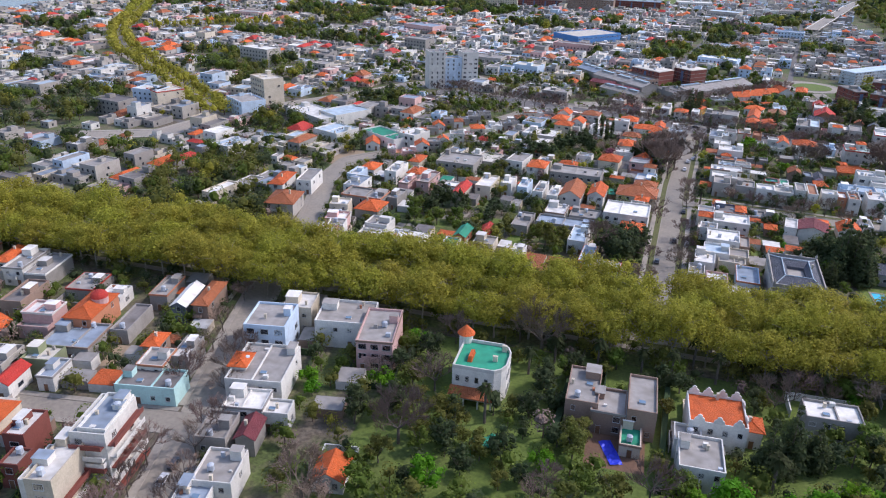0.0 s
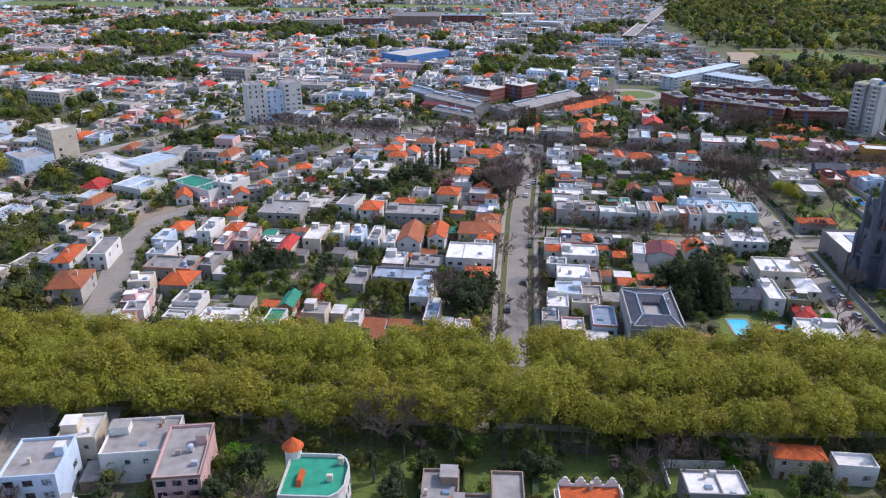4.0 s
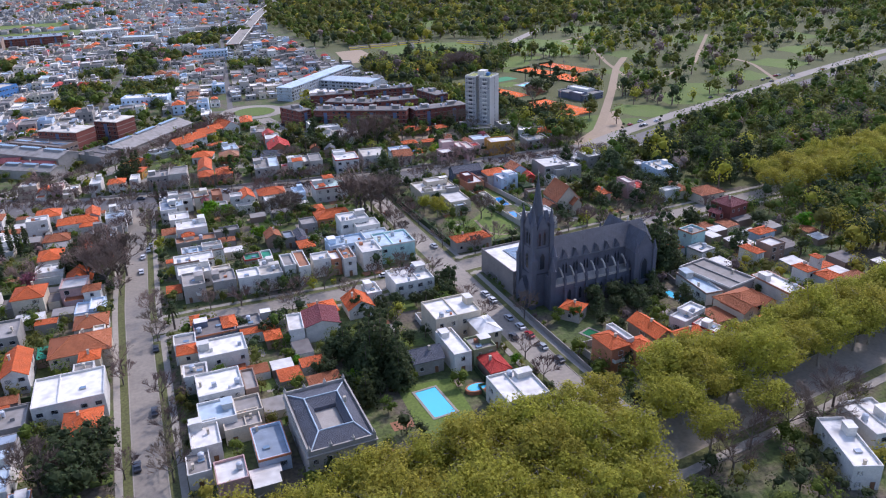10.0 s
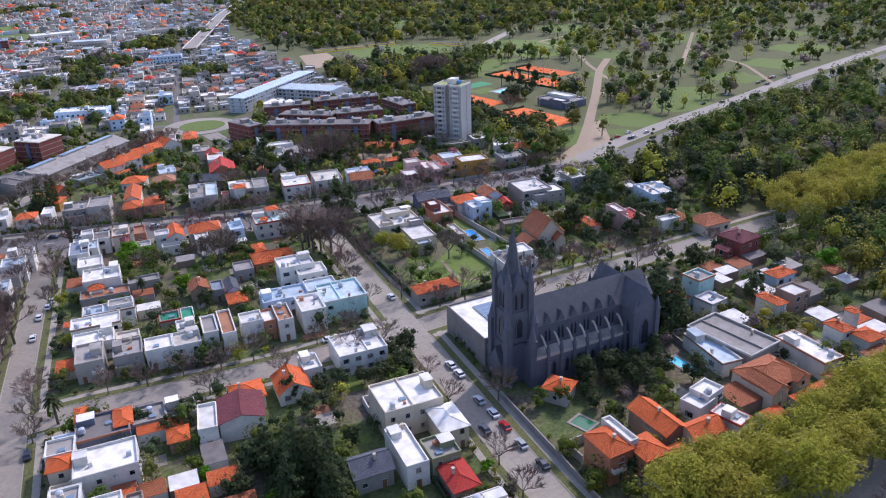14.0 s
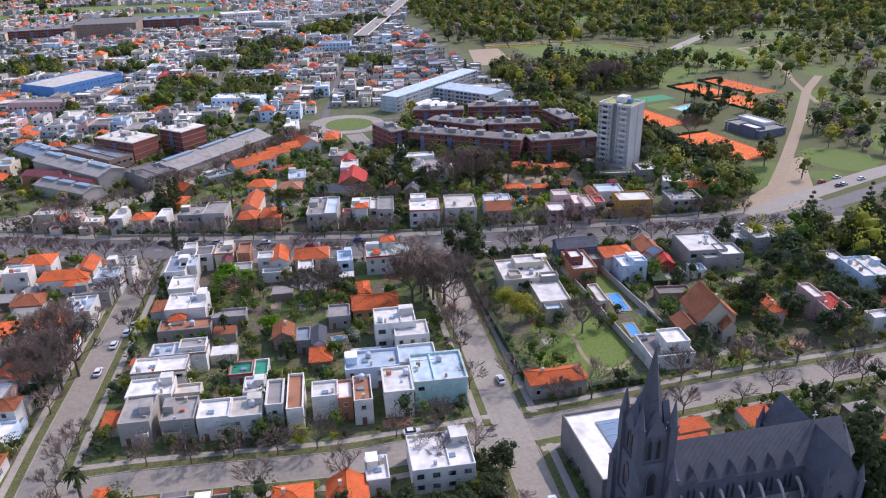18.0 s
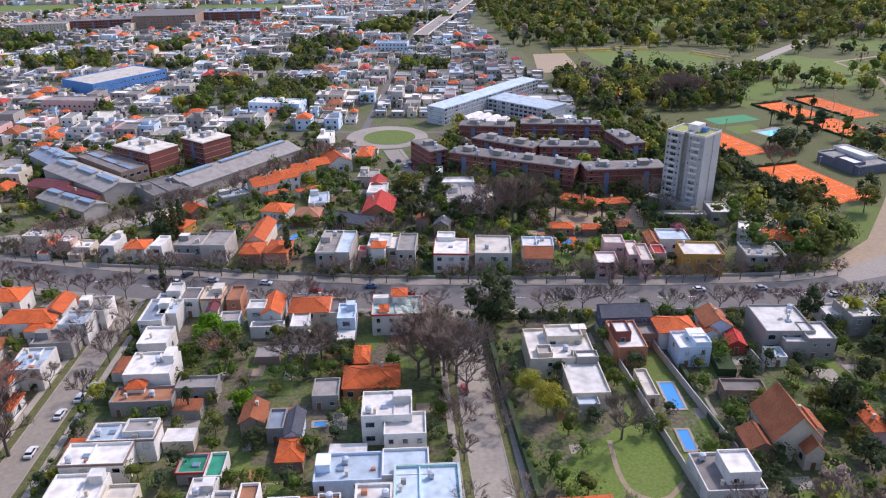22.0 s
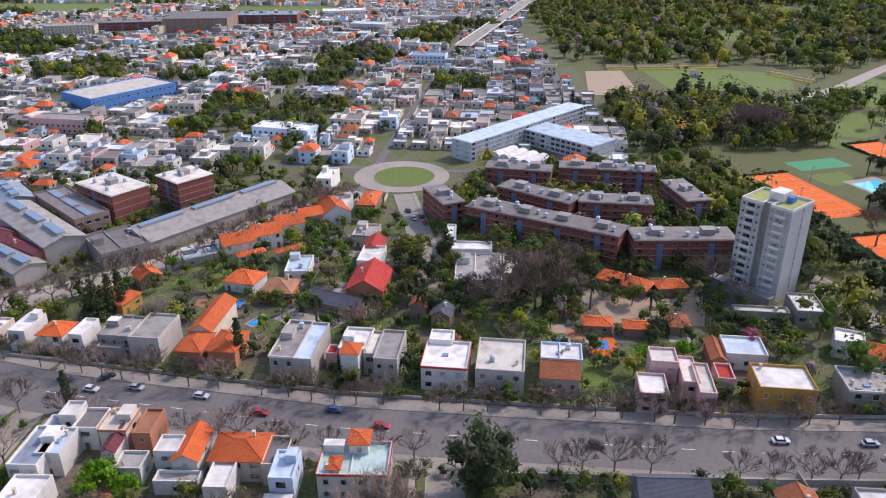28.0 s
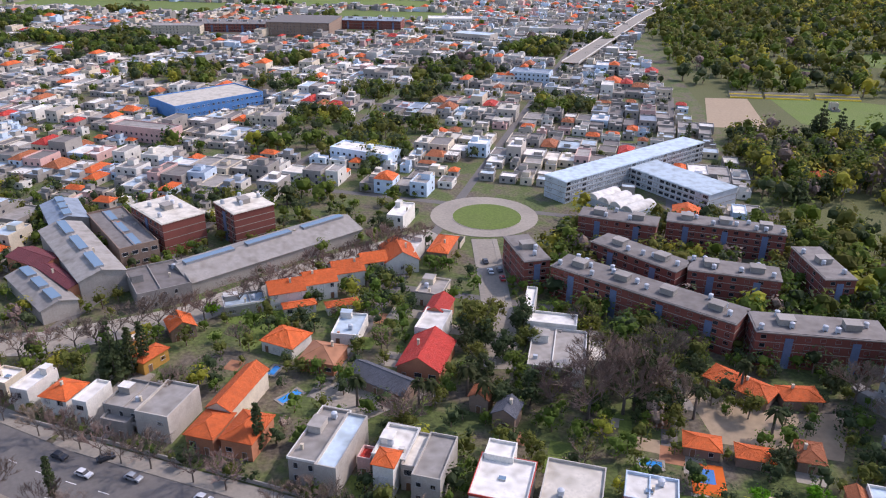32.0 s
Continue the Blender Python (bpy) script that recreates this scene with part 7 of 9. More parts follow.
def balcony_block(x, y, w, d, h, turn):
    """A stepped block of flats with deep balconies on two sides."""
    base = house(x, y, w, d, h, turn, "white", "blue", "flat", True, "modern white block of flats with brick-red balconies")
    for f in range(int(h // 2.9)):
        z = 0.2 + f * 2.9
        for s_, nm in ((1, "side"), (-1, "front")):
            q = Geo()
            if s_ > 0:
                q.solid(w / 2, -d / 2 + 0.5, z, w / 2 + 1.7, d / 2 - 0.5, z + 0.2)
                q.solid(w / 2 + 1.55, -d / 2 + 0.5, z + 0.2, w / 2 + 1.7, d / 2 - 0.5, z + 1.2)
            else:
                q.solid(-w / 2 + 0.5, -d / 2 - 1.5, z, w / 2 - 0.5, -d / 2, z + 0.2)
                q.solid(-w / 2 + 0.5, -d / 2 - 1.5, z + 0.2, w / 2 - 0.5, -d / 2 - 1.35, z + 1.2)
            part("balcony", q, [("wall_brick", "wall_white")[f % 2]], base)


balcony_block(-108, 109, 8, 14, 14.5, 11)
balcony_block(-110, 95, 7, 11, 11.5, 11)

# ---- infill houses and yard walls ----
GARDENS = ((-98, -60, 262, 305), (-60, -52, 258, 304), (-50, -26, 258, 276), (-20, 1, 256, 284), (58, 92, 244, 300), (127, 180, 262, 298), (126, 262, 350, 440), (-70, -18, 376, 436))


def in_garden(x, y):
    return any(a <= x <= b_ and c <= y <= e_ for a, b_, c, e_ in GARDENS)


IR = random.Random(99)
STYLES = (("white", "white", "flat"), ("white", "grey", "flat"), ("cream", "white", "flat"), ("grey", "grey", "flat"), ("white", "orange", "gable"), ("cream", "orange", "hip"),
          ("white", "rust", "hip"), ("paleblue", "white", "flat"), ("stone", "tar", "flat"), ("pink", "white", "flat"))


def infill(x0, x1, y0, y1, turn, tries, dens):
    for _ in range(tries):
        x, y = IR.uniform(x0, x1), IR.uniform(y0, y1)
        w, d = IR.uniform(7, 11), IR.uniform(8, 13)
        r = math.hypot(w, d) / 2
        if in_garden(x, y) or not free(x, y, r * dens) or not clear_of_roads(x, y, r * 0.8):
            continue
        st_ = IR.choice(STYLES)
        house(x, y, w, d, IR.choice((3.4, 3.8, 6, 6.4, 6.8)), turn, *st_, loose=True)


infill(-60, 0, 352, 470, -6, 90, 0.85)
infill(-125, 0, 238, 340, -2, 60, 0.9)
infill(-240, -135, 110, 200, 11, 60, 0.85)


def row_fill(pts, off, turn, tries=1.5):
    """Closes the street front: attached houses in the gaps of a row."""
    line = smooth_line(pts, tries)
    for i in range(1, len(line) - 1):
        t = (line[i + 1] - line[i - 1]).normalized()
        d = IR.uniform(8, 12)
        p = line[i] + Vector((-t.y, t.x)) * (off + (d / 2 if off > 0 else -d / 2))
        gap_ = FOOT.gap(p.x, p.y)
        if gap_ < 2.6 or in_garden(p.x, p.y) or not clear_of_roads(p.x, p.y, 5):
            continue
        w = min(2 * gap_ - 0.1, IR.uniform(7, 11))
        st_ = IR.choice(STYLES)
        house(p.x, p.y, w, d if gap_ > d / 2 else 2 * gap_, IR.choice((3.4, 3.6, 3.8, 5.8, 6.2)), turn, *st_, loose=True)


row_fill([(24, 340), (79, 336), (112, 338)], -9, -2)
row_fill([(8, 262), (10.5, 360), (17, 455)], 9, -4)
row_fill([(8, 262), (10, 345)], -9, -4)
row_fill([(-60, 500), (-42, 497), (-30, 493)], -14, -10)
row_fill([(-60, 500), (-42, 497), (-8, 486)], 14, -8)
row_fill([(-125, 236), (-135, 268), (-146, 305)], -7, 10)
row_fill([(-140, 360), (-131, 371), (-113, 414), (-80, 490)], -7, 20)
row_fill([(-140, 360), (-131, 371), (-113, 414), (-80, 490)], 7, 20)


def yard_wall(x, y, w, d, turn, h=1.9, mat="wall_grey"):
    """Three garden walls round a back yard, with coping."""
    q = Geo()
    for x0, y0, x1, y1 in ((-w / 2, 0, -w / 2 + 0.22, d), (w / 2 - 0.22, 0, w / 2, d), (-w / 2 + 0.22, d - 0.22, w / 2 - 0.22, d)):
        q.solid(x0, y0, -0.3, x1, y1, h)
        q.solid(x0 - 0.05, y0 - 0.05, h, x1 + 0.05, y1 + 0.05, h + 0.08)
    thing("garden_wall", q, [mat], x, y, 0, turn, "rendered grey garden wall round a back yard", "wall")


for ob in [o for o in scene.objects if o.name.split(".")[0] == "house"]:
    if IR.random() < 0.5 and not in_garden(ob.location.x, ob.location.y):
        m = ob.matrix_world
        dims = [c for c in ob.children if c.name.startswith("wall")][0].dimensions
        w, d = dims.x, dims.y
        turn = math.degrees(m.to_euler().z)
        s = IR.choice((-1, 1, 1))
        p_ = m @ Vector((0, s * d / 2, 0))
        far_ = m @ Vector((0, s * (d / 2 + 7), 0))
        if clear_of_roads(far_.x, far_.y, 1.0):
            yard_wall(p_.x, p_.y, w * IR.uniform(0.95, 1.3), IR.uniform(5, 9), turn + (0 if s > 0 else 180), IR.uniform(1.5, 2.4), IR.choice(("wall_grey", "wall_cream", "wall_white", "wall_stone", "hedge")))


# patios and small lawns in the yards
PR = random.Random(77)
for x0, x1, y0, y1, turn_, tries_ in ((26, 112, 352, 450, -3, 110), (-110, 0, 240, 335, -2, 70), (20, 110, 245, 330, -2, 50), (-40, 0, 380, 470, -3, 40), (10, 215, 470, 570, -8, 130), (130, 255, 352, 436, -3, 60), (160, 255, 245, 330, 3, 50)):
    for _ in range(tries_):
        x, y = PR.uniform(x0, x1), PR.uniform(y0, y1)
        w, d = PR.uniform(3, 7), PR.uniform(3, 8)
        if free(x, y, 1.2) and clear_of_roads(x, y, 2.5):
            m_ = PR.choices(("concrete", "roof_terrace", "lawn", "sand"), (30, 16, 46, 8))[0]
            patch("yard_lawn" if m_ == "lawn" else "patio", quad_at(x, y, w, d, turn_), m_, PR.uniform(0.03, 0.044), "small mown yard lawn" if m_ == "lawn" else "paved patio in a back yard", "grass" if m_ == "lawn" else "patio")
patch("forecourt", quad_at(93.3, 348.6, 7, 3.2, -3), "roof_terrace", 0.16, "red paved forecourt beside the pavement", "pavement")

# low sheds, lean-tos and covered patios that fill the yards
SHED = Geo()
SR = random.Random(31)
SMATS = ["wall_grey", "wall_white", "wall_cream", "wall_brown", "roof_tar", "roof_grey", "roof_rust", "roof_white", "roof_orange", "roof_green"]


def shed(x, y, w, d, h, turn, wi, ri):
    c, s = math.cos(radians(turn)), math.sin(radians(turn))

    def P(a, b_, z):
        return (x + a * c - b_ * s, y + a * s + b_ * c, z)

    hw, hd = w / 2, d / 2
    ring = [(-hw, -hd), (hw, -hd), (hw, hd), (-hw, hd)]
    tilt = SR.uniform(0, 0.5)
    zz = [h, h, h + tilt, h + tilt]
    for k in range(4):
        j = (k + 1) % 4
        SHED.face([P(*ring[k], -0.2), P(*ring[j], -0.2), P(*ring[j], zz[j]), P(*ring[k], zz[k])], wi)
    o = 1.0
    SHED.face([P(ring[k][0] * o, ring[k][1] * o, zz[k] + 0.12) for k in range(4)], ri)
    for k in range(4):
        j = (k + 1) % 4
        SHED.face([P(ring[k][0] * o, ring[k][1] * o, zz[k]), P(ring[j][0] * o, ring[j][1] * o, zz[j]), P(ring[j][0] * o, ring[j][1] * o, zz[j] + 0.12), P(ring[k][0] * o, ring[k][1] * o, zz[k] + 0.12)], ri)


def sheds(x0, x1, y0, y1, turn, tries, dens=0.8):
    """Low back buildings that grow until they meet the neighbours."""
    c, s = math.cos(radians(turn)), math.sin(radians(turn))
    for _ in range(tries):
        x, y = SR.uniform(x0, x1), SR.uniform(y0, y1)
        if in_garden(x, y) or not free(x, y, 1.5) or not clear_of_roads(x, y, 3.0) or SR.random() > dens:
            continue
        e = [1.2, 1.2, 1.2, 1.2]
        most = [SR.uniform(1.5, 5.5), SR.uniform(1.5, 5.5), SR.uniform(1.5, 4.5), SR.uniform(1.5, 4.5)]
        alive = True
        while alive:
            alive = False
            for k in range(4):
                if e[k] >= most[k]:
                    continue
                n_ = e[k] + 0.5
                ends = [((-n_, -e[2]), (-n_, 0), (-n_, e[3])), ((n_, -e[2]), (n_, 0), (n_, e[3])), ((-e[0], -n_), (0, -n_), (e[1], -n_)), ((-e[0], n_), (0, n_), (e[1], n_))][k]
                if all(free(x + u * c - v * s, y + u * s + v * c, 0.12) and clear_of_roads(x + u * c - v * s, y + u * s + v * c, 2.0) for u, v in ends):
                    e[k] = n_
                    alive = True
                else:
                    most[k] = 0
        w, d = e[0] + e[1], e[2] + e[3]
        u, v = (e[1] - e[0]) / 2, (e[3] - e[2]) / 2
        x, y = x + u * c - v * s, y + u * s + v * c
        shed(x, y, w, d, SR.uniform(2.3, 3.4), turn, SR.randrange(4), SR.choices(range(4, 10), (18, 26, 16, 22, 15, 3))[0])
        FOOT.rect(x, y, w, d, turn)


sheds(-125, 0, 242, 335, -2, 180)
sheds(-60, 0, 352, 478, -6, 130)
sheds(22, 112, 350, 452, -4, 25)
sheds(18, 60, 245, 330, -2, 80)
sheds(-145, -70, 100, 195, 11, 90)
sheds(160, 262, 240, 330, 3, 120)
thing("yard_sheds", SHED, SMATS, label="low sheds and covered patios in the back yards", category="sheds", kind="stuff")

# ---- trees ----
PHI = (1 + 5 ** 0.5) / 2
ICO_V = [Vector(v).normalized() for v in ((-1, PHI, 0), (1, PHI, 0), (-1, -PHI, 0), (1, -PHI, 0), (0, -1, PHI), (0, 1, PHI), (0, -1, -PHI), (0, 1, -PHI), (PHI, 0, -1), (PHI, 0, 1), (-PHI, 0, -1), (-PHI, 0, 1))]
ICO_F = [(a, b_, c) for a in range(12) for b_ in range(a + 1, 12) for c in range(b_ + 1, 12)
         if (ICO_V[a] - ICO_V[b_]).length < 1.1 and (ICO_V[b_] - ICO_V[c]).length < 1.1 and (ICO_V[a] - ICO_V[c]).length < 1.1]


def leaf_core(rnd, geo, x, y, z, r, flat=1.0, mat=0):
    """The dense inside of a leaf clump: a ragged lump below the outer leaves."""
    ps = [Vector((x, y, z)) + Vector((v.x, v.y, v.z * flat)) * r * rnd.uniform(0.65, 1.2) for v in ICO_V]
    n0 = len(geo.v)
    geo.v.extend(tuple(p) for p in ps)
    for f in ICO_F:
        a, b_, c = (ICO_V[k] for k in f)
        geo.f.append(tuple(n0 + k for k in (f if (b_ - a).cross(c - a).dot(a) > 0 else f[::-1])))
        geo.m.append(mat)


def clump_cloud(rnd, geo, centres, leaf_n, size, flat=1.0, up=0.3, core=0.62):
    """Leaf sprays: small bent quads thrown round each clump's centre, facing mostly outwards."""
    for cx, cy, cz, r in centres:
        if core:
            leaf_core(rnd, geo, cx, cy, cz, r * core, flat)
        for _ in range(leaf_n):
            v = Vector((rnd.gauss(0, 1), rnd.gauss(0, 1), rnd.gauss(0, 1))).normalized()
            p = Vector((cx, cy, cz)) + Vector((v.x, v.y, v.z * flat)) * r * rnd.uniform(0.7, 1.15)
            nrm = (v + Vector((rnd.uniform(-0.8, 0.8), rnd.uniform(-0.8, 0.8), rnd.uniform(-0.6, 0.6) + up))).normalized()
            u = nrm.orthogonal().normalized()
            w = nrm.cross(u)
            a = rnd.uniform(0, 6.28)
            u, w = u * math.cos(a) + w * math.sin(a), w * math.cos(a) - u * math.sin(a)
            s = size * rnd.uniform(0.55, 1.25)
            geo.face([p - u * s - w * s * 0.7, p + u * s * 1.2 - w * s * 0.3, p - u * s * 0.1 + w * s * 1.2])


def crown_centres(rnd, rx, rz, zc, n, r):
    out = []
    while len(out) < n:
        v = Vector((rnd.uniform(-1, 1), rnd.uniform(-1, 1), rnd.uniform(-1, 1)))
        if 0.25 < v.length < 1.0:
            out.append((v.x * rx, v.y * rx, zc + v.z * rz, r * rnd.uniform(0.7, 1.25)))
    return out


def limbs(rnd, geo, height, r0, spread, crown_base, n=6):
    """A tapered trunk with limbs."""
    top = Vector((rnd.uniform(-0.4, 0.4), rnd.uniform(-0.4, 0.4), crown_base))
    geo.tube((0, 0, -0.3), top * 0.5, r0, r0 * 0.8, 7)
    geo.tube(top * 0.5, top, r0 * 0.8, r0 * 0.65, 7)
    for k in range(n):
        a = 6.28 * k / n + rnd.uniform(-0.4, 0.4)
        e_ = top + Vector((math.cos(a) * spread * 0.45, math.sin(a) * spread * 0.45, (height - crown_base) * rnd.uniform(0.3, 0.55)))
        geo.tube(top, e_, r0 * 0.45, r0 * 0.22, 5)
        for _ in range(2):
            f = e_ + Vector((math.cos(a + rnd.uniform(-0.7, 0.7)) * spread * 0.4, math.sin(a + rnd.uniform(-0.7, 0.7)) * spread * 0.4, rnd.uniform(0.8, 2.6)))
            geo.tube(e_, f, r0 * 0.2, r0 * 0.06, 4)


def leafy(name, mat, seed, height, rx, base, clumps, cr, leaf_n, size, label, category="tree", flat=0.8, r0=0.35, up=0.3, core=0.62, bark="bark"):
    rnd = random.Random(seed)
    ob = root(name, 0, 0, label=label, category=category)
    t = Geo()
    limbs(rnd, t, height, r0, rx, base)
    part("trunk", t, [bark], ob)
    c = Geo()
    rz = (height - base) / 2 * 0.85
    clump_cloud(rnd, c, crown_centres(rnd, rx * 0.78, rz * 0.8, base + rz * 0.95, clumps, cr), leaf_n, size, flat, up, core)
    part("crown", c, [mat], ob)
    return ob


def bare(name, seed, height, spread, label, depth=3, r0=0.26, mat="twig", sprays=3):
    """A leafless tree: branches that fork, ending in sprays of fine twigs."""
    rnd = random.Random(seed)
    ob = root(name, 0, 0, label=label, category="tree")
    t, c = Geo(), Geo()
    top = Vector((0, 0, height * 0.3))
    t.tube((0, 0, -0.3), top, r0, r0 * 0.8, 6)

    def spray(p, d, ln):
        for _ in range(sprays):
            e_ = (d + Vector((rnd.uniform(-1, 1), rnd.uniform(-1, 1), rnd.uniform(-0.4, 0.8))) * 0.8).normalized()
            s_ = e_.orthogonal().normalized() * 0.055
            q = p + e_ * ln * rnd.uniform(0.7, 1.5)
            c.face([p - s_, p + s_, q])

    def grow(p, d, ln, r, lev):
        q = p + d * ln
        if lev < 3:
            (t if lev == 0 else c).tube(p, q, r, r * 0.62, 4 if lev < 2 else 3)
        else:
            w_ = d.orthogonal().normalized() * 0.075
            c.face([p - w_, p + w_, q])
        if lev > 0:
            spray(p + d * ln * 0.5, d, ln)
        if lev < depth:
            for _ in range(3):
                e_ = (d + Vector((rnd.uniform(-1, 1), rnd.uniform(-1, 1), rnd.uniform(-0.2, 0.65))) * 0.8).normalized()
                grow(q, e_, ln * rnd.uniform(0.62, 0.84), max(r * 0.6, 0.06), lev + 1)
        else:
            spray(q, d, ln * 1.1)

    for k in range(5):
        a = 6.28 * k / 5 + rnd.uniform(-0.3, 0.3)
        d = Vector((math.cos(a) * spread, math.sin(a) * spread, 1.0)).normalized()
        grow(top, d, height * 0.25, r0 * 0.5, 0)
    part("trunk", t, ["bark"], ob)
    part("crown", c, [mat], ob, "fine leafless twigs")
    return ob


def conifer(name, seed, height, rx, mat, label, tiers=9, slim=False):
    rnd = random.Random(seed)
    ob = root(name, 0, 0, label=label, category="tree")
    t, c = Geo(), Geo()
    t.tube((0, 0, -0.3), (0, 0, height * 0.92), 0.32, 0.05, 6)
    part("trunk", t, ["bark"], ob)
    centres = []
    for k in range(tiers):
        f = k / (tiers - 1)
        rad = rx * ((1 - f) ** 0.8 if not slim else math.sin(math.pi * (0.12 + 0.86 * f)) ** 0.6)
        n_ = max(1, int(7 * (1 - f)) + 1) if not slim else 3
        for j in range(n_):
            a = 6.28 * j / n_ + rnd.uniform(0, 1)
            centres.append((math.cos(a) * rad * 0.62, math.sin(a) * rad * 0.62, height * (0.12 + 0.86 * f), max(0.5, rad * 0.5)))
    clump_cloud(rnd, c, centres, 26, 0.42 if not slim else 0.3, 0.6)
    part("crown", c, [mat], ob)
    return ob


def palm(name, seed, height, label, spread=2.6):
    rnd = random.Random(seed)
    ob = root(name, 0, 0, label=label, category="palm")
    t, c = Geo(), Geo()
    t.tube((0, 0, -0.3), (0, 0, height), 0.38, 0.3, 8)
    t.tube((0, 0, height - 0.8), (0, 0, height + 0.3), 0.5, 0.4, 8)
    part("trunk", t, ["bark"], ob)
    for k in range(46):
        a, el = rnd.uniform(0, 6.28), rnd.uniform(-0.6, 1.2)
        d = Vector((math.cos(a) * math.cos(el), math.sin(a) * math.cos(el), math.sin(el)))
        side = Vector((-math.sin(a), math.cos(a), 0))
        p = Vector((0, 0, height))
        ln = spread * rnd.uniform(0.8, 1.15)
        prev, pw = p, 0.1
        for s_ in range(1, 5):
            q = p + d * ln * s_ / 4 + Vector((0, 0, -0.16 * s_ * s_ * ln / 4))
            w_ = (0.34, 0.38, 0.28, 0.05)[s_ - 1]
            c.face([prev - side * pw, prev + side * pw, q + side * w_, q - side * w_])
            prev, pw = q, w_
    part("fronds", c, ["leaf_palm"], ob)
    return ob


PLANE = [leafy("plane_tree", "leaf_plane", 10 + k, 16.5 + 1.2 * (k % 4), 7.5, 5.5, 84, 1.75, 52, 0.27, "tall plane tree with pale green spring leaves", flat=0.85, up=0.9, core=0, bark="bark_pale") for k in range(6)]
ROUND = [leafy("garden_tree", "leaf_green", 30 + k, 8 + k, 3.8, 1.8, 20, 1.35, 28, 0.31, "leafy green garden tree in a yard", r0=0.22, up=0.6) for k in range(3)]
DARK = [leafy("evergreen_tree", "leaf_dark", 40 + k, 9 + 2 * k, 4.2, 1.4, 22, 1.6, 28, 0.34, "dense dark evergreen tree", r0=0.26) for k in range(3)]
OLIVE = [leafy("garden_tree", "leaf_olive", 50 + k, 9 + k, 4.2, 2.2, 20, 1.4, 28, 0.30, "olive-green garden tree with thin foliage", r0=0.22, up=0.5) for k in range(2)]
BRIGHT = [leafy("garden_tree", "leaf_bright", 60 + k, 8, 4.0, 1.6, 20, 1.4, 28, 0.31, "bright fresh-green garden tree", r0=0.22, up=0.6) for k in range(2)]
BARE = [bare("bare_tree", 70 + k, 9 + k, 0.9, "leafless grey-brown street tree") for k in range(4)]
BARE_BIG = [bare("bare_tree", 80 + k, 15, 1.0, "large leafless brown tree", 4, 0.45, "twig", 3) for k in range(2)]
CONE = [conifer("conifer", 90 + k, 15 + 2 * k, 4.6, "leaf_dark", "dark broad conifer in a garden") for k in range(2)]
CYPRESS = [conifer("cypress", 95, 13, 1.3, "leaf_dark", "slim dark green cypress tree", 12, True)]
PALM = [palm("palm_tree", 97 + k, 8 + 2 * k, "tall palm with a round head of fronds") for k in range(2)]
BUSH = [leafy("shrub", "leaf_green", 110 + k, 2.6, 1.5, 0.4, 7, 0.7, 22, 0.2, "rounded green garden shrub", "shrub", r0=0.08) for k in range(2)]
BLOSSOM = [leafy("blossom_tree", "blossom", 120, 7, 3.4, 2.0, 18, 1.2, 30, 0.25, "garden tree in pale pink blossom", r0=0.2)]
USED = set()
TREES = []
TAKEN = Footprints()
TRND = random.Random(21)


def plant(kinds, x, y, scale=1.0, group=""):
    ob = TRND.choice(kinds)
    s = scale * TRND.uniform(0.86, 1.14)
    m = Matrix.LocRotScale((x, y, 0), Euler((0, 0, TRND.uniform(0, 6.28))), (s, s, s * TRND.uniform(0.92, 1.08)))
    TREES.append((x, y))
    TAKEN.append((x, y, 3.2 if kinds is not BUSH else 1.5))
    if ob not in USED:
        USED.add(ob)
        ob.matrix_basis = m
    else:
        # the prototype carries its own scale: take it out before it is laid on again
        q = ob.scale.copy()
        ob_m = m @ Matrix.Diagonal((1 / q.x, 1 / q.y, 1 / q.z, 1))
        ob = copy_thing(ob, ob_m)
    if group:
        tagged(ob, group=group)
    return ob


def row(kinds, pts, off, step, jitter=1.0, scale=1.0, skip=0.0, group=""):
    line = smooth_line(pts, 1.0)
    run = TRND.uniform(0, step)
    for i in range(1, len(line)):
        run += (line[i] - line[i - 1]).length
        if run >= step:
            run -= step
            t = (line[i] - line[i - 1]).normalized()
            p = line[i] + Vector((-t.y, t.x)) * off + Vector((TRND.uniform(-jitter, jitter), TRND.uniform(-jitter, jitter)))
            if kinds is PLANE and p.x < 262 and (abs(p.x - 7) < 4.2 and off > -10 or abs(p.x - 121) < 5.5 or off < -12 and p.x > 112 or off < 0 and p.x > 158):
                continue
            if TRND.random() >= skip:
                plant(kinds, p.x, p.y, scale, group)


FAR_PLANES = []


def far_row(pts, off, step):
    """Plane trees too far off to pick apart."""
    line = smooth_line(pts, step)
    for i in range(1, len(line)):
        t = (line[i] - line[i - 1]).normalized()
        p = line[i] + Vector((-t.y, t.x)) * off
        FAR_PLANES.append((p.x + TRND.uniform(-2, 2), p.y + TRND.uniform(-2, 2), TRND.uniform(1.15, 1.45)))


AVENUE = [(-290, 215), (-240, 212), (-100, 212), (60, 214), (170, 224), (262, 234)]
for off_ in (-17, -7, 3.5, 13):
    row(PLANE, AVENUE, off_, 8.4, 1.7, 1.05, 0.05, "plane trees along the avenue")
row(PLANE, [(132, 236), (170, 240), (262, 247)], 0, 9.2, 1.6, 0.95, 0.1, "plane trees along the avenue")
for off_ in (-14, -3, 8):
    row(PLANE, [(282, 345), (330, 350), (400, 362)], off_, 10, 2, 1.0, 0.1)
for off_ in (-8, 8):
    far_row([(-254, 389), (-355, 478), (-463, 566), (-531, 646), (-627, 806), (-695, 915)], off_ * 0.8, 10)
far_row([(-520, 668), (-473, 742), (-392, 790)], 0, 8)
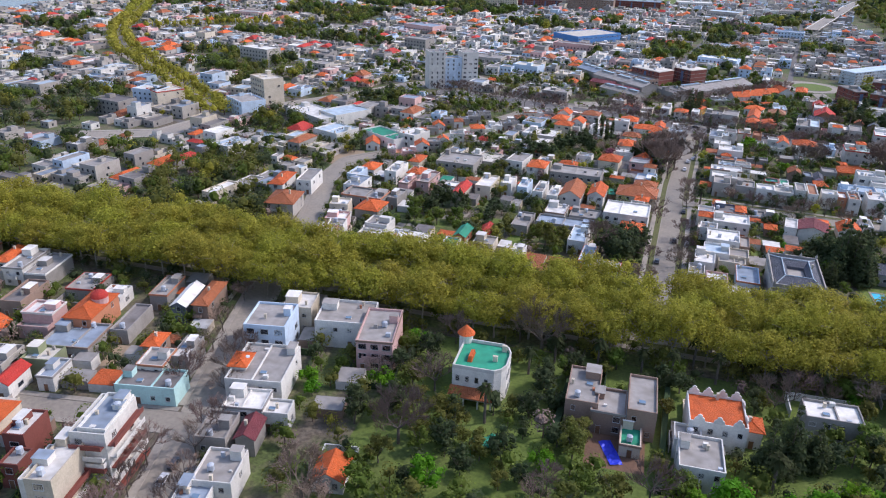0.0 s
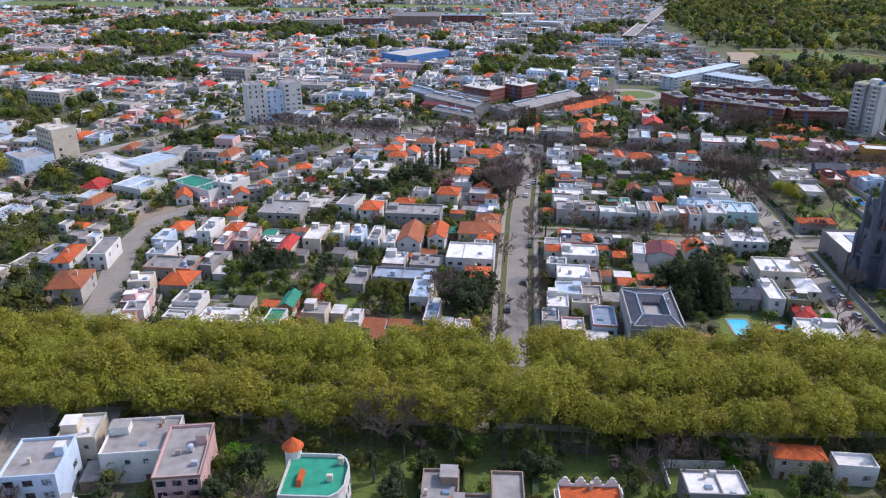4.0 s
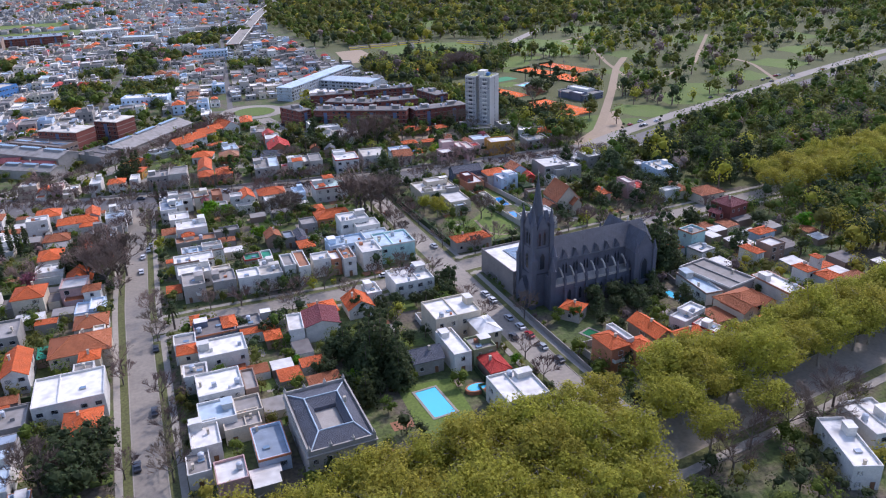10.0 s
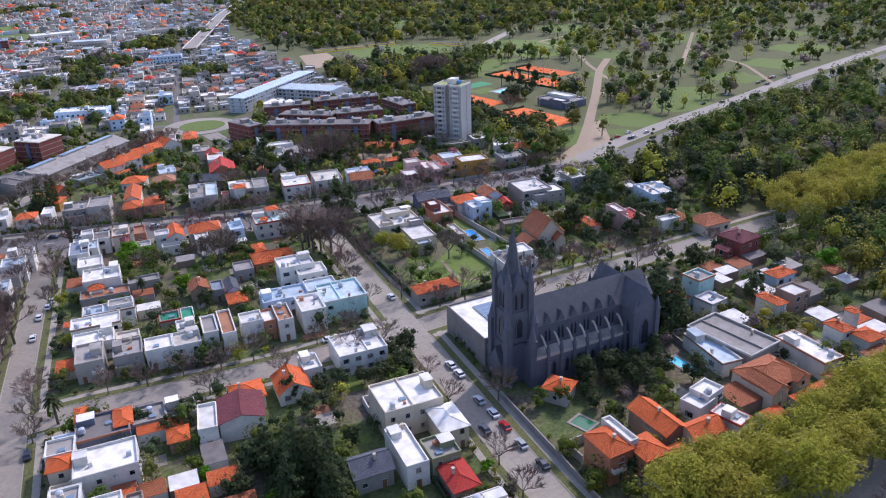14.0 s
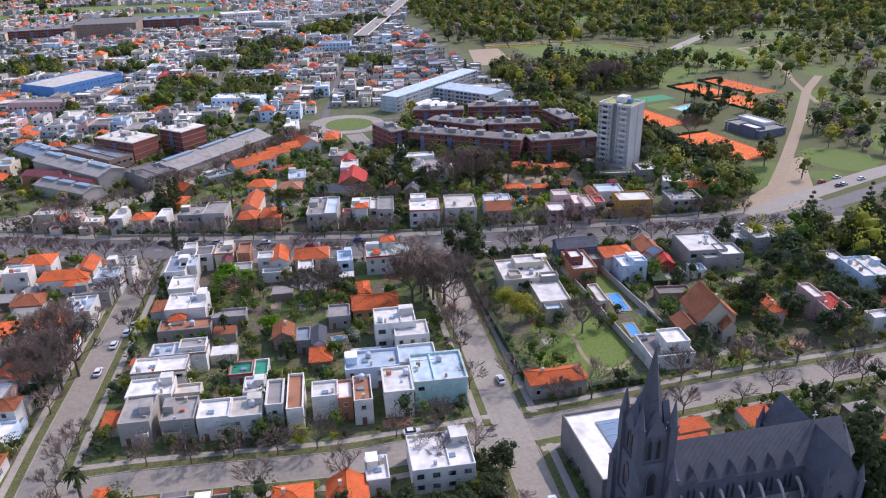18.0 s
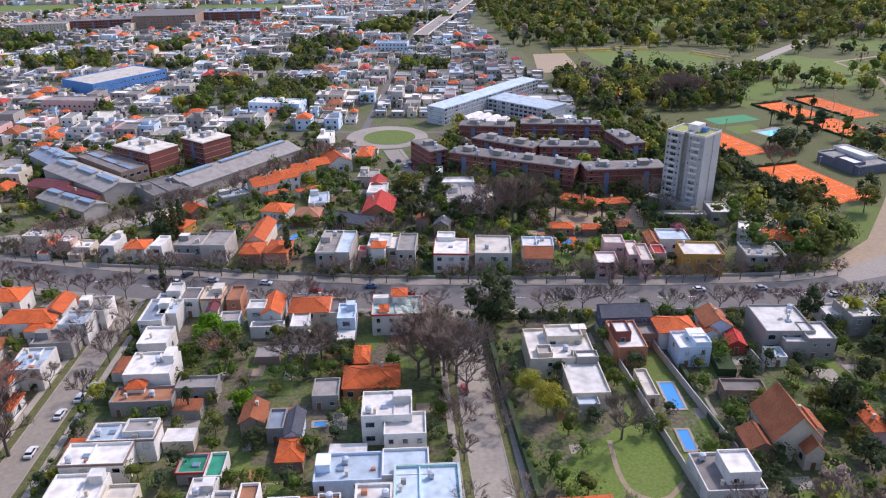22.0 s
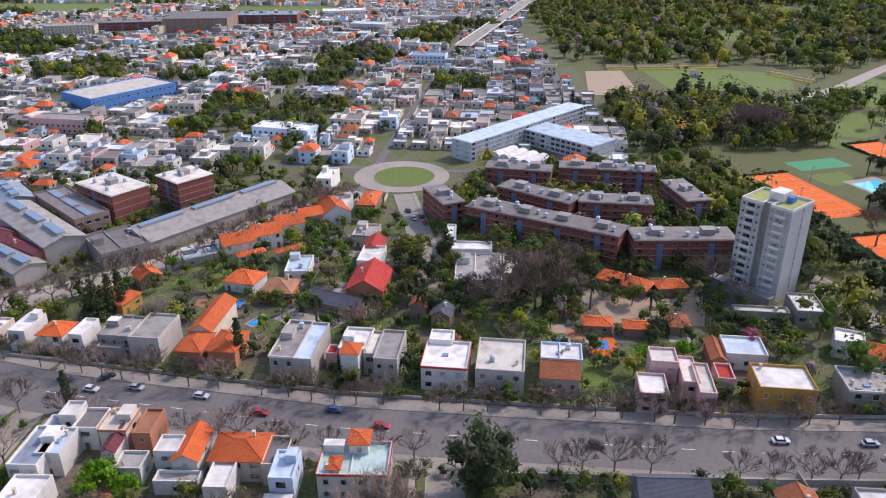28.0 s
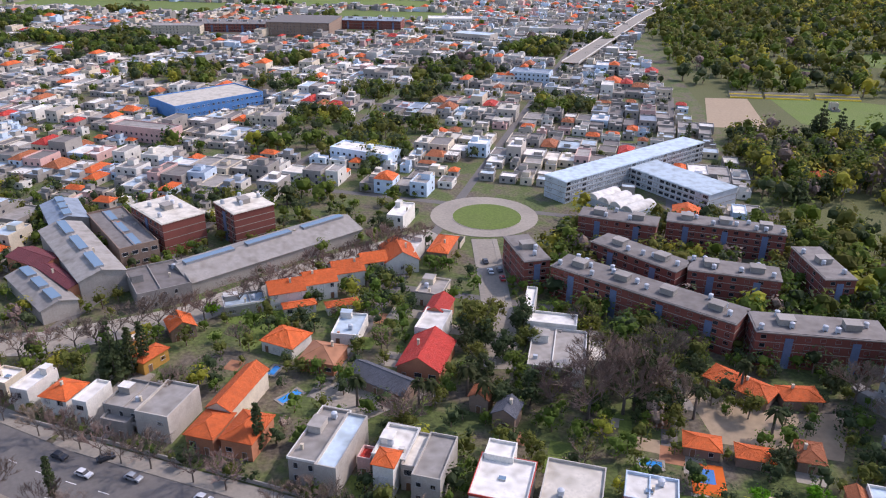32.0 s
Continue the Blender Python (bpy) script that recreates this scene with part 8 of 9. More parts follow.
row(BARE_BIG, [(128, 205), (170, 210), (250, 219)], 0, 11, 2.0, 0.8, 0.25)
STREET_TREES = "bare trees along the streets"
row(BARE, [(7.2, 245), (10.5, 360), (17, 455)], -5.5, 9, 0.6, 0.8, 0.45, STREET_TREES)
row(BARE, [(7.2, 245), (10.5, 360), (17, 455)], 5.5, 9, 0.6, 0.8, 0.5, STREET_TREES)
for off_ in (-6, 6):
    row(BARE, [(24, 340), (79, 336), (112, 338)], off_, 10, 0.6, 0.8, 0.35, STREET_TREES)
    row(BARE, [(134, 340), (180, 343), (262, 346)], off_, 9, 0.6, 0.8, 0.5, STREET_TREES)
    row(BARE, [(119, 250), (121, 325)], off_, 13, 0.6, 0.8, 0.4, STREET_TREES)
    row(BARE, [(121, 352), (122, 395), (123, 440)], off_, 9, 0.6, 0.8, 0.45, STREET_TREES)
for off_ in (-10, 10):
    row(BARE, [(-160, 520), (-42, 497), (20, 477), (95, 461), (134, 456), (196, 449), (262, 448)], off_, 6.8, 0.8, 0.78, 0.1, STREET_TREES)
row(BARE, [(-40, 523), (-15, 530), (20, 552), (50, 592), (80, 622)], -7, 6, 0.8, 1.0, 0.1, STREET_TREES)
row(BARE, [(-80, 20), (-93, 102), (-107, 150), (-118, 195)], -5.5, 8, 0.6, 0.9, 0.2, STREET_TREES)
row(BARE, [(-80, 20), (-93, 102), (-107, 150), (-118, 195)], 5.5, 10, 0.6, 0.9, 0.3, STREET_TREES)
# single trees that stand out
for x_, y_, k_ in ((128, 545, OLIVE), (127, 556, DARK), (126, 530, ROUND), (116, 528, DARK), (113, 522, PALM), (118, 515, PALM), (104, 516, PALM), (130, 520, DARK), (150, 548, OLIVE), (156, 540, DARK), (160, 532, PALM), (164, 536, DARK), (152, 528, DARK), (157, 522, BARE_BIG), (145, 516, BARE_BIG), (172, 520, PALM), (190, 515, PALM), (186, 522, OLIVE), (20, 518, CYPRESS), (22, 521, CYPRESS), (66, 492, CYPRESS)):
    plant(k_, x_, y_, 1.1)
for x_, y_ in ((-2, 398), (0, 408), (-4, 388), (2, 380)):
    plant(BARE_BIG, x_, y_, 1.0)
for x_, y_, s_ in ((70, 284, 1.2), (76, 276, 1.1), (67, 276, 1.1), (72, 291, 1.0), (64, 268, 0.9), (66, 295, 0.9)):
    plant(CONE, x_, y_, s_)
for x_, y_ in ((92, 318), (98, 316), (104, 315), (110, 316), (86, 318), (78, 318), (80, 310), (47, 318), (52, 322), (40, 325)):
    plant(DARK, x_, y_, 0.75)
for x_, y_ in ((182, 306), (186, 299), (184, 313), (190, 308), (192, 300)):
    plant(CONE, x_, y_, 1.15)
for x_, y_ in ((-56, 150), (-20, 170), (-14, 180), (-22, 158), (38, 158), (44, 160), (50, 162), (-60, 168), (-54, 176), (36, 152), (-25, 140), (58, 165)):
    plant(DARK, x_, y_, 0.95)
for x_, y_ in ((-46, 142), (-38, 148), (-52, 130), (-30, 138), (-8, 152), (-44, 150)):
    plant(OLIVE, x_, y_, 0.9)
for x_, y_ in ((-20, 186), (-8, 187), (4, 188), (12, 187), (-26, 178), (24, 190), (50, 192), (18, 196)):
    plant(PALM, x_, y_, 1.0)
for x_, y_, s_ in ((14, 131, 1.0), (19, 134, 1.2), (25, 137, 1.2), (12, 126, 1.1), (20, 127, 1.2), (38, 140, 1.1), (44, 141, 1.2), (51, 146, 1.1), (57, 148, 1.0), (30, 130, 1.1), (-81, 153, 0.9), (-78, 149, 0.7)):
    plant(BRIGHT, x_, y_, s_)
for x_, y_, s_ in ((39, 158, 1.5), (34, 154, 1.2), (45, 160, 1.1)):
    plant(CONE, x_, y_, s_ * 0.75)
plant(CONE, 70, 281, 1.15)
plant(CONE, 75, 272, 1.0)
plant(DARK, 66, 290, 1.2)
plant(DARK, -9, 262, 1.3)
plant(DARK, -14, 270, 1.2)
plant(DARK, 131, 437, 1.9)
plant(DARK, 136, 441, 1.3)
plant(CYPRESS, 96, 193, 1.2)
plant(CYPRESS, 27, 470, 1.0)
plant(BRIGHT, -62, 158, 1.1)
plant(BRIGHT, 54, 436, 1.0)
plant(BARE_BIG, 112, 418, 1.2)
plant(BARE_BIG, 108, 412, 1.1)
plant(BARE_BIG, 115, 412, 1.2)
plant(BARE_BIG, 112, 424, 1.0)
plant(BARE_BIG, 118, 408, 1.2)
plant(BARE_BIG, -50, 138, 1.1)
plant(PLANE, 139, 391, 0.68)
plant(PLANE, 136, 399, 0.52)
for k_, spots_ in ((BRIGHT, ((47, 438, 1.25), (181, 489, 0.8), (194, 492, 0.75), (28, 553, 0.8))), (BARE_BIG, ((77, 418, 0.95), (72, 421, 0.85), (81, 424, 0.8), (6, 384, 1.1), (52, 426, 0.6))),
                   (DARK, ((67, 385, 0.7), (-2, 396, 1.1), (88.5, 427, 0.6), (122, 541, 0.9), (116, 547, 1.0), (20, 577, 0.7), (83, 432, 0.5))), (ROUND, ((63, 374, 0.75), (43, 428, 0.8), (54, 425, 0.7), (57, 386, 0.6), (70, 374, 0.55), (110, 372, 0.4))),
                   (PALM, ((48.5, 402, 0.8), (85, 513, 1.0), (101, 515, 1.05), (170.5, 528, 1.0), (186, 532, 1.0), (108, 449, 0.6))), (CONE, ((-7, 399, 0.95), (-12, 402, 0.8), (15.8, 516, 1.05))),
                   (OLIVE, ((114, 552, 1.5), (114, 536, 1.0), (117, 560, 1.1), (30, 372, 0.4))), (BLOSSOM, ((214, 494, 1.0),))):
    for x_, y_, s_ in spots_:
        plant(k_, x_, y_, s_)
for k_, n_, x0, x1, y0, y1 in ((CONE, 16, 258, 330, 372, 440), (DARK, 46, 205, 330, 360, 440), (OLIVE, 16, 205, 300, 350, 440), (BARE_BIG, 9, 120, 215, 505, 545), (DARK, 22, 105, 250, 495, 560), (OLIVE, 16, 60, 240, 495, 560), (BARE, 20, 20, 220, 495, 565)):
    for _ in range(n_):
        x_, y_ = TRND.uniform(x0, x1), TRND.uniform(y0, y1)
        if free(x_, y_, 1.5) and clear_of_roads(x_, y_, 1.5) and not (170 < x_ < 214 and 505 < y_ < 536 or 71 < x_ < 98 and 505 < y_ < 526 or 160 < x_ < 178 and 474 < y_ < 505 or 228 < x_ < 263 and 476 < y_ < 542):
            plant(k_, x_, y_, TRND.uniform(0.75, 1.2))
# round the clay courts and the club
for k_, spots_ in ((OLIVE, ((277, 514, 1.5), (283, 509, 1.2), (302, 513, 1.3), (321, 598, 1.0))), (DARK, ((272, 522, 1.3), (268, 528, 1.2), (275, 550, 1.2), (274, 560, 1.3), (270, 566, 1.2), (269, 576, 1.2), (262, 582, 1.1), (312, 528, 1.2), (312, 603, 1.1), (318, 608, 1.2), (325, 603, 1.0), (344, 625, 0.9), (343, 640, 1.0), (340, 652, 1.0))),
                   (PALM, ((305, 600, 1.0), (330, 647, 0.9), (348, 661, 1.2), (352, 657, 1.1), (362, 660, 1.1), (356, 608, 0.9))), (BARE_BIG, ((290, 566, 0.8),))):
    for x_, y_, s_ in spots_:
        plant(k_, x_, y_, s_)
plant(CYPRESS, 311, 370, 1.6)
plant(BRIGHT, 266, 306, 1.3)
# trees of the walled gardens
for k_, spots_ in ((DARK, ((-87, 296, 1.3), (-82, 302, 1.1), (-90, 288, 1.1), (-78, 292, 1.0), (-64, 290, 0.7), (-63, 283, 0.7), (-62, 276, 0.7), (-64, 297, 0.7), (-49, 304, 0.9), (-44, 306, 0.8), (-7, 272, 1.3),
                          (-3, 266, 1.1), (-2, 278, 1.1), (-10, 280, 1.0), (-60, 386, 1.3), (-66, 380, 1.1), (-54, 380, 1.1), (-69, 368, 1.0), (-47, 404, 1.2), (-40, 410, 1.1), (-52, 398, 1.0), (-35, 402, 0.9),
                          (115, 326, 0.8), (110, 325, 0.8), (104, 324, 0.8), (160, 287, 1.0), (165, 285, 1.0), (158, 294, 1.1), (170, 290, 1.0), (152, 290, 0.9), (148, 282, 0.7), (176, 296, 1.0), (131, 437, 1.2),
                          (62, 296, 0.9), (58, 286, 0.8), (60, 274, 0.9), (80, 296, 0.8), (86, 292, 0.7), (150, 398, 0.9), (178, 432, 1.0), (186, 428, 0.9), (202, 424, 1.0), (214, 418, 0.9), (196, 400, 0.8), (208, 366, 0.9),
                          (220, 372, 1.0), (228, 362, 1.0), (212, 384, 0.9), (238, 370, 1.0), (246, 366, 1.0), (226, 396, 0.9))),
                   (ROUND, ((-83, 275, 1.2), (-92, 274, 1.1), (-76, 282, 0.9), (-73, 270, 0.8), (-95, 282, 1.0), (-40, 272, 1.0), (-70, 300, 0.7), (68, 262, 0.7), (140, 282, 0.7), (134, 284, 0.6), (168, 278, 0.8),
                            (206, 378, 1.0), (220, 386, 0.9), (236, 394, 1.0), (160, 402, 0.8), (184, 416, 0.8), (30, 296, 0.8), (36, 302, 0.7), (50, 300, 0.7))),
                   (BARE_BIG, ((299, 711, 1.1), (292, 716, 1.0), (306, 714, 1.1), (300, 722, 1.0), (310, 704, 1.0), (288, 706, 0.9))),
                   (CONE, ((290, 806, 1.4), (298, 798, 1.2), (280, 730, 1.0), (272, 735, 1.1), (330, 760, 1.1), (318, 742, 1.0), (260, 700, 1.0), (246, 690, 0.9))),
                   (CYPRESS, ((242, 746, 1.1), (248, 746, 1.2), (303, 795, 1.2), (209, 768, 1.1), (325, 730, 1.1))),
                   (OLIVE, ((250, 730, 1.2), (262, 742, 1.1), (240, 720, 1.0), (285, 745, 1.1), (228, 752, 1.0))),
                   (DARK, ((156, 282, 0.8), (162, 279, 0.8), (168, 284, 0.9), (174, 288, 0.9), (150, 286, 0.8), (172, 281, 0.7), (176, 274, 0.8), (146, 277, 0.6), (262, 556, 1.5), (268, 548, 1.3), (258, 566, 1.3), (284, 522, 1.4), (276, 526, 1.2),
                           (312, 597, 1.0), (225, 300, 0.9), (232, 306, 0.9), (244, 296, 0.9), (218, 318, 0.9), (226, 328, 1.0), (252, 316, 1.0), (206, 322, 0.8), (200, 330, 0.8))),
                   (OLIVE, ((-37, 268, 1.1), (-33, 264, 1.0), (-31, 271, 1.1), (-44, 266, 0.8), (-73, 350, 0.8), (-50, 343, 0.7), (132, 296, 0.5), (250, 404, 1.0))),
                   (BRIGHT, ((-34, 274, 0.8), (64, 279, 0.7), (52, 296, 0.6), (110, 268, 0.5), (62, 402, 0.9))),
                   (BARE_BIG, ((-16, 268, 0.8), (8.9, 390, 1.0), (4, 398, 1.0), (-25, 396, 0.8), (112, 412, 1.0), (120, 402, 0.9), (155, 380, 0.7))),
                   (BLOSSOM, ((-25, 395, 1.1),)), (CYPRESS, ((-30, 431, 1.1), (-33, 434, 1.0), (-27, 433, 0.9), (-36, 429, 1.0))), (PALM, ((21, 337, 1.1), (100, 312, 0.8), (133, 300, 0.6))),
                   (CONE, ((193, 309, 1.2), (187, 303, 1.2), (197, 304, 0.9), (73, 280, 1.1), (69, 287, 1.2), (76, 288, 1.0)))):
    for x_, y_, s_ in spots_:
        if free(x_, y_, -1.0):
            plant(k_, x_, y_, s_)
for _ in range(200):
    x_, y_ = TRND.uniform(-64, 74), TRND.uniform(92, 194)
    if free(x_, y_, 1.6) and TAKEN.gap(x_, y_) > -1.6 and clear_of_roads(x_, y_, 1.0):
        plant(TRND.choices((DARK, OLIVE, ROUND, BARE, BARE_BIG, BRIGHT, PALM), (26, 28, 22, 12, 4, 6, 4))[0], x_, y_, TRND.uniform(0.6, 1.08))
# gardens and yards
EXTRA = []


def hedge_row(pts, off, step, size):
    """Low planting along a street front."""
    line = smooth_line(pts, 1.0)
    for i in range(1, len(line) - 1, step):
        t = (line[i + 1] - line[i - 1]).normalized()
        p = line[i] + Vector((-t.y, t.x)) * (off + TRND.uniform(-0.8, 0.8))
        if free(p.x, p.y, 0.3) and TRND.random() < 0.75:
            EXTRA.append((p.x, p.y, size * TRND.uniform(0.7, 1.4)))


for off_ in (-14.5, 14.5):
    hedge_row([(-60, 500), (-42, 497), (20, 477), (95, 461), (134, 456), (196, 449), (262, 448)], off_, 2, 0.3)
for off_ in (-9, 9):
    hedge_row([(24, 340), (79, 336), (112, 338)], off_, 4, 0.25)
    hedge_row([(134, 340), (180, 343), (262, 346)], off_, 3, 0.3)
    hedge_row([(119, 250), (121, 325)], off_, 3, 0.28)
    hedge_row([(121, 352), (122, 395), (123, 440)], off_, 3, 0.3)
    hedge_row([(7.2, 245), (10.5, 360), (17, 455)], off_, 5, 0.25)
for _ in range(30000):
    if len(EXTRA) > 3900:
        break
    x, y = TRND.uniform(-240, 262), TRND.uniform(90, 660)
    if not free(x, y, 0.9) or not clear_of_roads(x, y, 0.4) or TAKEN.gap(x, y) < 0:
        continue
    q = TRND.random()
    if 228 < x < 263 and 476 < y < 545 and TRND.random() < 0.8 or 144 < x < 170 and 352 < y < 378 or 170 < x < 180 and 380 < y < 420 or 92 < x < 125 and 636 < y < 670:
        continue
    kinds = ROUND if q < 0.28 else DARK if q < 0.56 else OLIVE if q < 0.70 else BARE if q < 0.84 else BUSH if q < 0.93 else PALM if q < 0.95 else CONE if q < 0.98 else BRIGHT
    if len(TREES) < 690 and kinds is not BARE:
        plant(kinds, x, y, TRND.uniform(0.65, 1.05))
    else:
        EXTRA.append((x, y, TRND.uniform(0.45, 0.85)))
        TAKEN.append((x, y, 2.6))

for _ in range(330):
    x, y = TRND.uniform(0, 240), TRND.uniform(490, 600)
    if free(x, y, 1.3) and clear_of_roads(x, y, 0.8) and not (170 < x < 214 and 505 < y < 536 or 71 < x < 98 and 505 < y < 526 or 160 < x < 178 and 474 < y < 505) and TAKEN.gap(x, y) > -1.2:
        EXTRA.append((x, y, TRND.uniform(0.35, 0.8)))
        TAKEN.append((x, y, 2.4))

# ---- the town beyond ----
FAR_WALL = ["white", "cream", "grey", "stone", "paleblue", "pink"]
FAR_ROOF = ["white", "grey", "cream", "tar", "paleblue", "orange", "red", "rust", "blue"]
FMATS = ["wall_" + k for k in FAR_WALL] + ["roof_" + k for k in FAR_ROOF] + ["glass"]
FR = random.Random(5)
WOOD = list(EXTRA)


def in_park(x, y):
    """The park and its sports grounds, to the right of the town."""
    if y < 455:
        return x > 262 or (x > 235 and y > 380)
    edge = 235 if y < 640 else 235 - (y - 640) * 0.05
    return x > edge + (0 if y < 1100 else (y - 1100) * 0.25)


def far_house(geo, x, y, w, d, h, turn, wall, roof, windows):
    c, s = math.cos(turn), math.sin(turn)

    def P(a, b_, z):
        return (x + a * c - b_ * s, y + a * s + b_ * c, z)

    hw, hd = w / 2, d / 2
    ring = [(-hw, -hd), (hw, -hd), (hw, hd), (-hw, hd)]
    wi, ri = FAR_WALL.index(wall), len(FAR_WALL) + FAR_ROOF.index(roof)
    gi = len(FMATS) - 1
    tiled = roof in ("orange", "red", "rust")
    top = h if tiled else h + 0.6
    for k in range(4):
        a, b_ = ring[k], ring[(k + 1) % 4]
        geo.face([P(*a, -0.3), P(*b_, -0.3), P(*b_, top), P(*a, top)], wi)
    if tiled:
        o, rise = 0.3, min(w, d) * 0.28
        q = [(p[0] * (1 + o / hw), p[1] * (1 + o / hd)) for p in ring]
        if w > d:
            r0, r1 = (-hw * 0.5, 0), (hw * 0.5, 0)
            geo.face([P(*q[0], h), P(*q[1], h), P(*r1, h + rise), P(*r0, h + rise)], ri)
            geo.face([P(*q[2], h), P(*q[3], h), P(*r0, h + rise), P(*r1, h + rise)], ri)
            geo.face([P(*q[1], h), P(*q[2], h), P(*r1, h + rise)], ri)
            geo.face([P(*q[3], h), P(*q[0], h), P(*r0, h + rise)], ri)
        else:
            r0, r1 = (0, -hd * 0.5), (0, hd * 0.5)
            geo.face([P(*q[1], h), P(*q[2], h), P(*r1, h + rise), P(*r0, h + rise)], ri)
            geo.face([P(*q[3], h), P(*q[0], h), P(*r0, h + rise), P(*r1, h + rise)], ri)
            geo.face([P(*q[0], h), P(*q[1], h), P(*r0, h + rise)], ri)
            geo.face([P(*q[2], h), P(*q[3], h), P(*r1, h + rise)], ri)
    else:
        i0 = 0.94
        for k in range(4):
            a, b_ = ring[k], ring[(k + 1) % 4]
            geo.face([P(*a, top), P(*b_, top), P(b_[0] * i0, b_[1] * i0, top), P(a[0] * i0, a[1] * i0, top)], wi)
            geo.face([P(a[0] * i0, a[1] * i0, top), P(b_[0] * i0, b_[1] * i0, top), P(b_[0] * i0, b_[1] * i0, h), P(a[0] * i0, a[1] * i0, h)], wi)
        geo.face([P(p[0] * i0, p[1] * i0, h) for p in ring], ri)
        if FR.random() < 0.5:
            bx, by, bw = FR.uniform(-0.25, 0.25) * w, FR.uniform(-0.2, 0.3) * d, FR.uniform(1.2, 2.2)
            b4 = [(bx - bw, by - bw), (bx + bw, by - bw), (bx + bw, by + bw), (bx - bw, by + bw)]
            hh = FR.uniform(1.5, 2.8)
            for k in range(4):
                geo.face([P(*b4[k], h), P(*b4[(k + 1) % 4], h), P(*b4[(k + 1) % 4], h + hh), P(*b4[k], h + hh)], wi)
            geo.face([P(*p, h + hh) for p in b4], ri)
    if windows:
        for f in range(max(1, int((h + 0.4) // 3))):
            for k in range(max(1, int(w // 3.2))):
                a = -hw + (k + 0.5) * w / max(1, int(w // 3.2))
                z = f * 3 + 1.0
                geo.face([P(a - 0.6, -hd - 0.05, z), P(a + 0.6, -hd - 0.05, z), P(a + 0.6, -hd - 0.05, z + 1.3), P(a - 0.6, -hd - 0.05, z + 1.3)], gi)
            for s_ in (-1, 1):
                a = FR.uniform(-0.3, 0.3) * d
                q = [P(s_ * (hw + 0.05), a - 0.6, f * 3 + 1.0), P(s_ * (hw + 0.05), a + 0.6, f * 3 + 1.0), P(s_ * (hw + 0.05), a + 0.6, f * 3 + 2.3), P(s_ * (hw + 0.05), a - 0.6, f * 3 + 2.3)]
                geo.face(q[::s_], gi)


def in_view(x, y):
    """Roughly the ground that the flight looks over."""
    return -0.85 * y - 190 < x < 1.4 * y + 60


town = {}
GRID = radians(-8)
gc, gs = math.cos(GRID), math.sin(GRID)
BLOCK_U, BLOCK_V = 92, 84
# green places and large sites among the houses: x, y, reach
GROVES = [(-200, 285, 26), (-255, 330, 26), (-300, 295, 22), (-335, 375, 26), (-165, 258, 14), (-215, 395, 16), (0, 768, 28), (30, 764, 30), (50, 758, 22), (36, 668, 14), (-300, 700, 40), (-330, 560, 45), (-190, 460, 22), (-120, 470, 22), (-95, 520, 20), (-400, 900, 50), (-150, 900, 40),
          (60, 960, 36), (-250, 1010, 50), (-60, 880, 26), (140, 860, 26), (-480, 1100, 60), (120, 1060, 30)]
FIELDS = [(-430, 1330, 150, 60), (-150, 1420, 120, 50), (-760, 1400, 160, 80), (-60, 1300, 70, 40)]
SITES = [(-123, 1150, 50), (-60, 1195, 46), (-205, 1150, 55), (-250, 1120, 36)]


def far_blocked(x, y):
    near = -60 < x < 262 and 95 < y < 500 or -60 < x < 262 and y < (565 if x < 20 else 660) or -130 < x and 95 < y < 345 or -150 < x and y < 200
    if near or not in_view(x, y) or in_park(x, y) or y > 2250 or x < -735 - (y - 640) * 0.23:
        return True
    if any(math.hypot(x - a, y - b_) < r for a, b_, r in SITES) or any(abs(x - a) < w and abs(y - b_) < d for a, b_, w, d in FIELDS):
        return True
    return y < 980 and not clear_of_roads(x, y, 5.0)


def lot_house(x, y, w, d, h, roof=None):
    if far_blocked(x, y) or (y < 980 and not free(x, y, min(w, d) * 0.5 + 0.5)):
        return
    roof = roof or FR.choices(FAR_ROOF, (15, 30, 7, 26, 9, 5, 2, 5, 7))[0]
    wall = FR.choices(FAR_WALL, (17, 13, 38, 22, 7, 5))[0]
    key = (int(x // 250), int(y // 250))
    far_house(town.setdefault(key, Geo()), x, y, w, d, h, GRID + FR.uniform(-0.03, 0.03), wall, roof, y < 1000)


def yard_tree(x, y, s):
    if not far_blocked(x, y) and (y > 980 or free(x, y, 1.5)):
        WOOD.append((x, y, s))


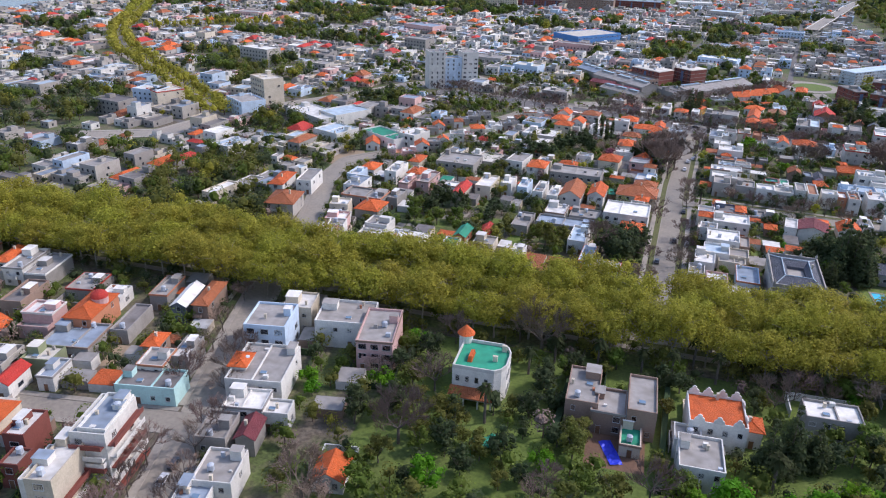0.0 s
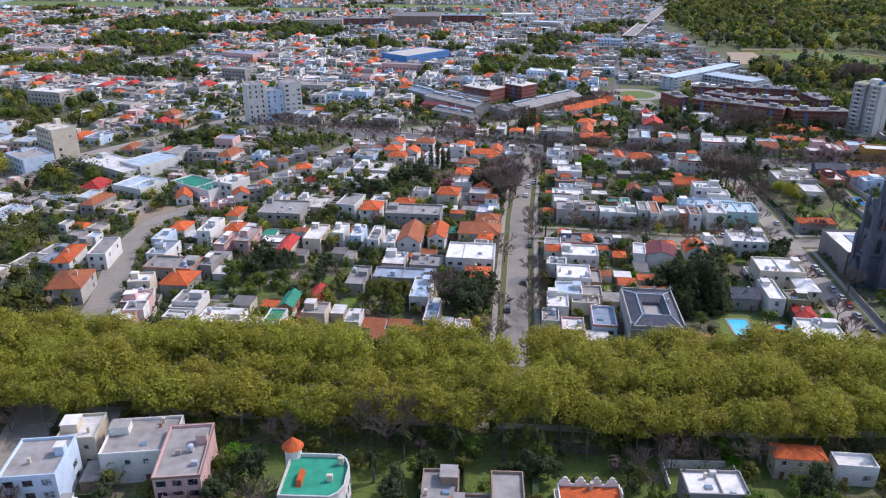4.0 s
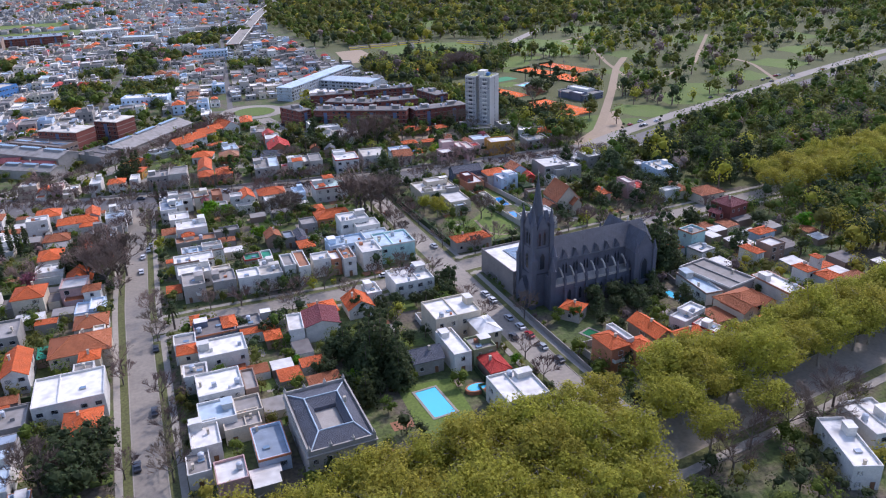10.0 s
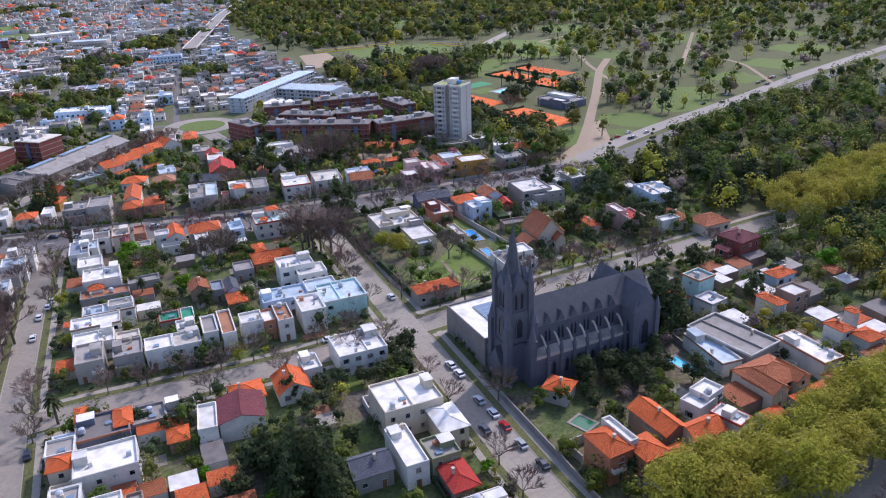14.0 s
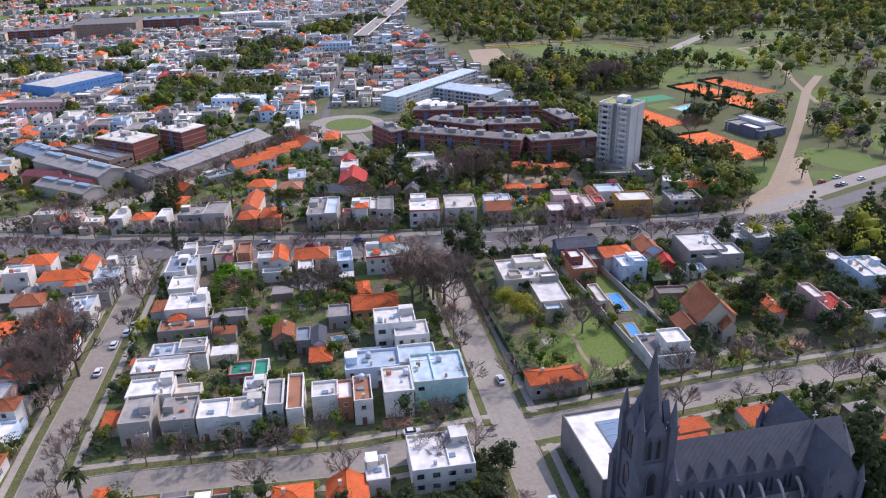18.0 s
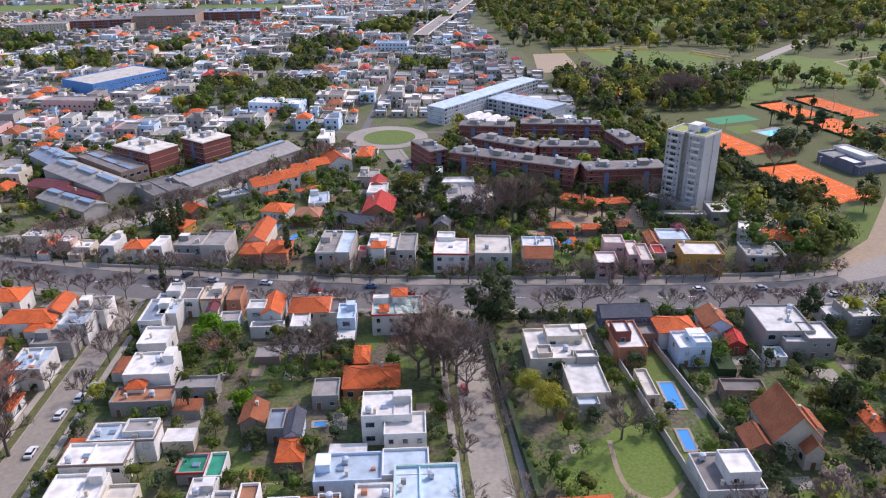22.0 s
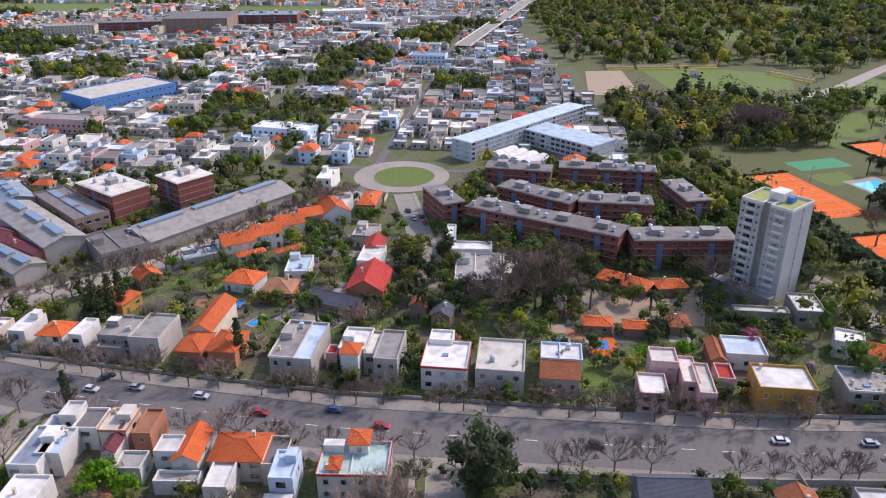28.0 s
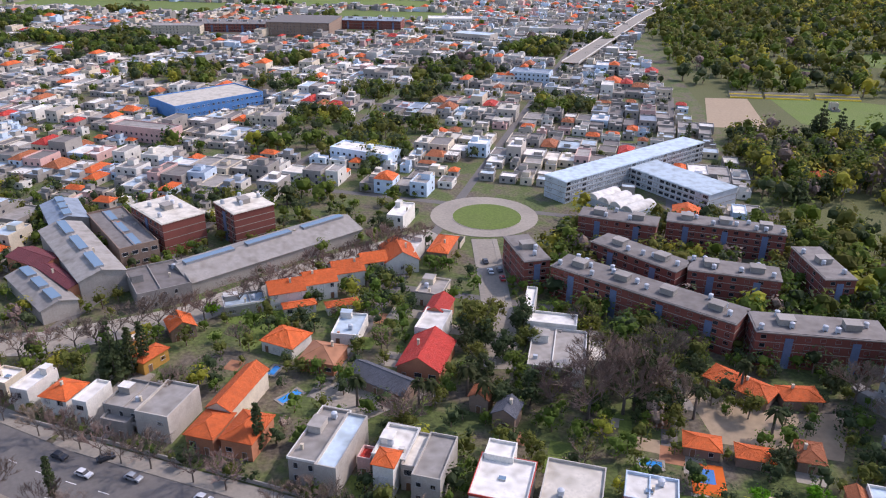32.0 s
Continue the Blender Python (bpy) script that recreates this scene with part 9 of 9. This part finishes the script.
for iu in range(-22, 18):
    for iv in range(1, 27):
        u0, v0 = iu * BLOCK_U + FR.uniform(-3, 3), iv * BLOCK_V
        xc, yc = (u0 + 46) * gc - (v0 + 42) * gs, (u0 + 46) * gs + (v0 + 42) * gc
        if not in_view(xc, yc) and not in_view(xc + 60, yc) and not in_view(xc - 60, yc):
            continue
        for side in (0, 1):
            u = u0 + 3.0
            while u < u0 + BLOCK_U - 8:
                lw = FR.uniform(7.0, 12.0)

                def spot(cu, dv):
                    """Lot coordinates: along the street and back from it."""
                    v = v0 + 3.4 + dv if side == 0 else v0 + BLOCK_V - 3.4 - dv
                    return cu * gc - v * gs, cu * gs + v * gc

                px, py = spot(u + lw / 2, 14)
                green = noise.noise((px * 0.012, py * 0.012, 3.0)) > (0.42 if px > -260 else 0.2) or any(math.hypot(px - a, py - b_) < r for a, b_, r in GROVES)
                if green:
                    for _ in range(7 if py > 430 else 5):
                        yard_tree(*spot(u + FR.uniform(0, lw), FR.uniform(2, 36)), FR.uniform(0.7, 1.35))
                else:
                    back = FR.choice((0, 0, 1, 3))
                    d0 = FR.uniform(9, 17)
                    h0 = FR.choices((3.2, 3.6, 4.2, 6.2, 6.8, 8.5), (30, 28, 14, 16, 10, 2))[0]
                    lot_house(*spot(u + lw / 2, back + d0 / 2), lw - FR.choice((0, 0, 0.4, 1.6)), d0, h0)
                    edge = back + d0
                    if FR.random() < 0.92:
                        w1, d1 = lw * FR.uniform(0.5, 0.95), FR.uniform(6, 13)
                        lot_house(*spot(u + (w1 / 2 if FR.random() < 0.5 else lw - w1 / 2), edge + d1 / 2), w1, d1, FR.uniform(2.8, 3.4))
                        if FR.random() < 0.6:
                            yard_tree(*spot(u + lw * FR.uniform(0.2, 0.8), edge + 2), FR.uniform(0.3, 0.55))
                        edge += d1
                    if FR.random() < 0.7:
                        lot_house(*spot(u + lw / 2, 34), lw * FR.uniform(0.5, 0.95), FR.uniform(4, 7), FR.uniform(2.6, 3.4))
                    elif FR.random() < 0.8:
                        yard_tree(*spot(u + lw * FR.uniform(0.2, 0.8), FR.uniform(edge + 2, 37)), FR.uniform(0.45, 0.95))
                    if FR.random() < 0.7:
                        yard_tree(*spot(u + lw * FR.uniform(0.2, 0.8), -1.5), FR.uniform(0.35, 0.7))
                u += lw
# a few larger buildings between the houses
for x_, y_, w_, d_, h_, rf_ in ((-150, 640, 26, 18, 7, "grey"), (-90, 740, 40, 12, 8, "grey"), (40, 720, 34, 14, 7, "white"), (-260, 800, 40, 24, 8, "blue"), (120, 930, 30, 16, 9, "blue"), (-330, 1080, 46, 26, 8, "tar"), (60, 1120, 40, 22, 8, "paleblue"),
                                (-480, 820, 40, 22, 7, "grey"), (-110, 610, 22, 14, 8, "cream"), (150, 1180, 30, 30, 8, "tar"), (20, 1240, 50, 24, 7, "white"), (-230, 690, 24, 14, 10, "grey"), (-322, 380, 22, 14, 9, "tar"), (-326, 564, 30, 16, 13, "white"), (-318, 410, 18, 14, 10, "white")):
    key = (int(x_ // 250), int(y_ // 250))
    far_house(town.setdefault(key, Geo()), x_, y_, w_, d_, h_, GRID + FR.uniform(-0.3, 0.3), FR.choice(FAR_WALL), rf_, True)
for key, q in town.items():
    thing("town_houses", q, FMATS, label="dense quarter of low white, grey and tiled houses", category="houses", kind="stuff")
for x_, y_, w_, d_ in FIELDS:
    patch("far_field", quad_at(x_, y_, w_ * 2, d_ * 2, 3), "lawn", 0.06, "flat green field beyond the factories", "grass", "stuff")

# streets between the far blocks
g = Geo()
for k in range(-22, 20):
    for a, b_, z_ in (((k * BLOCK_U, 520), (k * BLOCK_U, 2200), 0.02), ((-2000, (k + 22) * BLOCK_V), (1500, (k + 22) * BLOCK_V), 0.035)):
        line = smooth_line([(p[0] * gc - p[1] * gs, p[0] * gs + p[1] * gc) for p in (a, b_)], 40)
        line = [p for p in line if in_view(p.x, p.y) and not in_park(p.x, p.y) and p.y > 500 or (p.x < -175 and p.y > 240 and in_view(p.x, p.y))]
        run = []
        for p in line:
            if run and (p - run[-1]).length > 90:
                if len(run) > 1:
                    ribbon(g, run, -2.0, 2.0, -0.1, z_)
                run = []
            run.append(p)
        if len(run) > 1:
            ribbon(g, run, -2.0, 2.0, -0.1, z_)
thing("town_streets", g, ["boulevard_asphalt"], label="straight asphalt streets between the far blocks", category="road", kind="structure")

# woods of the park and trees among the far houses
for _ in range(12500):
    x, y = FR.uniform(235, 1250), FR.uniform(240, 1800)
    if not in_park(x, y) or not in_view(x, y):
        continue
    if (222 < x < 410 and 795 < y < 915) or (262 < x < 350 and 495 < y < 690) or (335 < x < 425 and 600 < y < 725) or (290 < x < 345 and 620 < y < 672):
        continue
    if not clear_of_roads(x, y, 4) or any(math.hypot(x - a, y - b_) < r * 0.92 for a, b_, r in LAWNS) and FR.random() > 0.07:
        continue
    dens = 0.62 + 0.5 * noise.noise((x * 0.012, y * 0.012, 0))
    if y > 900:
        dens += 0.35
    if x < 440 and 430 < y < 800:
        dens += 0.3
    if FR.random() < dens:
        WOOD.append((x, y, FR.uniform(0.8, 1.6)))
for _ in range(1000):
    x, y = FR.uniform(258, 500), FR.uniform(240, 500)
    if in_park(x, y) and clear_of_roads(x, y, 2.5) and free(x, y, 2.5) and TAKEN.gap(x, y) > -1 and noise.noise((x * 0.018, y * 0.018, 9.0)) > -0.3 and not any(math.hypot(x - a, y - b_) < r for a, b_, r in LAWNS):
        WOOD.append((x, y, FR.uniform(0.75, 1.35)))
for _ in range(900):
    x, y = FR.uniform(232, 440), FR.uniform(455, 800)
    if 262 < x < 350 and 495 < y < 690:
        continue
    if in_park(x, y) and clear_of_roads(x, y, 3) and free(x, y, 3) and not (270 < x < 318 and 526 < y < 650 or 345 < x < 425 and 640 < y < 725 or 290 < x < 345 and 620 < y < 672) and noise.noise((x * 0.02, y * 0.02, 7.0)) > -0.15 and (FR.random() < 0.08 or not any(math.hypot(x - a, y - b_) < r for a, b_, r in LAWNS)):
        WOOD.append((x, y, FR.uniform(0.8, 1.5)))
for _ in range(300):
    x, y = FR.uniform(128, 240), FR.uniform(545, 660)
    if free(x, y, 1.5) and clear_of_roads(x, y, 1):
        WOOD.append((x, y, FR.uniform(0.6, 1.25)))
for _ in range(170):
    x, y = FR.uniform(236, 335), FR.uniform(690, 800)
    if free(x, y, 2) and clear_of_roads(x, y, 2):
        WOOD.append((x, y, FR.uniform(0.7, 1.25)))
woods = {}
LEAF = ["leaf_dark", "leaf_green", "leaf_olive", "leaf_plane", "twig"]

for k_, (x, y, s) in enumerate(WOOD + FAR_PLANES):
    key = (int(x // 300), int(y // 300))
    geo = woods.setdefault(key, Geo())
    mat = 3 if k_ >= len(WOOD) else FR.choices(range(5), (30, 36, 26, 5, 3) if x < 235 else (22, 28, 34, 10, 6) if y < 880 else (14, 34, 38, 12, 2))[0]
    tall = FR.uniform(0.8, 1.5) if x > 235 else FR.uniform(0.8, 1.15)
    hgt, rad = 9 * s * tall, 4.2 * s
    geo.tube((x, y, -0.3), (x, y, hgt * 0.5), 0.3 * s, 0.2 * s, 4, 4)
    n_ = 120 if y < 440 else 72 if y < 570 else 34 if y < 900 else 16 if y < 1250 else 10
    for _ in range(3 if y < 570 else 2 if y < 900 else 1):
        leaf_core(FR, geo, x + FR.uniform(-0.4, 0.4) * rad, y + FR.uniform(-0.4, 0.4) * rad, hgt * FR.uniform(0.42, 0.72), rad * (FR.uniform(0.36, 0.5) if y < 570 else FR.uniform(0.46, 0.62) if y < 900 else 0.8), 0.9, mat)
    size = (0.38 if y < 440 else 0.46 if y < 570 else 0.7 if y < 900 else 1.1 if y < 1250 else 1.5) * s
    for _ in range(n_):
        v = Vector((FR.gauss(0, 1), FR.gauss(0, 1), FR.gauss(0, 1))).normalized()
        p = Vector((x + v.x * rad * FR.uniform(0.6, 1.05), y + v.y * rad * FR.uniform(0.6, 1.05), hgt * 0.58 + v.z * hgt * 0.4))
        nrm = (v + Vector((FR.uniform(-0.7, 0.7), FR.uniform(-0.7, 0.7), FR.uniform(-0.1, 1.1)))).normalized()
        a = nrm.orthogonal().normalized() * size
        b_ = nrm.cross(a)
        geo.face([p - a - b_ * 0.7, p + a * 1.2 - b_ * 0.3, p - a * 0.1 + b_ * 1.2], mat)
for q in woods.values():
    thing("distant_trees", q, LEAF, label="distant mixed park and garden trees", category="trees", kind="stuff")

# ---- parked and passing cars ----
def car_proto(paint, seed):
    base = root("car", 0, 0, 0, 0, "", "car")
    b_, g_ = Geo(), Geo()
    prof = [(-2.1, 0.35), (2.1, 0.35), (2.12, 0.72), (1.9, 0.86), (1.05, 0.95), (-1.75, 0.98), (-2.08, 0.85)]
    for s in (-1, 1):
        b_.face([(p[0], s * 0.86, p[1]) for p in prof][::-s])
    for k in range(len(prof)):
        j = (k + 1) % len(prof)
        b_.face([(prof[k][0], -0.86, prof[k][1]), (prof[j][0], -0.86, prof[j][1]), (prof[j][0], 0.86, prof[j][1]), (prof[k][0], 0.86, prof[k][1])][::-1])
    part("body", b_, [paint], base)
    low = [(-1.7, -0.8), (1.05, -0.8), (1.05, 0.8), (-1.7, 0.8)]
    up = [(-1.2, -0.66), (0.35, -0.66), (0.35, 0.66), (-1.2, 0.66)]
    for k in range(4):
        j = (k + 1) % 4
        g_.face([(*low[k], 0.96), (*low[j], 0.96), (*up[j], 1.44), (*up[k], 1.44)])
    part("glasshouse", g_, ["glass"], base)
    r_ = Geo()
    r_.solid(-1.22, -0.68, 1.42, 0.37, 0.68, 1.48)
    part("roof", r_, [paint], base)
    for x_ in (-1.3, 1.3):
        for y_ in (-0.78, 0.78):
            w_ = Geo()
            w_.tube((x_, y_ - 0.11, 0.32), (x_, y_ + 0.11, 0.32), 0.32, 0.32, 10)
            w_.f.append(tuple(range(9, -1, -1)))
            w_.m.append(0)
            part("wheel", w_, ["tyre"], base)
    return base


CAR_WORDS = {"car_white": "white", "car_silver": "silver-grey", "car_red": "red", "car_dark": "dark", "car_blue": "dark blue", "car_yellow": "yellow"}
CARS = {}


def car(paint, x, y, turn):
    m_ = pose(x, y, 0.13, 0, 0, turn)
    if paint not in CARS:
        CARS[paint] = car_proto(paint, 0)
        tagged(CARS[paint], CAR_WORDS[paint] + " hatchback car on the street", group="cars on the streets")
        CARS[paint].matrix_basis = m_
    else:
        copy_thing(CARS[paint], m_)


for p_, x, y, t_ in (("car_silver", 121.4, 293.3, 90), ("car_white", 121.9, 286.6, 90), ("car_dark", 116.9, 281.8, 90), ("car_red", 121.9, 280.5, 90), ("car_silver", 121.8, 272.6, 90),
                     ("car_white", 122.5, 312.4, 92), ("car_white", 122.6, 307.2, 92), ("car_white", 123.8, 360.5, 92), ("car_red", 119.8, 404.5, 92), ("car_dark", 122.4, 264, 90),
                     ("car_white", 15.7, 404.7, 85), ("car_silver", 19.6, 416.4, 85), ("car_white", 96.4, 343.3, -2)):
    car(p_, x, y, t_)
for p_, x, y, t_ in (("car_white", 59.6, 474.3, -12), ("car_red", 76.9, 466.6, -12), ("car_blue", 95.7, 467.4, -10), ("car_white", 29.1, 478.1, -15), ("car_dark", 31.2, 483.9, 40), ("car_silver", 41, 478.5, -14),
                     ("car_red", 108.1, 460.4, -8), ("car_dark", 20, 483, -16), ("car_white", 205, 452.5, -4), ("car_silver", 226, 451, -2), ("car_dark", 160, 452, -8), ("car_white", 248, 444, 3)):
    car(p_, x, y, t_)
for p_, x, y, t_ in (("car_white", -94.8, 108.8, 102), ("car_dark", -95.6, 114.2, 102), ("car_dark", 14.2, 325.5, 88), ("car_white", 18.3, 411.6, 85), ("car_white", 14.1, 390, 88),
                     ("car_dark", 111.3, 606.5, 105), ("car_dark", 117, 600, 105), ("car_red", 118.4, 593.1, 105), ("car_white", 113.8, 598.2, 105), ("car_dark", 5.2, 267.6, 88),
                     ("car_yellow", 5.0, 241.4, 90), ("car_dark", 11, 290, 88), ("car_blue", 252, 512, 30), ("car_silver", 258, 505, 30)):
    car(p_, x, y, t_)
for k in range(16):
    q = RND.uniform(0, 1)
    car(RND.choice(("car_white", "car_dark", "car_silver", "car_red")), 300 + 340 * q, 475 + 78 * min(1, q * 1.6) + RND.choice((-4, 4)), 15 if q < 0.6 else 4)
